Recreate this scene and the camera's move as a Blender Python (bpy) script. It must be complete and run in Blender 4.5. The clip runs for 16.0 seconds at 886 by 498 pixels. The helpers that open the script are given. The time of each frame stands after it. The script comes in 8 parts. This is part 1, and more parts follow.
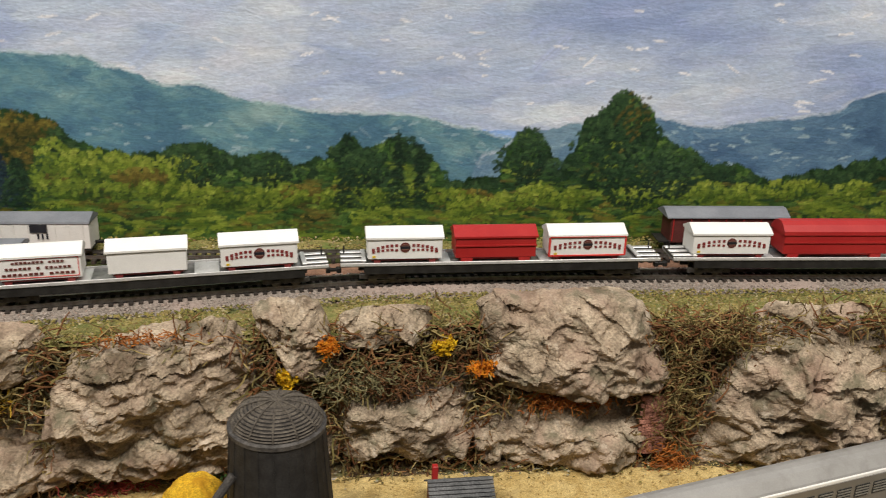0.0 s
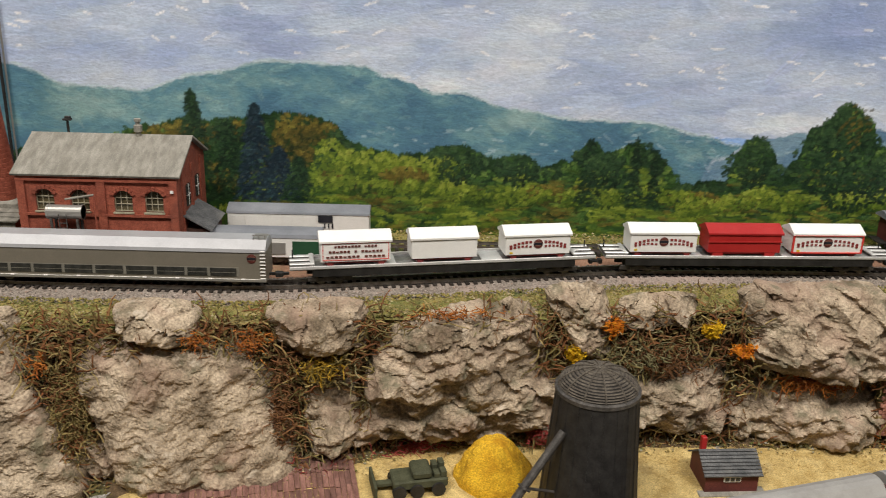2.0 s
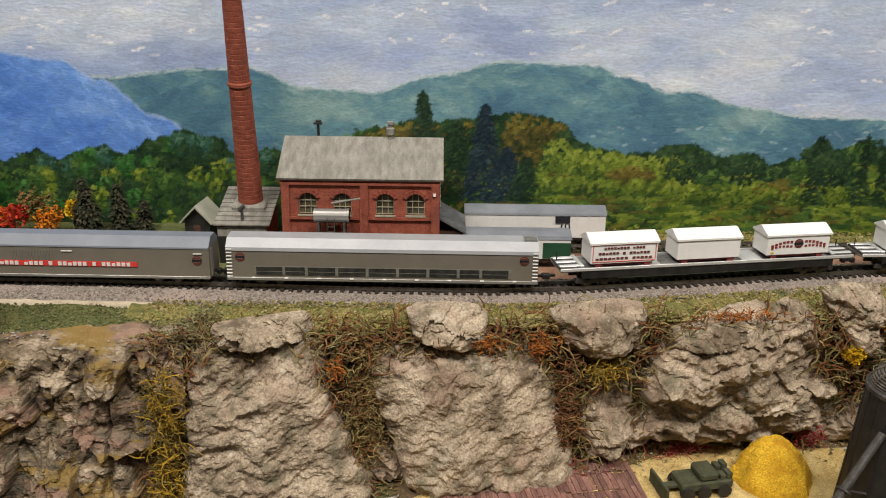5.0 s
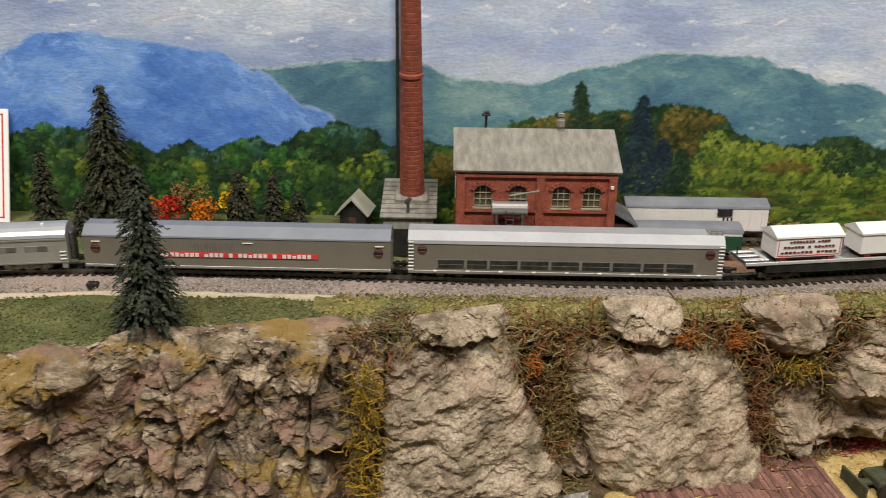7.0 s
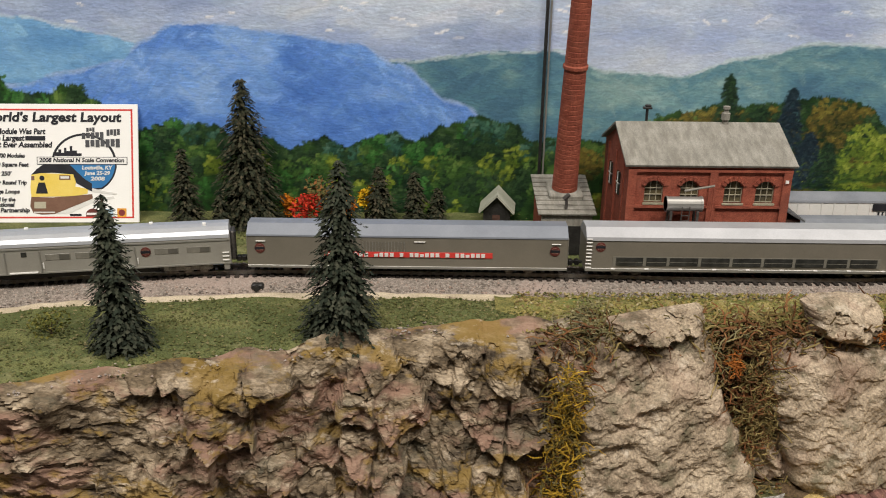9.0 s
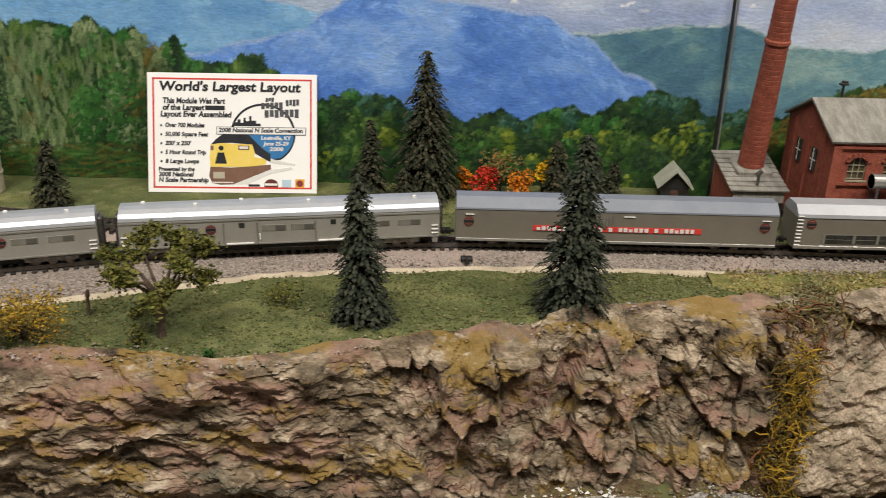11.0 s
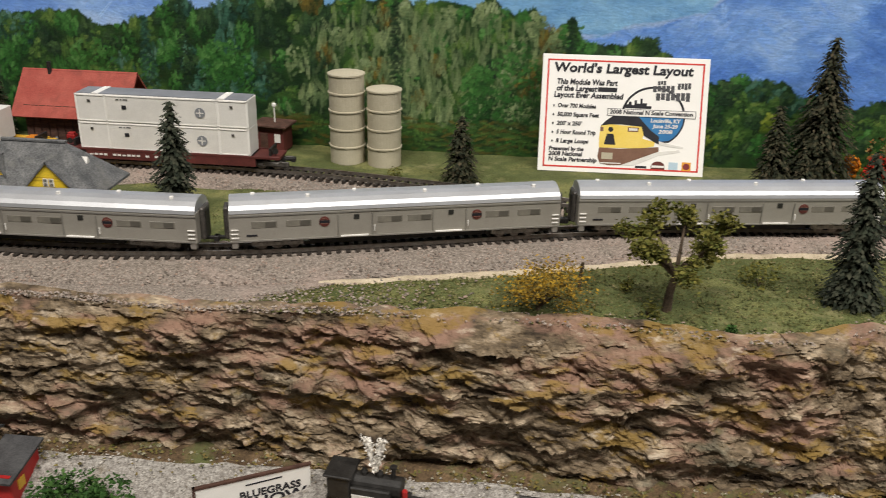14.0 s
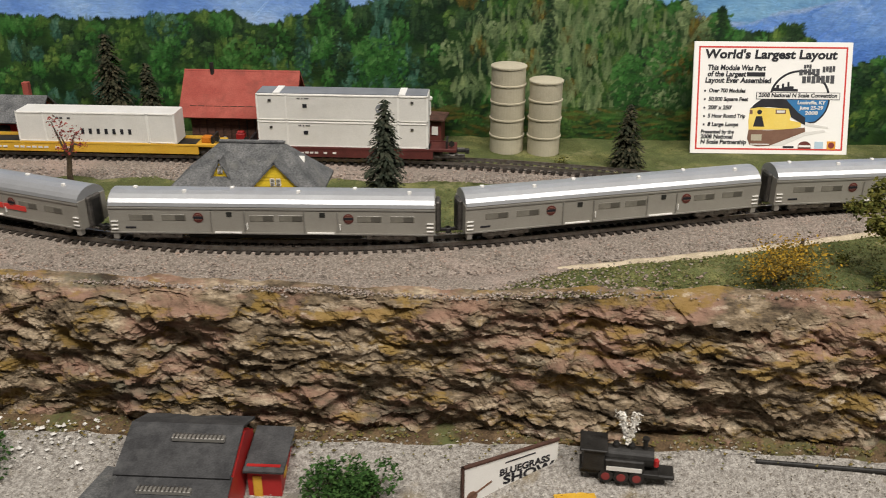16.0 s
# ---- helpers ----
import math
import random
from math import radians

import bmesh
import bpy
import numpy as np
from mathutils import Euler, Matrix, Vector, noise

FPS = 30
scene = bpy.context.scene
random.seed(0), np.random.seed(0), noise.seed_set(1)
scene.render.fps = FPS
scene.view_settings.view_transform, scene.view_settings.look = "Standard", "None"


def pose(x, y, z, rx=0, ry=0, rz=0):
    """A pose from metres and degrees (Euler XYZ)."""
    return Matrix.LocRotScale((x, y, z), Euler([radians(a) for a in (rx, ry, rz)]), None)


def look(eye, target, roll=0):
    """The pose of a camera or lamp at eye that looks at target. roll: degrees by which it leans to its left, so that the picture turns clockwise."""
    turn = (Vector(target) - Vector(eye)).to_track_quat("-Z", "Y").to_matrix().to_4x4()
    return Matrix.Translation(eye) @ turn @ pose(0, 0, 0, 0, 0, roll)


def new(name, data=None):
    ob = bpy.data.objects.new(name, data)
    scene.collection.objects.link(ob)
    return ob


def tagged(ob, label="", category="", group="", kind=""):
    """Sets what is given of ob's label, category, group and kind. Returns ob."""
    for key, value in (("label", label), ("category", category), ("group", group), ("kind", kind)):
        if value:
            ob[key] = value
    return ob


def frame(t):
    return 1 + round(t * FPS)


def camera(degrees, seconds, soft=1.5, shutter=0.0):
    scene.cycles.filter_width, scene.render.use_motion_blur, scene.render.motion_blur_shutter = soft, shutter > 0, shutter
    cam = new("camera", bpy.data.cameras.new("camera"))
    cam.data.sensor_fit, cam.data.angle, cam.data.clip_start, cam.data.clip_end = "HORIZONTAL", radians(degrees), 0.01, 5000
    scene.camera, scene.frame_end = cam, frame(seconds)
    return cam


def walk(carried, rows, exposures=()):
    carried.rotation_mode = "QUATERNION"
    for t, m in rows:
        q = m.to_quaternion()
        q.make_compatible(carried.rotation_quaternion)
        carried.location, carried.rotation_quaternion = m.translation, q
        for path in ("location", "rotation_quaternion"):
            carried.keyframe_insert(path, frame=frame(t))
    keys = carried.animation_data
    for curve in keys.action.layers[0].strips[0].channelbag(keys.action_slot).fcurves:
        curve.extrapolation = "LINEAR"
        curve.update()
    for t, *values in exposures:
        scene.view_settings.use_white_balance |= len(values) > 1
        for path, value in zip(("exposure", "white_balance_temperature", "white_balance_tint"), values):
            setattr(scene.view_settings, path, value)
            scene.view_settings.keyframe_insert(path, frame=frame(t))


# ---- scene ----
cam = camera(53.3, 16.0, soft=1.0, shutter=0.25)
PATH = [
    (0, (0.099, 0.036, 0.181), (0.281, 1.906, -0.505), 1.8),
    (0.5, (0.075, 0.032, 0.181), (0.213, 1.908, -0.5), 1.8),
    (1, (0.052, 0.024, 0.18), (0.15, 1.905, -0.492), 2.0),
    (1.5, (0.016, 0.007, 0.182), (0.096, 1.888, -0.491), 2.0),
    (2, (-0.019, -0.011, 0.185), (0.039, 1.875, -0.479), 1.8),
    (2.5, (-0.044, -0.011, 0.187), (0.008, 1.875, -0.478), 1.7),
    (3, (-0.081, -0.019, 0.191), (-0.028, 1.865, -0.478), 2.0),
    (3.5, (-0.106, -0.02, 0.195), (-0.062, 1.864, -0.474), 1.6),
    (6, (-0.19, -0.001, 0.181), (-0.185, 1.877, -0.506), 0.9),
    (6.5, (-0.215, -0.002, 0.182), (-0.217, 1.875, -0.51), 0.9),
    (7, (-0.243, -0.003, 0.184), (-0.251, 1.871, -0.513), 0.8),
    (7.5, (-0.277, -0.007, 0.181), (-0.302, 1.87, -0.509), 0.7),
    (8, (-0.29, -0.004, 0.185), (-0.283, 1.874, -0.504), 1.1),
    (8.1, (-0.297, 0.002, 0.181), (-0.274, 1.881, -0.505), 1.2),
    (10.5, (-0.411, 0.015, 0.175), (-0.362, 1.87, -0.569), 0.8),
    (11, (-0.446, 0.014, 0.175), (-0.421, 1.866, -0.581), 1.4),
    (11.5, (-0.472, 0.001, 0.176), (-0.49, 1.852, -0.582), 2.0),
    (12, (-0.5, -0.005, 0.175), (-0.569, 1.844, -0.584), 2.1),
    (12.5, (-0.545, -0.015, 0.177), (-0.629, 1.831, -0.589), 2.3),
    (13, (-0.575, -0.011, 0.182), (-0.679, 1.834, -0.585), 2.1),
    (13.5, (-0.579, -0.003, 0.179), (-0.747, 1.833, -0.595), 1.5),
    (14, (-0.619, -0.006, 0.172), (-0.805, 1.822, -0.618), 1.3),
    (14.5, (-0.646, -0.01, 0.174), (-0.839, 1.809, -0.635), 1.1),
    (15, (-0.668, -0.007, 0.175), (-0.835, 1.81, -0.643), 0.9),
    (15.5, (-0.7, -0.017, 0.179), (-0.85, 1.8, -0.643), 0.3),
    (16, (-0.745, -0.035, 0.182), (-0.838, 1.783, -0.647), 0.3),
]
walk(cam, [(t, look(eye, target, roll)) for t, eye, target, roll in PATH])

# ---- light and world ----
world = bpy.data.worlds.new("hall_air")
world.use_nodes = True
world.node_tree.nodes["Background"].inputs[0].default_value = (1.0, 0.96, 0.9, 1)
world.node_tree.nodes["Background"].inputs[1].default_value = 0.006
scene.world = world


def lamp(name, eye, target, sx, sy, watts, colour):
    data = bpy.data.lights.new(name, "AREA")
    data.shape, data.size, data.size_y, data.energy, data.color = "RECTANGLE", sx, sy, watts, colour
    ob = new(name, data)
    ob.matrix_world = look(eye, target)
    return ob


WARM = (1.0, 0.945, 0.875)
lamp("hall_lamp", (0.75, -0.75, 2.2), (0.2, 0.3, 0), 1.2, 0.25, 48, WARM)
lamp("hall_lamp", (-0.95, -0.75, 2.2), (-0.7, 0.3, 0), 1.2, 0.25, 53, WARM)
# weak unseen lamp behind the camera, added as frontal fill
lamp("hall_lamp", (0.2, -2.6, 2.25), (0.2, -2.0, 0), 2.4, 0.5, 9, WARM)


# ---- material kit ----
def mat(name, c1, c2, scale=200.0, rough=0.7, metal=0.0, bump=0.0, fine=1500.0, c3=None, stretch=(1, 1, 1), grain=0.25,
        island=0.0, vary=0.0, spec=0.35, lo=0.35, hi=0.65):
    m = bpy.data.materials.new(name)
    m.use_nodes = True
    nt = m.node_tree
    b = nt.nodes["Principled BSDF"]
    b.inputs["Roughness"].default_value, b.inputs["Metallic"].default_value = rough, metal
    b.inputs["Specular IOR Level"].default_value = spec
    tc = nt.nodes.new("ShaderNodeTexCoord")
    mp = nt.nodes.new("ShaderNodeMapping")
    mp.inputs["Scale"].default_value = stretch
    nt.links.new(tc.outputs["Object"], mp.inputs[0])
    n1 = nt.nodes.new("ShaderNodeTexNoise")
    n1.inputs["Scale"].default_value, n1.inputs["Detail"].default_value = scale, 7
    n1.inputs["Roughness"].default_value = 0.62
    nt.links.new(mp.outputs[0], n1.inputs["Vector"])
    ramp = nt.nodes.new("ShaderNodeValToRGB")
    ramp.color_ramp.elements[0].position, ramp.color_ramp.elements[1].position = lo, hi
    ramp.color_ramp.elements[0].color = (*c1, 1)
    ramp.color_ramp.elements[1].color = (*c2, 1)
    if c3:
        e = ramp.color_ramp.elements.new((lo + hi) / 2)
        e.color = (*c3, 1)
    nt.links.new(n1.outputs[0], ramp.inputs[0])
    n2 = nt.nodes.new("ShaderNodeTexNoise")
    n2.inputs["Scale"].default_value, n2.inputs["Detail"].default_value = fine, 4
    nt.links.new(mp.outputs[0], n2.inputs["Vector"])
    col = ramp.outputs[0]
    mr = nt.nodes.new("ShaderNodeMapRange")
    mr.inputs["From Min"].default_value, mr.inputs["From Max"].default_value = 0.3, 0.7
    mr.inputs["To Min"].default_value, mr.inputs["To Max"].default_value = 1 - grain, 1 + grain
    nt.links.new(n2.outputs[0], mr.inputs["Value"])
    hsv = nt.nodes.new("ShaderNodeHueSaturation")
    nt.links.new(col, hsv.inputs["Color"])
    value = mr.outputs[0]
    if island or vary:
        src = nt.nodes.new("ShaderNodeNewGeometry") if island else nt.nodes.new("ShaderNodeObjectInfo")
        out = src.outputs["Random Per Island"] if island else src.outputs["Random"]
        amt = island or vary
        m2 = nt.nodes.new("ShaderNodeMapRange")
        m2.inputs["To Min"].default_value, m2.inputs["To Max"].default_value = 1 - amt, 1 + amt
        nt.links.new(out, m2.inputs["Value"])
        mul = nt.nodes.new("ShaderNodeMath")
        mul.operation = "MULTIPLY"
        nt.links.new(m2.outputs[0], mul.inputs[0])
        nt.links.new(mr.outputs[0], mul.inputs[1])
        value = mul.outputs[0]
    nt.links.new(value, hsv.inputs["Value"])
    nt.links.new(hsv.outputs[0], b.inputs["Base Color"])
    if bump:
        bp = nt.nodes.new("ShaderNodeBump")
        bp.inputs["Strength"].default_value, bp.inputs["Distance"].default_value = min(bump, 1.0), 0.0006
        nt.links.new(n2.outputs[0], bp.inputs["Height"])
        nt.links.new(bp.outputs[0], b.inputs["Normal"])
    return m


def islands(name, colours, rough=0.85, grain=0.2, fine=1200.0, bump=0.0, constant=False):
    """A material whose separate pieces take one of several colours each."""
    m = mat(name, colours[0], colours[-1], fine=fine, grain=grain, rough=rough, bump=bump, spec=0.2)
    nt = m.node_tree
    ramp = next(n for n in nt.nodes if n.bl_idname == "ShaderNodeValToRGB")
    geo = nt.nodes.new("ShaderNodeNewGeometry")
    nt.links.new(geo.outputs["Random Per Island"], ramp.inputs[0])
    els = ramp.color_ramp.elements
    els[0].position, els[1].position = 0.0, 1.0
    for i, c in enumerate(colours[1:-1]):
        els.new((i + 1) / (len(colours) - 1)).color = (*c, 1)
    if constant:
        ramp.color_ramp.interpolation = "CONSTANT"
    return m


def second(m, colour, scale, lo, hi, stretch=(1, 1, 1), amount=1.0):
    """Adds broad stains and patches of another colour to a material."""
    nt = m.node_tree
    b = nt.nodes["Principled BSDF"]
    old = b.inputs["Base Color"].links[0].from_socket
    tc = nt.nodes.new("ShaderNodeTexCoord")
    mp = nt.nodes.new("ShaderNodeMapping")
    mp.inputs["Scale"].default_value = stretch
    mp.inputs["Location"].default_value = (scale * 0.013, 3.1, 1.7)
    n = nt.nodes.new("ShaderNodeTexNoise")
    n.inputs["Scale"].default_value, n.inputs["Detail"].default_value = scale, 6
    n.inputs["Roughness"].default_value = 0.65
    mr = nt.nodes.new("ShaderNodeMapRange")
    mr.inputs["From Min"].default_value, mr.inputs["From Max"].default_value = lo, hi
    mr.inputs["To Max"].default_value = amount
    mix = nt.nodes.new("ShaderNodeMix")
    mix.data_type = "RGBA"
    mix.inputs[7].default_value = (*colour, 1)
    nt.links.new(tc.outputs["Object"], mp.inputs[0])
    nt.links.new(mp.outputs[0], n.inputs["Vector"])
    nt.links.new(n.outputs[0], mr.inputs["Value"])
    nt.links.new(mr.outputs[0], mix.inputs[0])
    nt.links.new(old, mix.inputs[6])
    nt.links.new(mix.outputs[2], b.inputs["Base Color"])
    return m


# Pale specks put highlights into the rocks; dark ramp ends stand for crevice shade.
M_ROCK = second(second(second(mat("pale_rock", (0.138, 0.102, 0.064), (0.485, 0.39, 0.28), 60, 0.85, bump=1.0, fine=900, grain=0.40, c3=(0.345, 0.27, 0.188)),
                (0.37, 0.245, 0.18), 30, 0.5, 0.70, amount=0.65), (0.135, 0.125, 0.075), 70, 0.54, 0.66, amount=0.75), (0.61, 0.52, 0.41), 120, 0.59, 0.72, amount=0.75)
M_STRATA = second(second(second(second(mat("strata_rock", (0.040, 0.028, 0.017), (0.42, 0.335, 0.235), 95, 0.85, bump=1.0, fine=900, grain=0.38, stretch=(0.5, 1, 1.5), c3=(0.17, 0.126, 0.078)),
                  (0.30, 0.175, 0.125), 40, 0.49, 0.60, stretch=(0.6, 1, 1.5), amount=0.75), (0.25, 0.158, 0.034), 56, 0.53, 0.59, stretch=(0.6, 1, 1.5), amount=0.75),
                  (0.11, 0.112, 0.08), 38, 0.56, 0.68, stretch=(0.6, 1, 1.4), amount=0.7), (0.55, 0.46, 0.35), 150, 0.59, 0.70, stretch=(0.5, 1, 1.5), amount=0.8)
M_EARTH = second(mat("brown_earth", (0.06, 0.038, 0.02), (0.16, 0.105, 0.056), 90, 0.95, bump=1.0, fine=1000, grain=0.4), (0.10, 0.11, 0.04), 50, 0.5, 0.65)
M_GRASS = second(second(mat("green_flock", (0.075, 0.085, 0.024), (0.18, 0.18, 0.062), 45, 0.95, bump=1.0, fine=1400, grain=0.5, c3=(0.10, 0.115, 0.038)),
                 (0.30, 0.27, 0.13), 70, 0.55, 0.72, amount=0.6), (0.05, 0.075, 0.02), 22, 0.5, 0.7, amount=0.6)
M_DRYGRASS = second(mat("dry_flock", (0.12, 0.12, 0.035), (0.33, 0.26, 0.10), 80, 0.95, bump=1.0, fine=1300, grain=0.5, c3=(0.22, 0.19, 0.06)),
                    (0.13, 0.16, 0.04), 50, 0.5, 0.62)
M_BALLAST = second(mat("ballast_bed", (0.15, 0.125, 0.10), (0.34, 0.29, 0.25), 700, 0.9, bump=1.0, fine=1600, grain=0.4), (0.44, 0.33, 0.28), 10, 0.5, 0.62, amount=0.6)
M_STONES = islands("ballast_stones", [(0.11, 0.092, 0.078), (0.27, 0.225, 0.19), (0.42, 0.36, 0.315), (0.33, 0.24, 0.19), (0.18, 0.16, 0.145)])
M_SAND = second(mat("yellow_sand", (0.42, 0.29, 0.10), (0.62, 0.47, 0.20), 120, 0.95, bump=0.8, fine=1500, grain=0.35), (0.28, 0.20, 0.09), 60, 0.55, 0.7, amount=0.6)
M_GRAVEL = second(mat("grey_gravel", (0.19, 0.17, 0.15), (0.43, 0.405, 0.37), 500, 0.95, bump=1.0, fine=1500, grain=0.4), (0.20, 0.15, 0.07), 28, 0.55, 0.68, amount=0.8)
M_DIRT = second(mat("red_brown_dirt", (0.17, 0.09, 0.055), (0.30, 0.17, 0.11), 70, 0.95, bump=0.7, fine=1500, grain=0.3), (0.24, 0.19, 0.10), 40, 0.55, 0.7)
M_RAIL = mat("nickel_rail", (0.24, 0.20, 0.17), (0.42, 0.38, 0.34), 300, 0.35, 0.9, grain=0.2)
M_TIE = mat("dark_tie", (0.022, 0.017, 0.013), (0.05, 0.038, 0.03), 300, 0.85, grain=0.3, vary=0.35)
M_SILVER = second(mat("silver_paint", (0.34, 0.325, 0.295), (0.40, 0.385, 0.355), 40, 0.38, 0.55, grain=0.05, spec=0.5), (0.30, 0.285, 0.26), 120, 0.5, 0.75, amount=0.5)
M_SILVERROOF = second(mat("silver_roof", (0.46, 0.465, 0.48), (0.53, 0.54, 0.555), 40, 0.45, 0.6, grain=0.05), (0.44, 0.44, 0.45), 150, 0.5, 0.75, amount=0.5)
M_TAUPE = second(mat("taupe_side", (0.19, 0.17, 0.135), (0.225, 0.20, 0.16), 50, 0.5, 0.2, grain=0.05), (0.185, 0.165, 0.13), 100, 0.52, 0.75, amount=0.5)
M_CARSIDE = second(mat("silver_car_side", (0.33, 0.31, 0.27), (0.38, 0.36, 0.315), 50, 0.45, 0.3, grain=0.05), (0.28, 0.26, 0.225), 100, 0.52, 0.75, amount=0.5)
M_PALESILVER = second(mat("pale_silver_roof", (0.40, 0.40, 0.41), (0.47, 0.47, 0.48), 50, 0.42, 0.25, grain=0.05), (0.35, 0.35, 0.355), 110, 0.52, 0.75, amount=0.5)
# paler than the silver paint: deck-edge highlights put into the colour
M_BRIGHT = mat("bright_silver_rail", (0.62, 0.61, 0.59), (0.76, 0.75, 0.73), 90, 0.30, 0.35, grain=0.08)
M_PANE = mat("dull_pane", (0.16, 0.15, 0.125), (0.22, 0.205, 0.17), 200, 0.25, grain=0.05)
M_DARKPANE = mat("dark_pane", (0.02, 0.02, 0.018), (0.05, 0.05, 0.045), 200, 0.12, grain=0.05)
M_BLACK = mat("black_plastic", (0.012, 0.011, 0.010), (0.03, 0.028, 0.026), 200, 0.55, grain=0.3, bump=0.2)
M_TRUCK = mat("grey_running_gear", (0.05, 0.045, 0.04), (0.12, 0.11, 0.10), 300, 0.5, 0.3, grain=0.3)
M_WHEEL = mat("steel_wheel", (0.10, 0.09, 0.08), (0.25, 0.23, 0.21), 300, 0.35, 0.8, grain=0.2)
M_WHITE = mat("white_plastic", (0.80, 0.78, 0.74), (0.86, 0.84, 0.80), 60, 0.45, grain=0.03)
M_CREAM = mat("cream_white", (0.68, 0.66, 0.62), (0.76, 0.74, 0.70), 60, 0.5, grain=0.04)
M_RED = mat("red_plastic", (0.36, 0.018, 0.018), (0.42, 0.028, 0.025), 60, 0.45, grain=0.05)
M_SIGNRED = mat("print_red", (0.60, 0.045, 0.035), (0.66, 0.06, 0.05), 60, 0.5, grain=0.03)
M_MAROON = mat("maroon_print", (0.20, 0.03, 0.03), (0.26, 0.045, 0.04), 100, 0.55, grain=0.05)
M_INK = mat("black_ink", (0.012, 0.012, 0.016), (0.022, 0.022, 0.028), 100, 0.6, grain=0.05)
M_BRICK = second(mat("red_brick", (0.23, 0.055, 0.032), (0.34, 0.095, 0.055), 250, 0.85, bump=0.6, fine=1800, grain=0.3), (0.15, 0.05, 0.035), 60, 0.55, 0.72, amount=0.6)
M_ROOFGREY = second(mat("weathered_roof", (0.20, 0.188, 0.158), (0.33, 0.31, 0.265), 90, 0.9, bump=0.4, fine=1200, grain=0.2, stretch=(3, 1, 0.5)), (0.17, 0.155, 0.125), 60, 0.5, 0.7, stretch=(4, 1, 0.5), amount=0.8)
M_SHINGLE = second(mat("dark_shingle", (0.075, 0.078, 0.08), (0.15, 0.15, 0.15), 150, 0.9, bump=0.6, fine=1200, grain=0.3, vary=0.15), (0.19, 0.185, 0.17), 70, 0.55, 0.75)
M_REDROOF = second(mat("red_roof", (0.30, 0.06, 0.045), (0.38, 0.095, 0.07), 80, 0.85, grain=0.15, bump=0.3), (0.24, 0.06, 0.045), 120, 0.5, 0.7)
M_DARKWOOD = mat("dark_brown_wood", (0.05, 0.025, 0.018), (0.11, 0.055, 0.04), 200, 0.85, grain=0.3, stretch=(1, 1, 4))
M_YELLOW = mat("yellow_paint", (0.72, 0.50, 0.02), (0.78, 0.58, 0.04), 80, 0.6, grain=0.06)
M_TAN = second(mat("tan_tank", (0.42, 0.38, 0.28), (0.50, 0.455, 0.34), 50, 0.7, grain=0.07, bump=0.2), (0.36, 0.31, 0.22), 60, 0.55, 0.72)
M_GREYROOFCAR = mat("grey_blue_roof", (0.17, 0.18, 0.20), (0.23, 0.24, 0.26), 60, 0.55, grain=0.08)
M_GREENCAR = mat("dark_green_paint", (0.018, 0.065, 0.03), (0.03, 0.09, 0.045), 80, 0.5, grain=0.1)
M_BOXRED = mat("oxide_red", (0.075, 0.018, 0.016), (0.12, 0.03, 0.025), 100, 0.6, grain=0.2)
M_CARYELLOW = mat("yellow_car", (0.60, 0.33, 0.03), (0.68, 0.42, 0.05), 80, 0.55, grain=0.1)
M_NEEDLE = islands("fir_needles", [(0.012, 0.015, 0.008), (0.028, 0.032, 0.016), (0.055, 0.05, 0.027), (0.018, 0.024, 0.013), (0.085, 0.07, 0.042)])
M_NEEDLEB = islands("blue_fir_needles", [(0.013, 0.018, 0.011), (0.032, 0.039, 0.024), (0.062, 0.064, 0.042), (0.02, 0.028, 0.018)])
M_BARK = mat("bark", (0.05, 0.035, 0.022), (0.12, 0.085, 0.055), 200, 0.9, bump=0.8, grain=0.3)
M_LEAF = islands("olive_leaf", [(0.05, 0.065, 0.012), (0.12, 0.12, 0.025), (0.19, 0.17, 0.04), (0.08, 0.09, 0.02)])
M_LEAFG = islands("green_leaf", [(0.018, 0.05, 0.012), (0.04, 0.10, 0.022), (0.07, 0.14, 0.035)])
M_LEAFR = islands("red_leaf", [(0.42, 0.02, 0.015), (0.60, 0.05, 0.02), (0.30, 0.03, 0.02)])
M_LEAFO = islands("orange_leaf", [(0.55, 0.15, 0.01), (0.66, 0.24, 0.015), (0.40, 0.11, 0.015)])
M_LEAFY = islands("yellow_leaf", [(0.62, 0.36, 0.01), (0.72, 0.46, 0.02), (0.45, 0.26, 0.015)])
M_LEAFM = islands("mixed_leaf", [(0.10, 0.10, 0.03), (0.30, 0.12, 0.04), (0.07, 0.09, 0.03), (0.20, 0.15, 0.05)])
M_TWIG = islands("olive_twig", [(0.08, 0.055, 0.022), (0.22, 0.165, 0.062), (0.36, 0.27, 0.11), (0.15, 0.125, 0.042), (0.15, 0.068, 0.028), (0.24, 0.095, 0.038)])
M_TWIGB = islands("brown_twig", [(0.07, 0.032, 0.018), (0.22, 0.095, 0.038), (0.13, 0.065, 0.03), (0.30, 0.15, 0.06)])
M_TWIGO = islands("orange_twig", [(0.30, 0.085, 0.02), (0.45, 0.16, 0.03), (0.20, 0.07, 0.025)])
M_TWIGY = islands("yellow_twig", [(0.30, 0.17, 0.02), (0.46, 0.29, 0.03), (0.16, 0.11, 0.025), (0.12, 0.10, 0.03)])
M_EMBLEM = mat("emblem_red", (0.11, 0.028, 0.024), (0.15, 0.04, 0.032), 100, 0.5, grain=0.05)
M_EMBLEMTAN = mat("emblem_tan", (0.22, 0.12, 0.09), (0.28, 0.16, 0.12), 100, 0.5, grain=0.05)
M_SILVERGEAR = mat("silver_running_gear", (0.20, 0.19, 0.175), (0.38, 0.365, 0.34), 300, 0.4, 0.3, grain=0.3)
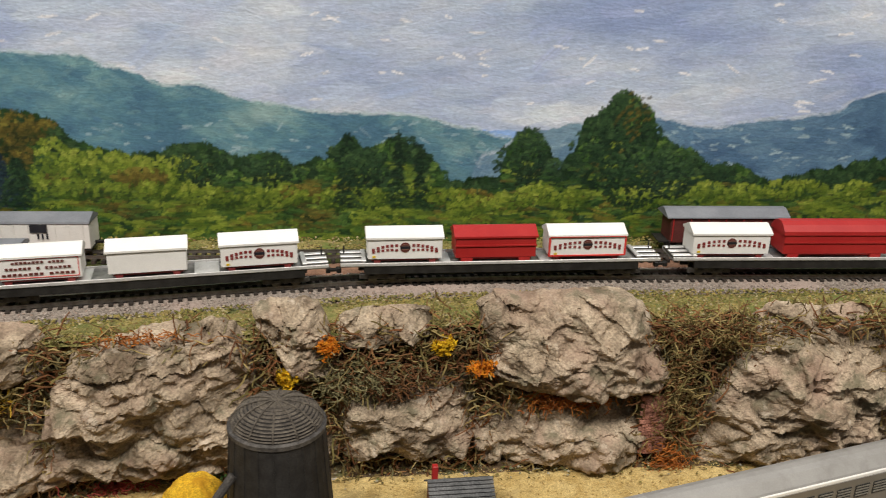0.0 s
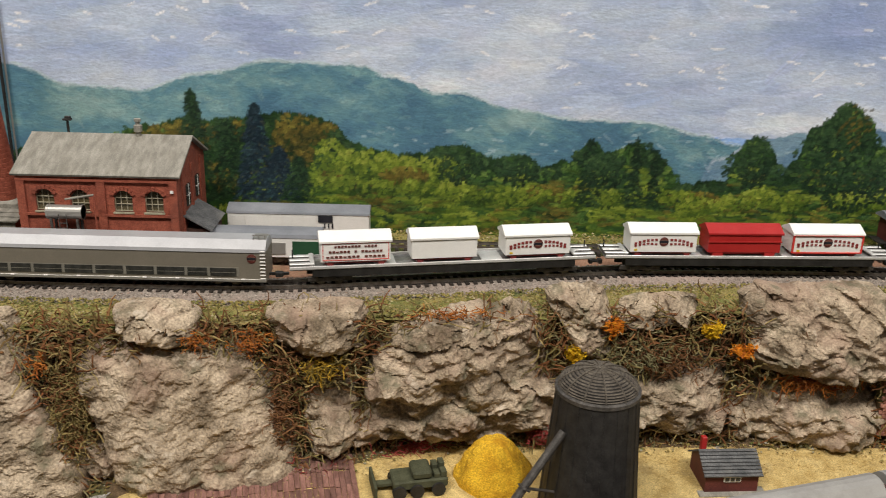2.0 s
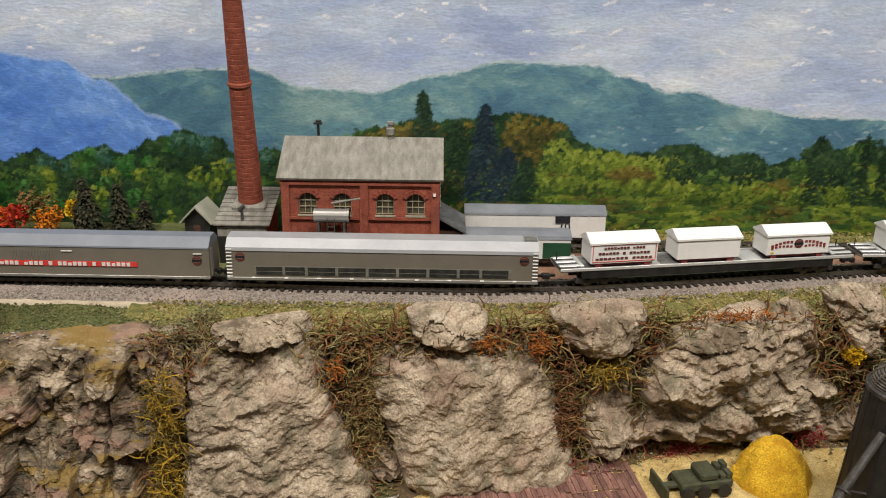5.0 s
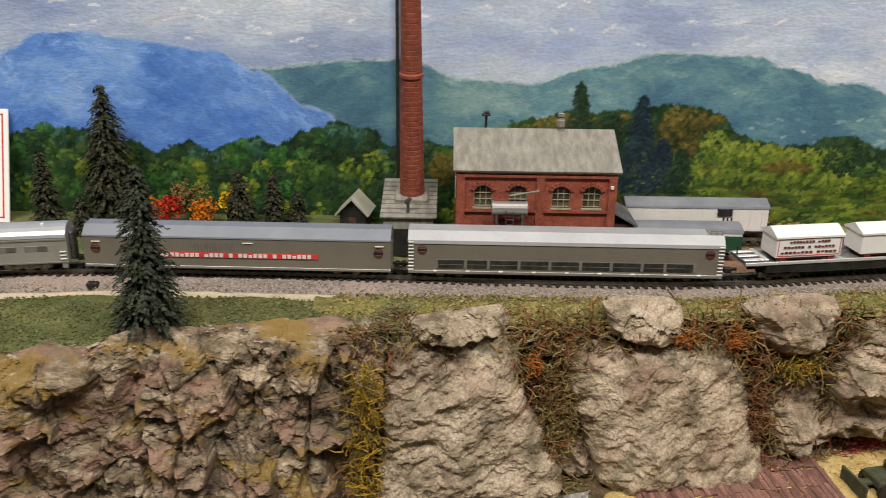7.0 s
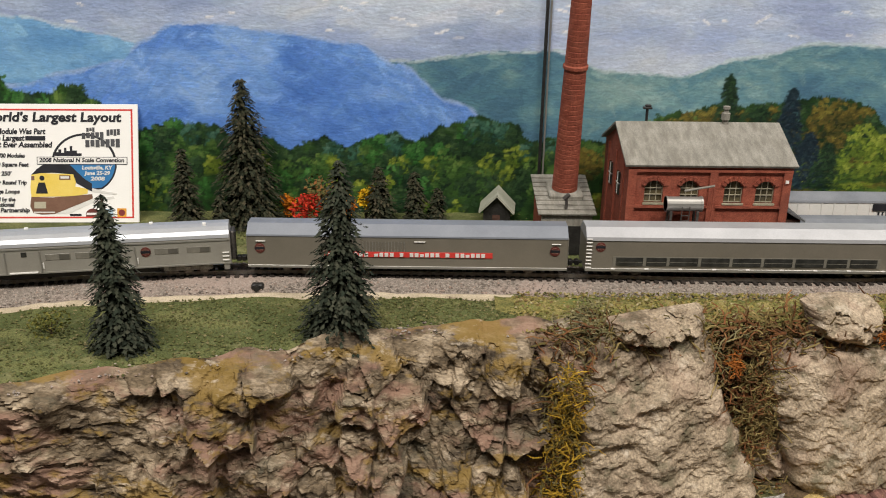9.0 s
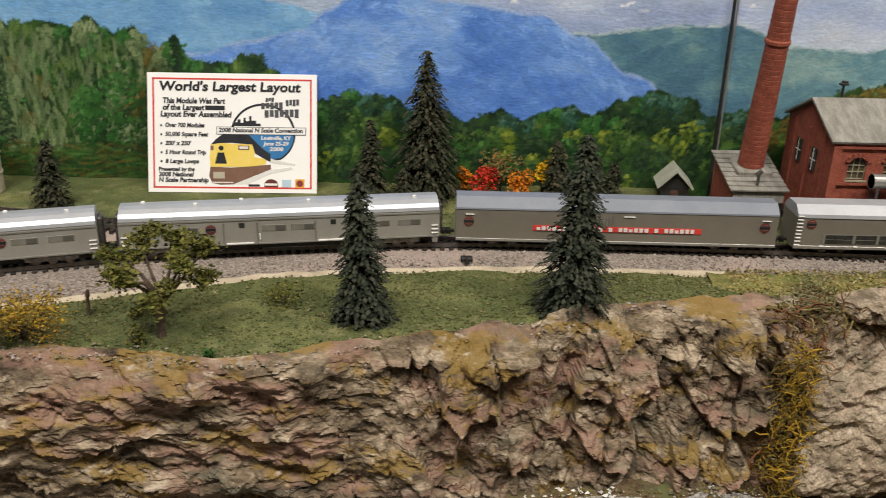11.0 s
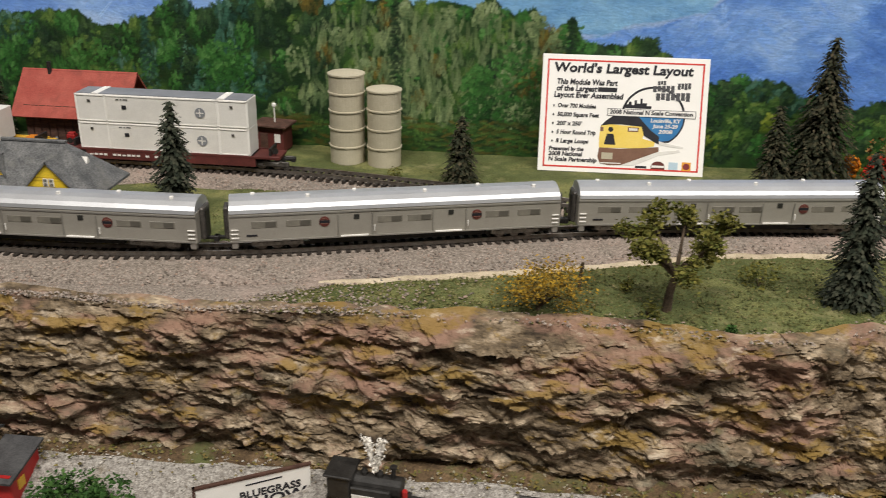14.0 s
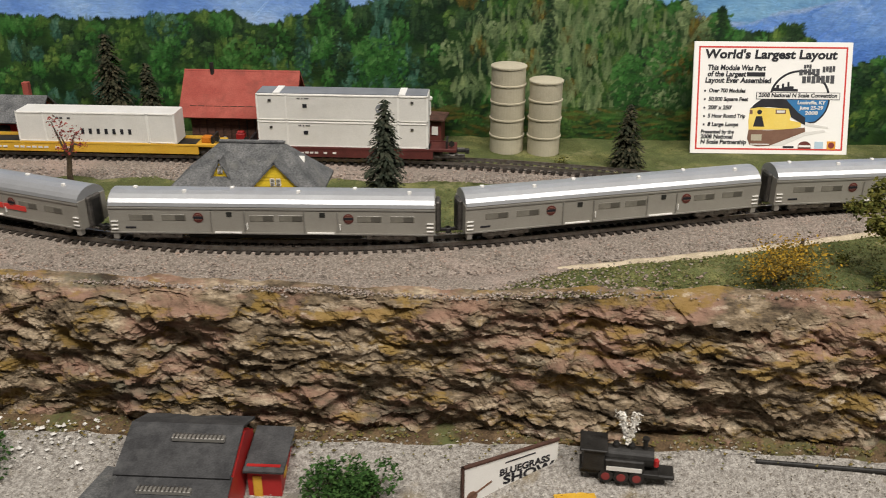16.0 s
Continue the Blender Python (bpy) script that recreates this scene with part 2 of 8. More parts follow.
M_TWIGR = islands("crimson_twig", [(0.22, 0.03, 0.03), (0.34, 0.06, 0.05), (0.15, 0.03, 0.025)])
M_TWIGG = islands("grey_green_twig", [(0.11, 0.10, 0.048), (0.21, 0.185, 0.088), (0.31, 0.27, 0.14)])
M_HALL = mat("hall_paint", (0.24, 0.235, 0.22), (0.29, 0.28, 0.27), 2, 0.9, grain=0.03)
M_FLOORING = mat("hall_carpet", (0.10, 0.10, 0.11), (0.16, 0.16, 0.17), 30, 0.95, grain=0.2)


# ---- mesh kit ----
def root(name, m, label, category, group="", kind=""):
    ob = new(name)
    ob.empty_display_size = 0.01
    ob.matrix_world = m
    return tagged(ob, label, category, group, kind)


def part(name, bm, material, parent=None, label="", smooth=False):
    me = bpy.data.meshes.new(name)
    bm.to_mesh(me)
    bm.free()
    me.materials.append(material)
    if smooth:
        for p in me.polygons:
            p.use_smooth = True
    ob = new(name, me)
    if parent is not None:
        ob.parent = parent
    if label:
        ob["label"] = label
    return ob


def raw(name, verts, faces, material, parent=None, label="", smooth=False):
    me = bpy.data.meshes.new(name)
    me.from_pydata(verts, [], faces)
    me.update()
    me.materials.append(material)
    if smooth:
        for p in me.polygons:
            p.use_smooth = True
    ob = new(name, me)
    if parent is not None:
        ob.parent = parent
    if label:
        ob["label"] = label
    return ob


def box(x0, x1, y0, y1, z0, z1, bevel=0.0, bm=None, m=None):
    bm = bm or bmesh.new()
    vs = [bm.verts.new((x, y, z)) for z in (z0, z1) for x, y in ((x0, y0), (x1, y0), (x1, y1), (x0, y1))]
    fs = [bm.faces.new([vs[i] for i in f]) for f in ((3, 2, 1, 0), (4, 5, 6, 7), (0, 1, 5, 4), (1, 2, 6, 5), (2, 3, 7, 6), (3, 0, 4, 7))]
    if bevel:
        es = list({e for f in fs for e in f.edges})
        vs = list({v for g in bmesh.ops.bevel(bm, geom=es, offset=bevel, segments=1, affect="EDGES")["faces"] for v in g.verts})
    if m is not None:
        bmesh.ops.transform(bm, matrix=m, verts=vs)
    return bm


def tube(p0, p1, r0, r1=None, seg=12, bm=None, caps=True):
    bm = bm or bmesh.new()
    p0, p1 = Vector(p0), Vector(p1)
    r1 = r0 if r1 is None else r1
    q = (p1 - p0).to_track_quat("Z", "Y")
    rings = []
    for p, r in ((p0, r0), (p1, r1)):
        rings.append([bm.verts.new(p + q @ Vector((r * math.cos(a * math.tau / seg), r * math.sin(a * math.tau / seg), 0))) for a in range(seg)])
    for a in range(seg):
        b = (a + 1) % seg
        bm.faces.new((rings[0][a], rings[0][b], rings[1][b], rings[1][a]))
    if caps:
        bm.faces.new(rings[0][::-1])
        bm.faces.new(rings[1])
    return bm


def lathe(profile, seg=24, bm=None):
    """Turns (radius, height) pairs about z."""
    bm = bm or bmesh.new()
    rings = [[bm.verts.new((r * math.cos(a * math.tau / seg), r * math.sin(a * math.tau / seg), z)) for a in range(seg)] for r, z in profile]
    for k in range(len(rings) - 1):
        for a in range(seg):
            b = (a + 1) % seg
            bm.faces.new((rings[k][a], rings[k][b], rings[k + 1][b], rings[k + 1][a]))
    bm.faces.new(rings[0][::-1])
    bm.faces.new(rings[-1])
    return bm


def extrude(profile, x0, x1, bm=None):
    """A closed (y, z) outline, swept along x."""
    bm = bm or bmesh.new()
    a = [bm.verts.new((x0, y, z)) for y, z in profile]
    b = [bm.verts.new((x1, y, z)) for y, z in profile]
    n = len(profile)
    for i in range(n):
        j = (i + 1) % n
        bm.faces.new((a[i], a[j], b[j], b[i]))
    bm.faces.new(a[::-1])
    bm.faces.new(b)
    bmesh.ops.recalc_face_normals(bm, faces=bm.faces[:])
    return bm


def slab(a, b, c, d, thick, bm=None):
    """A board with the corners a, b, c, d on its upper face."""
    bm = bm or bmesh.new()
    p = [Vector(v) for v in (a, b, c, d)]
    n = (p[1] - p[0]).cross(p[3] - p[0]).normalized() * thick
    u = [bm.verts.new(v) for v in p]
    w = [bm.verts.new(v - n) for v in p]
    bm.faces.new(u)
    bm.faces.new(w[::-1])
    for i in range(4):
        j = (i + 1) % 4
        bm.faces.new((u[j], u[i], w[i], w[j]))
    return bm


def lettering(text, size, material, parent, m, name="lettering", label="", bold=0.034):
    cu = bpy.data.curves.new(name, "FONT")
    cu.body, cu.size, cu.extrude, cu.align_x, cu.align_y = text, size, 0.00008, "LEFT", "BOTTOM"
    cu.resolution_u = 3
    cu.offset = bold * size
    ob = new(name, cu)
    dg = bpy.context.evaluated_depsgraph_get()
    me = bpy.data.meshes.new_from_object(ob.evaluated_get(dg))
    bpy.data.objects.remove(ob)
    me.materials.clear()
    me.materials.append(material)
    me.transform(m)
    o2 = new(name, me)
    o2.parent = parent
    if label:
        o2["label"] = label
    return o2


def lerp(pairs, x):
    if x <= pairs[0][0]:
        return pairs[0][1]
    for (a, p), (b, q) in zip(pairs, pairs[1:]):
        if x <= b:
            t = (x - a) / (b - a)
            t = t * t * (3 - 2 * t)
            return p + (q - p) * t
    return pairs[-1][1]


def nz(x, y=0.0, z=0.0):
    return noise.noise((x, y, z))


def fbm(x, y, z=0.0, octaves=4):
    return noise.fractal((x, y, z), 0.9, 2.1, octaves)


def cell(x, y, seed=0.0):
    """Block pattern: the nearest cell's random number, tilt and the distance to its edge."""
    d, p = noise.voronoi((x, y, seed))
    c = p[0]
    h = math.sin(c.x * 127.1 + c.y * 311.7 + c.z * 74.7) * 43758.5453
    k = math.sin(c.x * 269.5 + c.y * 183.3 + c.z * 246.1) * 12543.123
    return h - math.floor(h), (k - math.floor(k) - 0.5), x - c.x, y - c.y, d[1] - d[0]


def corner(i, j, seed):
    h = math.sin(i * 127.1 + j * 311.7 + seed * 74.7) * 43758.5453
    return h - math.floor(h)


def facet(x, z, seed):
    """Broken planes: random heights at uneven lattice corners, flat triangles between."""
    x, z = x + 0.45 * nz(x * 0.9, z * 0.9, seed), z + 0.45 * nz(x * 0.9, z * 0.9, seed + 31)
    i, j = math.floor(x), math.floor(z)
    f, g = x - i, z - j
    a, b, c, d = corner(i, j, seed), corner(i + 1, j, seed), corner(i, j + 1, seed), corner(i + 1, j + 1, seed)
    if corner(i, j, seed + 9) < 0.5:
        return a + (b - a) * f + (c - a) * g if f + g < 1 else d + (c - d) * (1 - f) + (b - d) * (1 - g)
    return a + (b - a) * f + (d - b) * g if f > g else a + (d - c) * f + (c - a) * g


# ---- setting: hall, table, grounds ----
EDGE = [(-1.2, 0.318), (-0.95, 0.314), (-0.85, 0.311), (-0.76, 0.308), (-0.68, 0.314), (-0.59, 0.317), (-0.52, 0.312), (-0.46, 0.331), (-0.42, 0.342),
        (-0.34, 0.372), (-0.28, 0.376), (-0.18, 0.388), (-0.04, 0.406), (0.06, 0.412), (0.16, 0.424), (0.3, 0.424), (0.6, 0.430)]
FOOT = [(-1.2, 0.322), (-0.83, 0.320), (-0.70, 0.325), (-0.56, 0.322), (-0.45, 0.335), (-0.34, 0.352), (-0.25, 0.378), (-0.16, 0.380), (-0.08, 0.392), (0.0, 0.420), (0.25, 0.424), (0.6, 0.428)]
CENTRE = [(-1.35, 0.52), (-1.2, 0.455), (-1.1, 0.412), (-1.02, 0.381), (-0.94, 0.358), (-0.845, 0.352), (-0.76, 0.364), (-0.68, 0.387), (-0.60, 0.412), (-0.52, 0.431), (-0.43, 0.4405),
          (-0.35, 0.4405), (-0.27, 0.438), (-0.18, 0.4345), (-0.10, 0.436), (-0.02, 0.4485), (0.06, 0.463), (0.12, 0.4715), (0.20, 0.4745), (0.45, 0.4745), (0.8, 0.4745)]
BACK_Y = 0.5405
RAIL = 0.0062


def spline(pts, x):
    """Catmull-Rom through (x, y) points."""
    for i in range(len(pts) - 1):
        if x <= pts[i + 1][0] or i == len(pts) - 2:
            (x1, y1), (x2, y2) = pts[i], pts[i + 1]
            x0, y0 = pts[max(i - 1, 0)]
            x3, y3 = pts[min(i + 2, len(pts) - 1)]
            h = x2 - x1
            t = (x - x1) / h
            m1 = (y2 - y0) / (x2 - x0) * h if x2 != x0 else 0
            m2 = (y3 - y1) / (x3 - x1) * h if x3 != x1 else 0
            return (2 * t ** 3 - 3 * t * t + 1) * y1 + (t ** 3 - 2 * t * t + t) * m1 + (-2 * t ** 3 + 3 * t * t) * y2 + (t ** 3 - t * t) * m2


def centre(x):
    return spline(CENTRE, x)


def edge(x):
    return lerp(EDGE, x)


def foot(x):
    return lerp(FOOT, x)


def low(x, y):
    """Height of the lower ground."""
    return max(-0.078 - (0.45 if x < -0.35 else 0.45 - 0.33 * min(1, (x + 0.35) / 0.15)) * max(foot(x) - y - 0.01, 0), -0.106) + 0.0008 * nz(x * 60, y * 60) - 0.020 * max(0, 1 - ((x + 0.24) / 0.075) ** 2)


hall = [("floor", (-7, 7, -7, 5, -1.34, -1.30), M_FLOORING, "grey hall floor under the layout", "floor"),
        ("ceiling", (-7, 7, -7, 5, 2.3, 2.4), M_HALL, "pale hall ceiling", "ceiling"),
        ("wall_north", (-7, 7, 4.9, 5, -1.3, 2.3), M_HALL, "pale plain hall wall", "wall"), ("wall_south", (-7, 7, -7, -6.9, -1.3, 2.3), M_HALL, "pale plain hall wall", "wall"),
        ("wall_west", (-7, -6.9, -6.9, 4.9, -1.3, 2.3), M_HALL, "pale plain hall wall", "wall"), ("wall_east", (6.9, 7, -6.9, 4.9, -1.3, 2.3), M_HALL, "pale plain hall wall", "wall")]
for name, b, m, label, cat in hall:
    tagged(part(name, box(*b), m), label, cat, kind="structure")
table = root("layout_table", pose(0, 0, 0), "model railway table with plain fascia", "table", kind="structure")
part("fascia", box(-1.6, 1.2, 0.13, 0.145, -0.30, -0.098), M_DARKWOOD, table)
part("base_board", box(-1.6, 1.2, 0.145, 0.60, -0.16, -0.13), M_DARKWOOD, table)
for lx in (-1.5, -0.2, 1.1):
    for ly in (0.18, 0.55):
        part("leg", box(lx - 0.02, lx + 0.02, ly - 0.02, ly + 0.02, -1.3, -0.16, 0.002), M_DARKWOOD, table)


def sheet(name, us, vs, fn, material, label, cat, smooth=True):
    verts = [fn(u, v) for v in vs for u in us]
    n = len(us)
    faces = [(j * n + i, j * n + i + 1, (j + 1) * n + i + 1, (j + 1) * n + i) for j in range(len(vs) - 1) for i in range(n - 1)]
    return tagged(raw(name, verts, faces, material, smooth=smooth), label, cat, kind="structure")


def steps(a, b, n):
    return [a + (b - a) * i / n for i in range(n + 1)]


def upper(x, v):
    y0 = edge(x) + 0.004 + (0.004 if x < -0.28 else 0.0)
    y = y0 + (BACK_Y - 0.0005 - y0) * v
    near = min(1, (y - y0) / 0.012)
    z = 0.0012 * nz(x * 45, y * 45) + 0.0006 * nz(x * 140, y * 140) - 0.003 * (1 - near) ** 2
    if x < -0.3:
        z += 0.004 * max(0, min(1, (y - centre(x) - 0.02) / 0.05))
    return (x, y, z)


sheet("ground", steps(-1.5, 0.9, 300), steps(0, 1, 40), upper, M_GRASS, "green and tan flocked upper ground of the layout", "ground")
sheet("lower_ground", steps(-1.5, 0.9, 240), steps(0, 1, 30), lambda x, v: (x, 0.14 + (foot(x) + 0.03 - 0.14) * v, low(x, 0.14 + (foot(x) + 0.03 - 0.14) * v)), M_GRAVEL,
      "pale grey gravel ground below the cliff", "ground")


def strip(name, x0, x1, n, ya, yb, za, zb, material, label, cat, rows=6, amp=0.0008, seed=0.0):
    """A slightly uneven band between two lines of the plan, humped at za..zb."""
    def fn(x, v):
        y = ya(x) + (yb(x) - ya(x)) * v
        hump = min(1, 4 * min(v, 1 - v))
        return (x, y, za(x, y) + zb * hump + amp * nz(x * 90 + seed, y * 90) * hump - 0.0006 * (1 - hump))
    return sheet(name, steps(x0, x1, n), steps(0, 1, rows), fn, material, label, cat)


wob = lambda x, s: 0.0025 * nz(x * 28, s) + 0.0012 * nz(x * 90, s)
flat = lambda x, y: 0.0003
def ballast_front(x):
    return lerp([(-1.5, 0.05), (-1.0, 0.034), (-0.9, 0.028), (-0.80, 0.030), (-0.72, 0.034), (-0.62, 0.036), (-0.5, 0.026), (-0.40, 0.023), (-0.3, 0.023), (-0.2, 0.019), (-0.05, 0.018), (0.9, 0.018)], x)
strip("ballast", -1.5, 0.9, 420, lambda x: centre(x) - ballast_front(x) + 0.4 * wob(x, 1.0), lambda x: centre(x) + 0.022 + wob(x, 2.0), flat, 0.0032, M_BALLAST, "grey and pink crushed stone ballast under the main track", "ballast", rows=12)
strip("gravel_margin", -1.3, -0.69, 160, lambda x: edge(x) + 0.006 + wob(x, 12.0) + 0.03 * max(0, (x + 0.75) / 0.06), lambda x: centre(x) - ballast_front(x) + 0.004, flat, 0.0010, M_BALLAST, "grey and tan gravel margin above the cliff", "gravel")
strip("sand_verge", -0.71, -0.30, 120, lambda x: centre(x) - ballast_front(x) - 0.0032 + 1.3 * wob(x, 3.0), lambda x: centre(x) - ballast_front(x) + 0.002, flat, 0.0012, mat("tan_verge", (0.40, 0.33, 0.23), (0.58, 0.49, 0.36), 90, 0.95, grain=0.2, bump=0.4), "pale sandy verge along the ballast", "verge")
strip("dry_grass", -0.31, 0.9, 260, lambda x: edge(x) - 0.002 + wob(x, 4.0) + 0.03 * max(0, min(1, (-0.262 - x) / 0.05)), lambda x: centre(x) - ballast_front(x) + 0.003 + wob(x, 5.0), flat, 0.0016, M_DRYGRASS, "yellow-green dry flock between ballast and rocks", "grass", rows=10, amp=0.0014)
strip("dirt_road", -0.20, 0.9, 160, lambda x: centre(x) + 0.016, lambda x: max(centre(x) + 0.04, 0.505) + wob(x, 6.0), flat, 0.0016, M_DIRT, "red-brown dirt between the tracks", "dirt")
strip("back_grass", -0.2, 0.9, 160, lambda x: 0.514 + wob(x, 7.0), lambda x: BACK_Y - 0.001, flat, 0.004, M_DRYGRASS, "dry grass at the foot of the backdrop", "grass", amp=0.002)
SIDING = [(-1.5, 0.476), (-1.1, 0.476), (-0.95, 0.476), (-0.82, 0.476), (-0.75, 0.4735), (-0.68, 0.463), (-0.60, 0.446), (-0.53, 0.4315)]
strip("siding_ballast", -1.5, -0.60, 160, lambda x: spline(SIDING, x) - lerp([(-0.95, 0.036), (-0.75, 0.03), (-0.66, 0.014), (-0.6, 0.012)], x) + wob(x, 8.0), lambda x: spline(SIDING, x) + 0.010, lambda x, y: 0.0035, 0.0025, M_BALLAST,
      "pinkish ballast of the rear siding", "ballast", rows=10)
strip("sand_lot", -0.20, 0.34, 160, lambda x: 0.22 + 0.14 * max(0, min(1, (-0.12 - x) / 0.07)), lambda x: foot(x) + 0.006 - 0.03 * max(0, min(1, (-0.13 - x) / 0.05)), low, 0.0022, M_SAND, "yellow sawdust-coloured sandy yard below the cliff", "sand", rows=20)
strip("yard_earth", -0.40, -0.10, 120, lambda x: 0.20, lambda x: foot(x) - 0.003, low, 0.0016, M_EARTH, "brown earth below the tall slabs", "earth", rows=16, amp=0.0016)
strip("foot_moss", -1.3, 0.6, 300, lambda x: foot(x) - 0.011 + 2.2 * wob(x, 10.0), lambda x: foot(x) + 0.012, low, 0.0026, M_EARTH, "mossy brown earth at the foot of the rocks", "earth", rows=6, amp=0.0016)

strip("front_roadbed", -0.1, 0.7, 80, lambda x: 0.318 + 0.286 * (x - 0.17), lambda x: 0.346 + 0.286 * (x - 0.17), lambda x, y: -0.0850, 0.0032, M_BALLAST, "grey ballast of the lower front track", "ballast")

# ---- backdrop: a painted board ----
M_SKY = mat("painted_sky", (0.40, 0.49, 0.68), (0.68, 0.71, 0.78), 4.5, 0.6, bump=0.5, fine=260, grain=0.08, stretch=(0.5, 1, 2.2))
backdrop = root("backdrop", pose(0, 0, 0), "hand-painted backdrop board with sky, blue mountains and green woods", "backdrop", kind="structure")
part("sky_board", box(-1.6, 0.95, BACK_Y, BACK_Y + 0.006, -0.02, 0.34), M_SKY, backdrop)

FAR_RIDGE = [(-1.3, 0.115), (-0.93, 0.112), (-0.85, 0.104), (-0.80, 0.110), (-0.70, 0.120), (-0.62, 0.122), (-0.575, 0.121), (-0.555, 0.1155), (-0.53, 0.111), (-0.515, 0.107), (-0.45, 0.085), (-0.40, 0.0)]
TEAL = [(-0.46, 0.0), (-0.42, 0.085), (-0.36, 0.098), (-0.30, 0.104), (-0.27, 0.105), (-0.235, 0.093), (-0.194, 0.091), (-0.154, 0.102), (-0.111, 0.111), (-0.058, 0.1094), (-0.0375, 0.1027), (-0.008, 0.0938), (0.0046, 0.0946),
        (0.038, 0.085), (0.086, 0.079), (0.125, 0.0786), (0.161, 0.0717), (0.185, 0.0652), (0.23, 0.045), (0.26, 0.0)]
RIGHT_RIDGE = [(0.15, 0.0), (0.17, 0.055), (0.2046, 0.0705), (0.2246, 0.0748), (0.275, 0.078), (0.3037, 0.0733), (0.3485, 0.0789), (0.38, 0.0827), (0.396, 0.0914), (0.412, 0.0961), (0.48, 0.115), (0.6, 0.10)]
BLUE = [(-0.70, 0.0), (-0.66, 0.066), (-0.589, 0.0807), (-0.558, 0.0886), (-0.524, 0.0965), (-0.51, 0.108), (-0.492, 0.1175), (-0.467, 0.118), (-0.437, 0.114), (-0.386, 0.108), (-0.361, 0.096), (-0.328, 0.074), (-0.29, 0.05), (-0.27, 0.0)]
WOODS = [(-1.3, 0.080), (-1.05, 0.080), (-0.996, 0.079), (-0.95, 0.083), (-0.9164, 0.0857), (-0.8953, 0.0759), (-0.868, 0.0823), (-0.8437, 0.0972), (-0.8302, 0.0873), (-0.807, 0.0986), (-0.7918, 0.106), (-0.756, 0.1073), (-0.7497, 0.094),
         (-0.7346, 0.1006), (-0.718, 0.098), (-0.7067, 0.104), (-0.6928, 0.0955), (-0.6753, 0.099), (-0.66, 0.0965), (-0.6476, 0.101), (-0.6365, 0.0925), (-0.6226, 0.097), (-0.6132, 0.0832), (-0.599, 0.091), (-0.5899, 0.078), (-0.5756, 0.0761),
         (-0.5531, 0.082), (-0.5428, 0.0739), (-0.525, 0.0545), (-0.496, 0.0598), (-0.4716, 0.0591), (-0.4607, 0.0507), (-0.44, 0.052), (-0.4275, 0.0440), (-0.4060, 0.0530), (-0.396, 0.0462), (-0.364, 0.0555), (-0.352, 0.0498), (-0.3326, 0.0596),
         (-0.312, 0.0656), (-0.289, 0.0608), (-0.281, 0.0500), (-0.257, 0.0545), (-0.2405, 0.0507), (-0.188, 0.0694), (-0.17, 0.0732), (-0.136, 0.0755), (-0.098, 0.080), (-0.078, 0.0752), (-0.0615, 0.062), (-0.045, 0.0570), (-0.0285, 0.0545), (0.006, 0.061), (0.0305, 0.0538),
         (0.0499, 0.0556), (0.0594, 0.0473), (0.0758, 0.0525), (0.0906, 0.066), (0.102, 0.0594), (0.12, 0.0663), (0.133, 0.0597), (0.1522, 0.0392), (0.1800, 0.0420), (0.1850, 0.0618), (0.1961, 0.0721), (0.2087, 0.0603), (0.2149, 0.0466), (0.2228, 0.0553),
         (0.2311, 0.0775), (0.2532, 0.0944), (0.2700, 0.0814), (0.2760, 0.0661), (0.2951, 0.0594), (0.3103, 0.0507), (0.3245, 0.0508), (0.3477, 0.0403), (0.379, 0.0476), (0.4176, 0.0551), (0.6, 0.06)]

# The picture is brushed stroke by stroke into the board's paint layer.
GRAIN, PX0, PX1, PZ0, PZ1 = 0.00082, -1.16, 0.56, -0.012, 0.158
gx, gz = np.arange(PX0, PX1, GRAIN), np.arange(PZ0, PZ1, GRAIN)
art = np.zeros((len(gz), len(gx), 3))
rnd = random.Random(7)
BRISTLES = np.random.default_rng(3).random(4096)


def field(sx, sz, seed):
    """Smooth random numbers over the board, in patches of sx by sz metres."""
    g = np.random.default_rng(seed).random((int((PZ1 - PZ0) / sz) + 3, int((PX1 - PX0) / sx) + 3))
    u, v = (gx - PX0) / sx, (gz - PZ0) / sz
    i, j = u.astype(int), v.astype(int)
    f, h = u - i, (v - j)[:, None]
    f, h = f * f * (3 - 2 * f), h * h * (3 - 2 * h)
    a, b = g[j][:, i] * (1 - f) + g[j][:, i + 1] * f, g[j + 1][:, i] * (1 - f) + g[j + 1][:, i + 1] * f
    return a * (1 - h) + b * h


def skyline(prof, rough, seed):
    r = np.random.default_rng(seed).random(len(gx) + 8)
    soft = np.convolve(r, np.ones(5) / 5, "same")[:len(gx)] - 0.5
    return np.array([lerp(prof, x) for x in gx]) + rough * (soft * 1.6 + 0.5 * (r[:len(gx)] - 0.5))


def under(prof, rough, seed):
    return np.clip((skyline(prof, rough, seed)[None, :] - gz[:, None]) / GRAIN + 0.5, 0, 1)


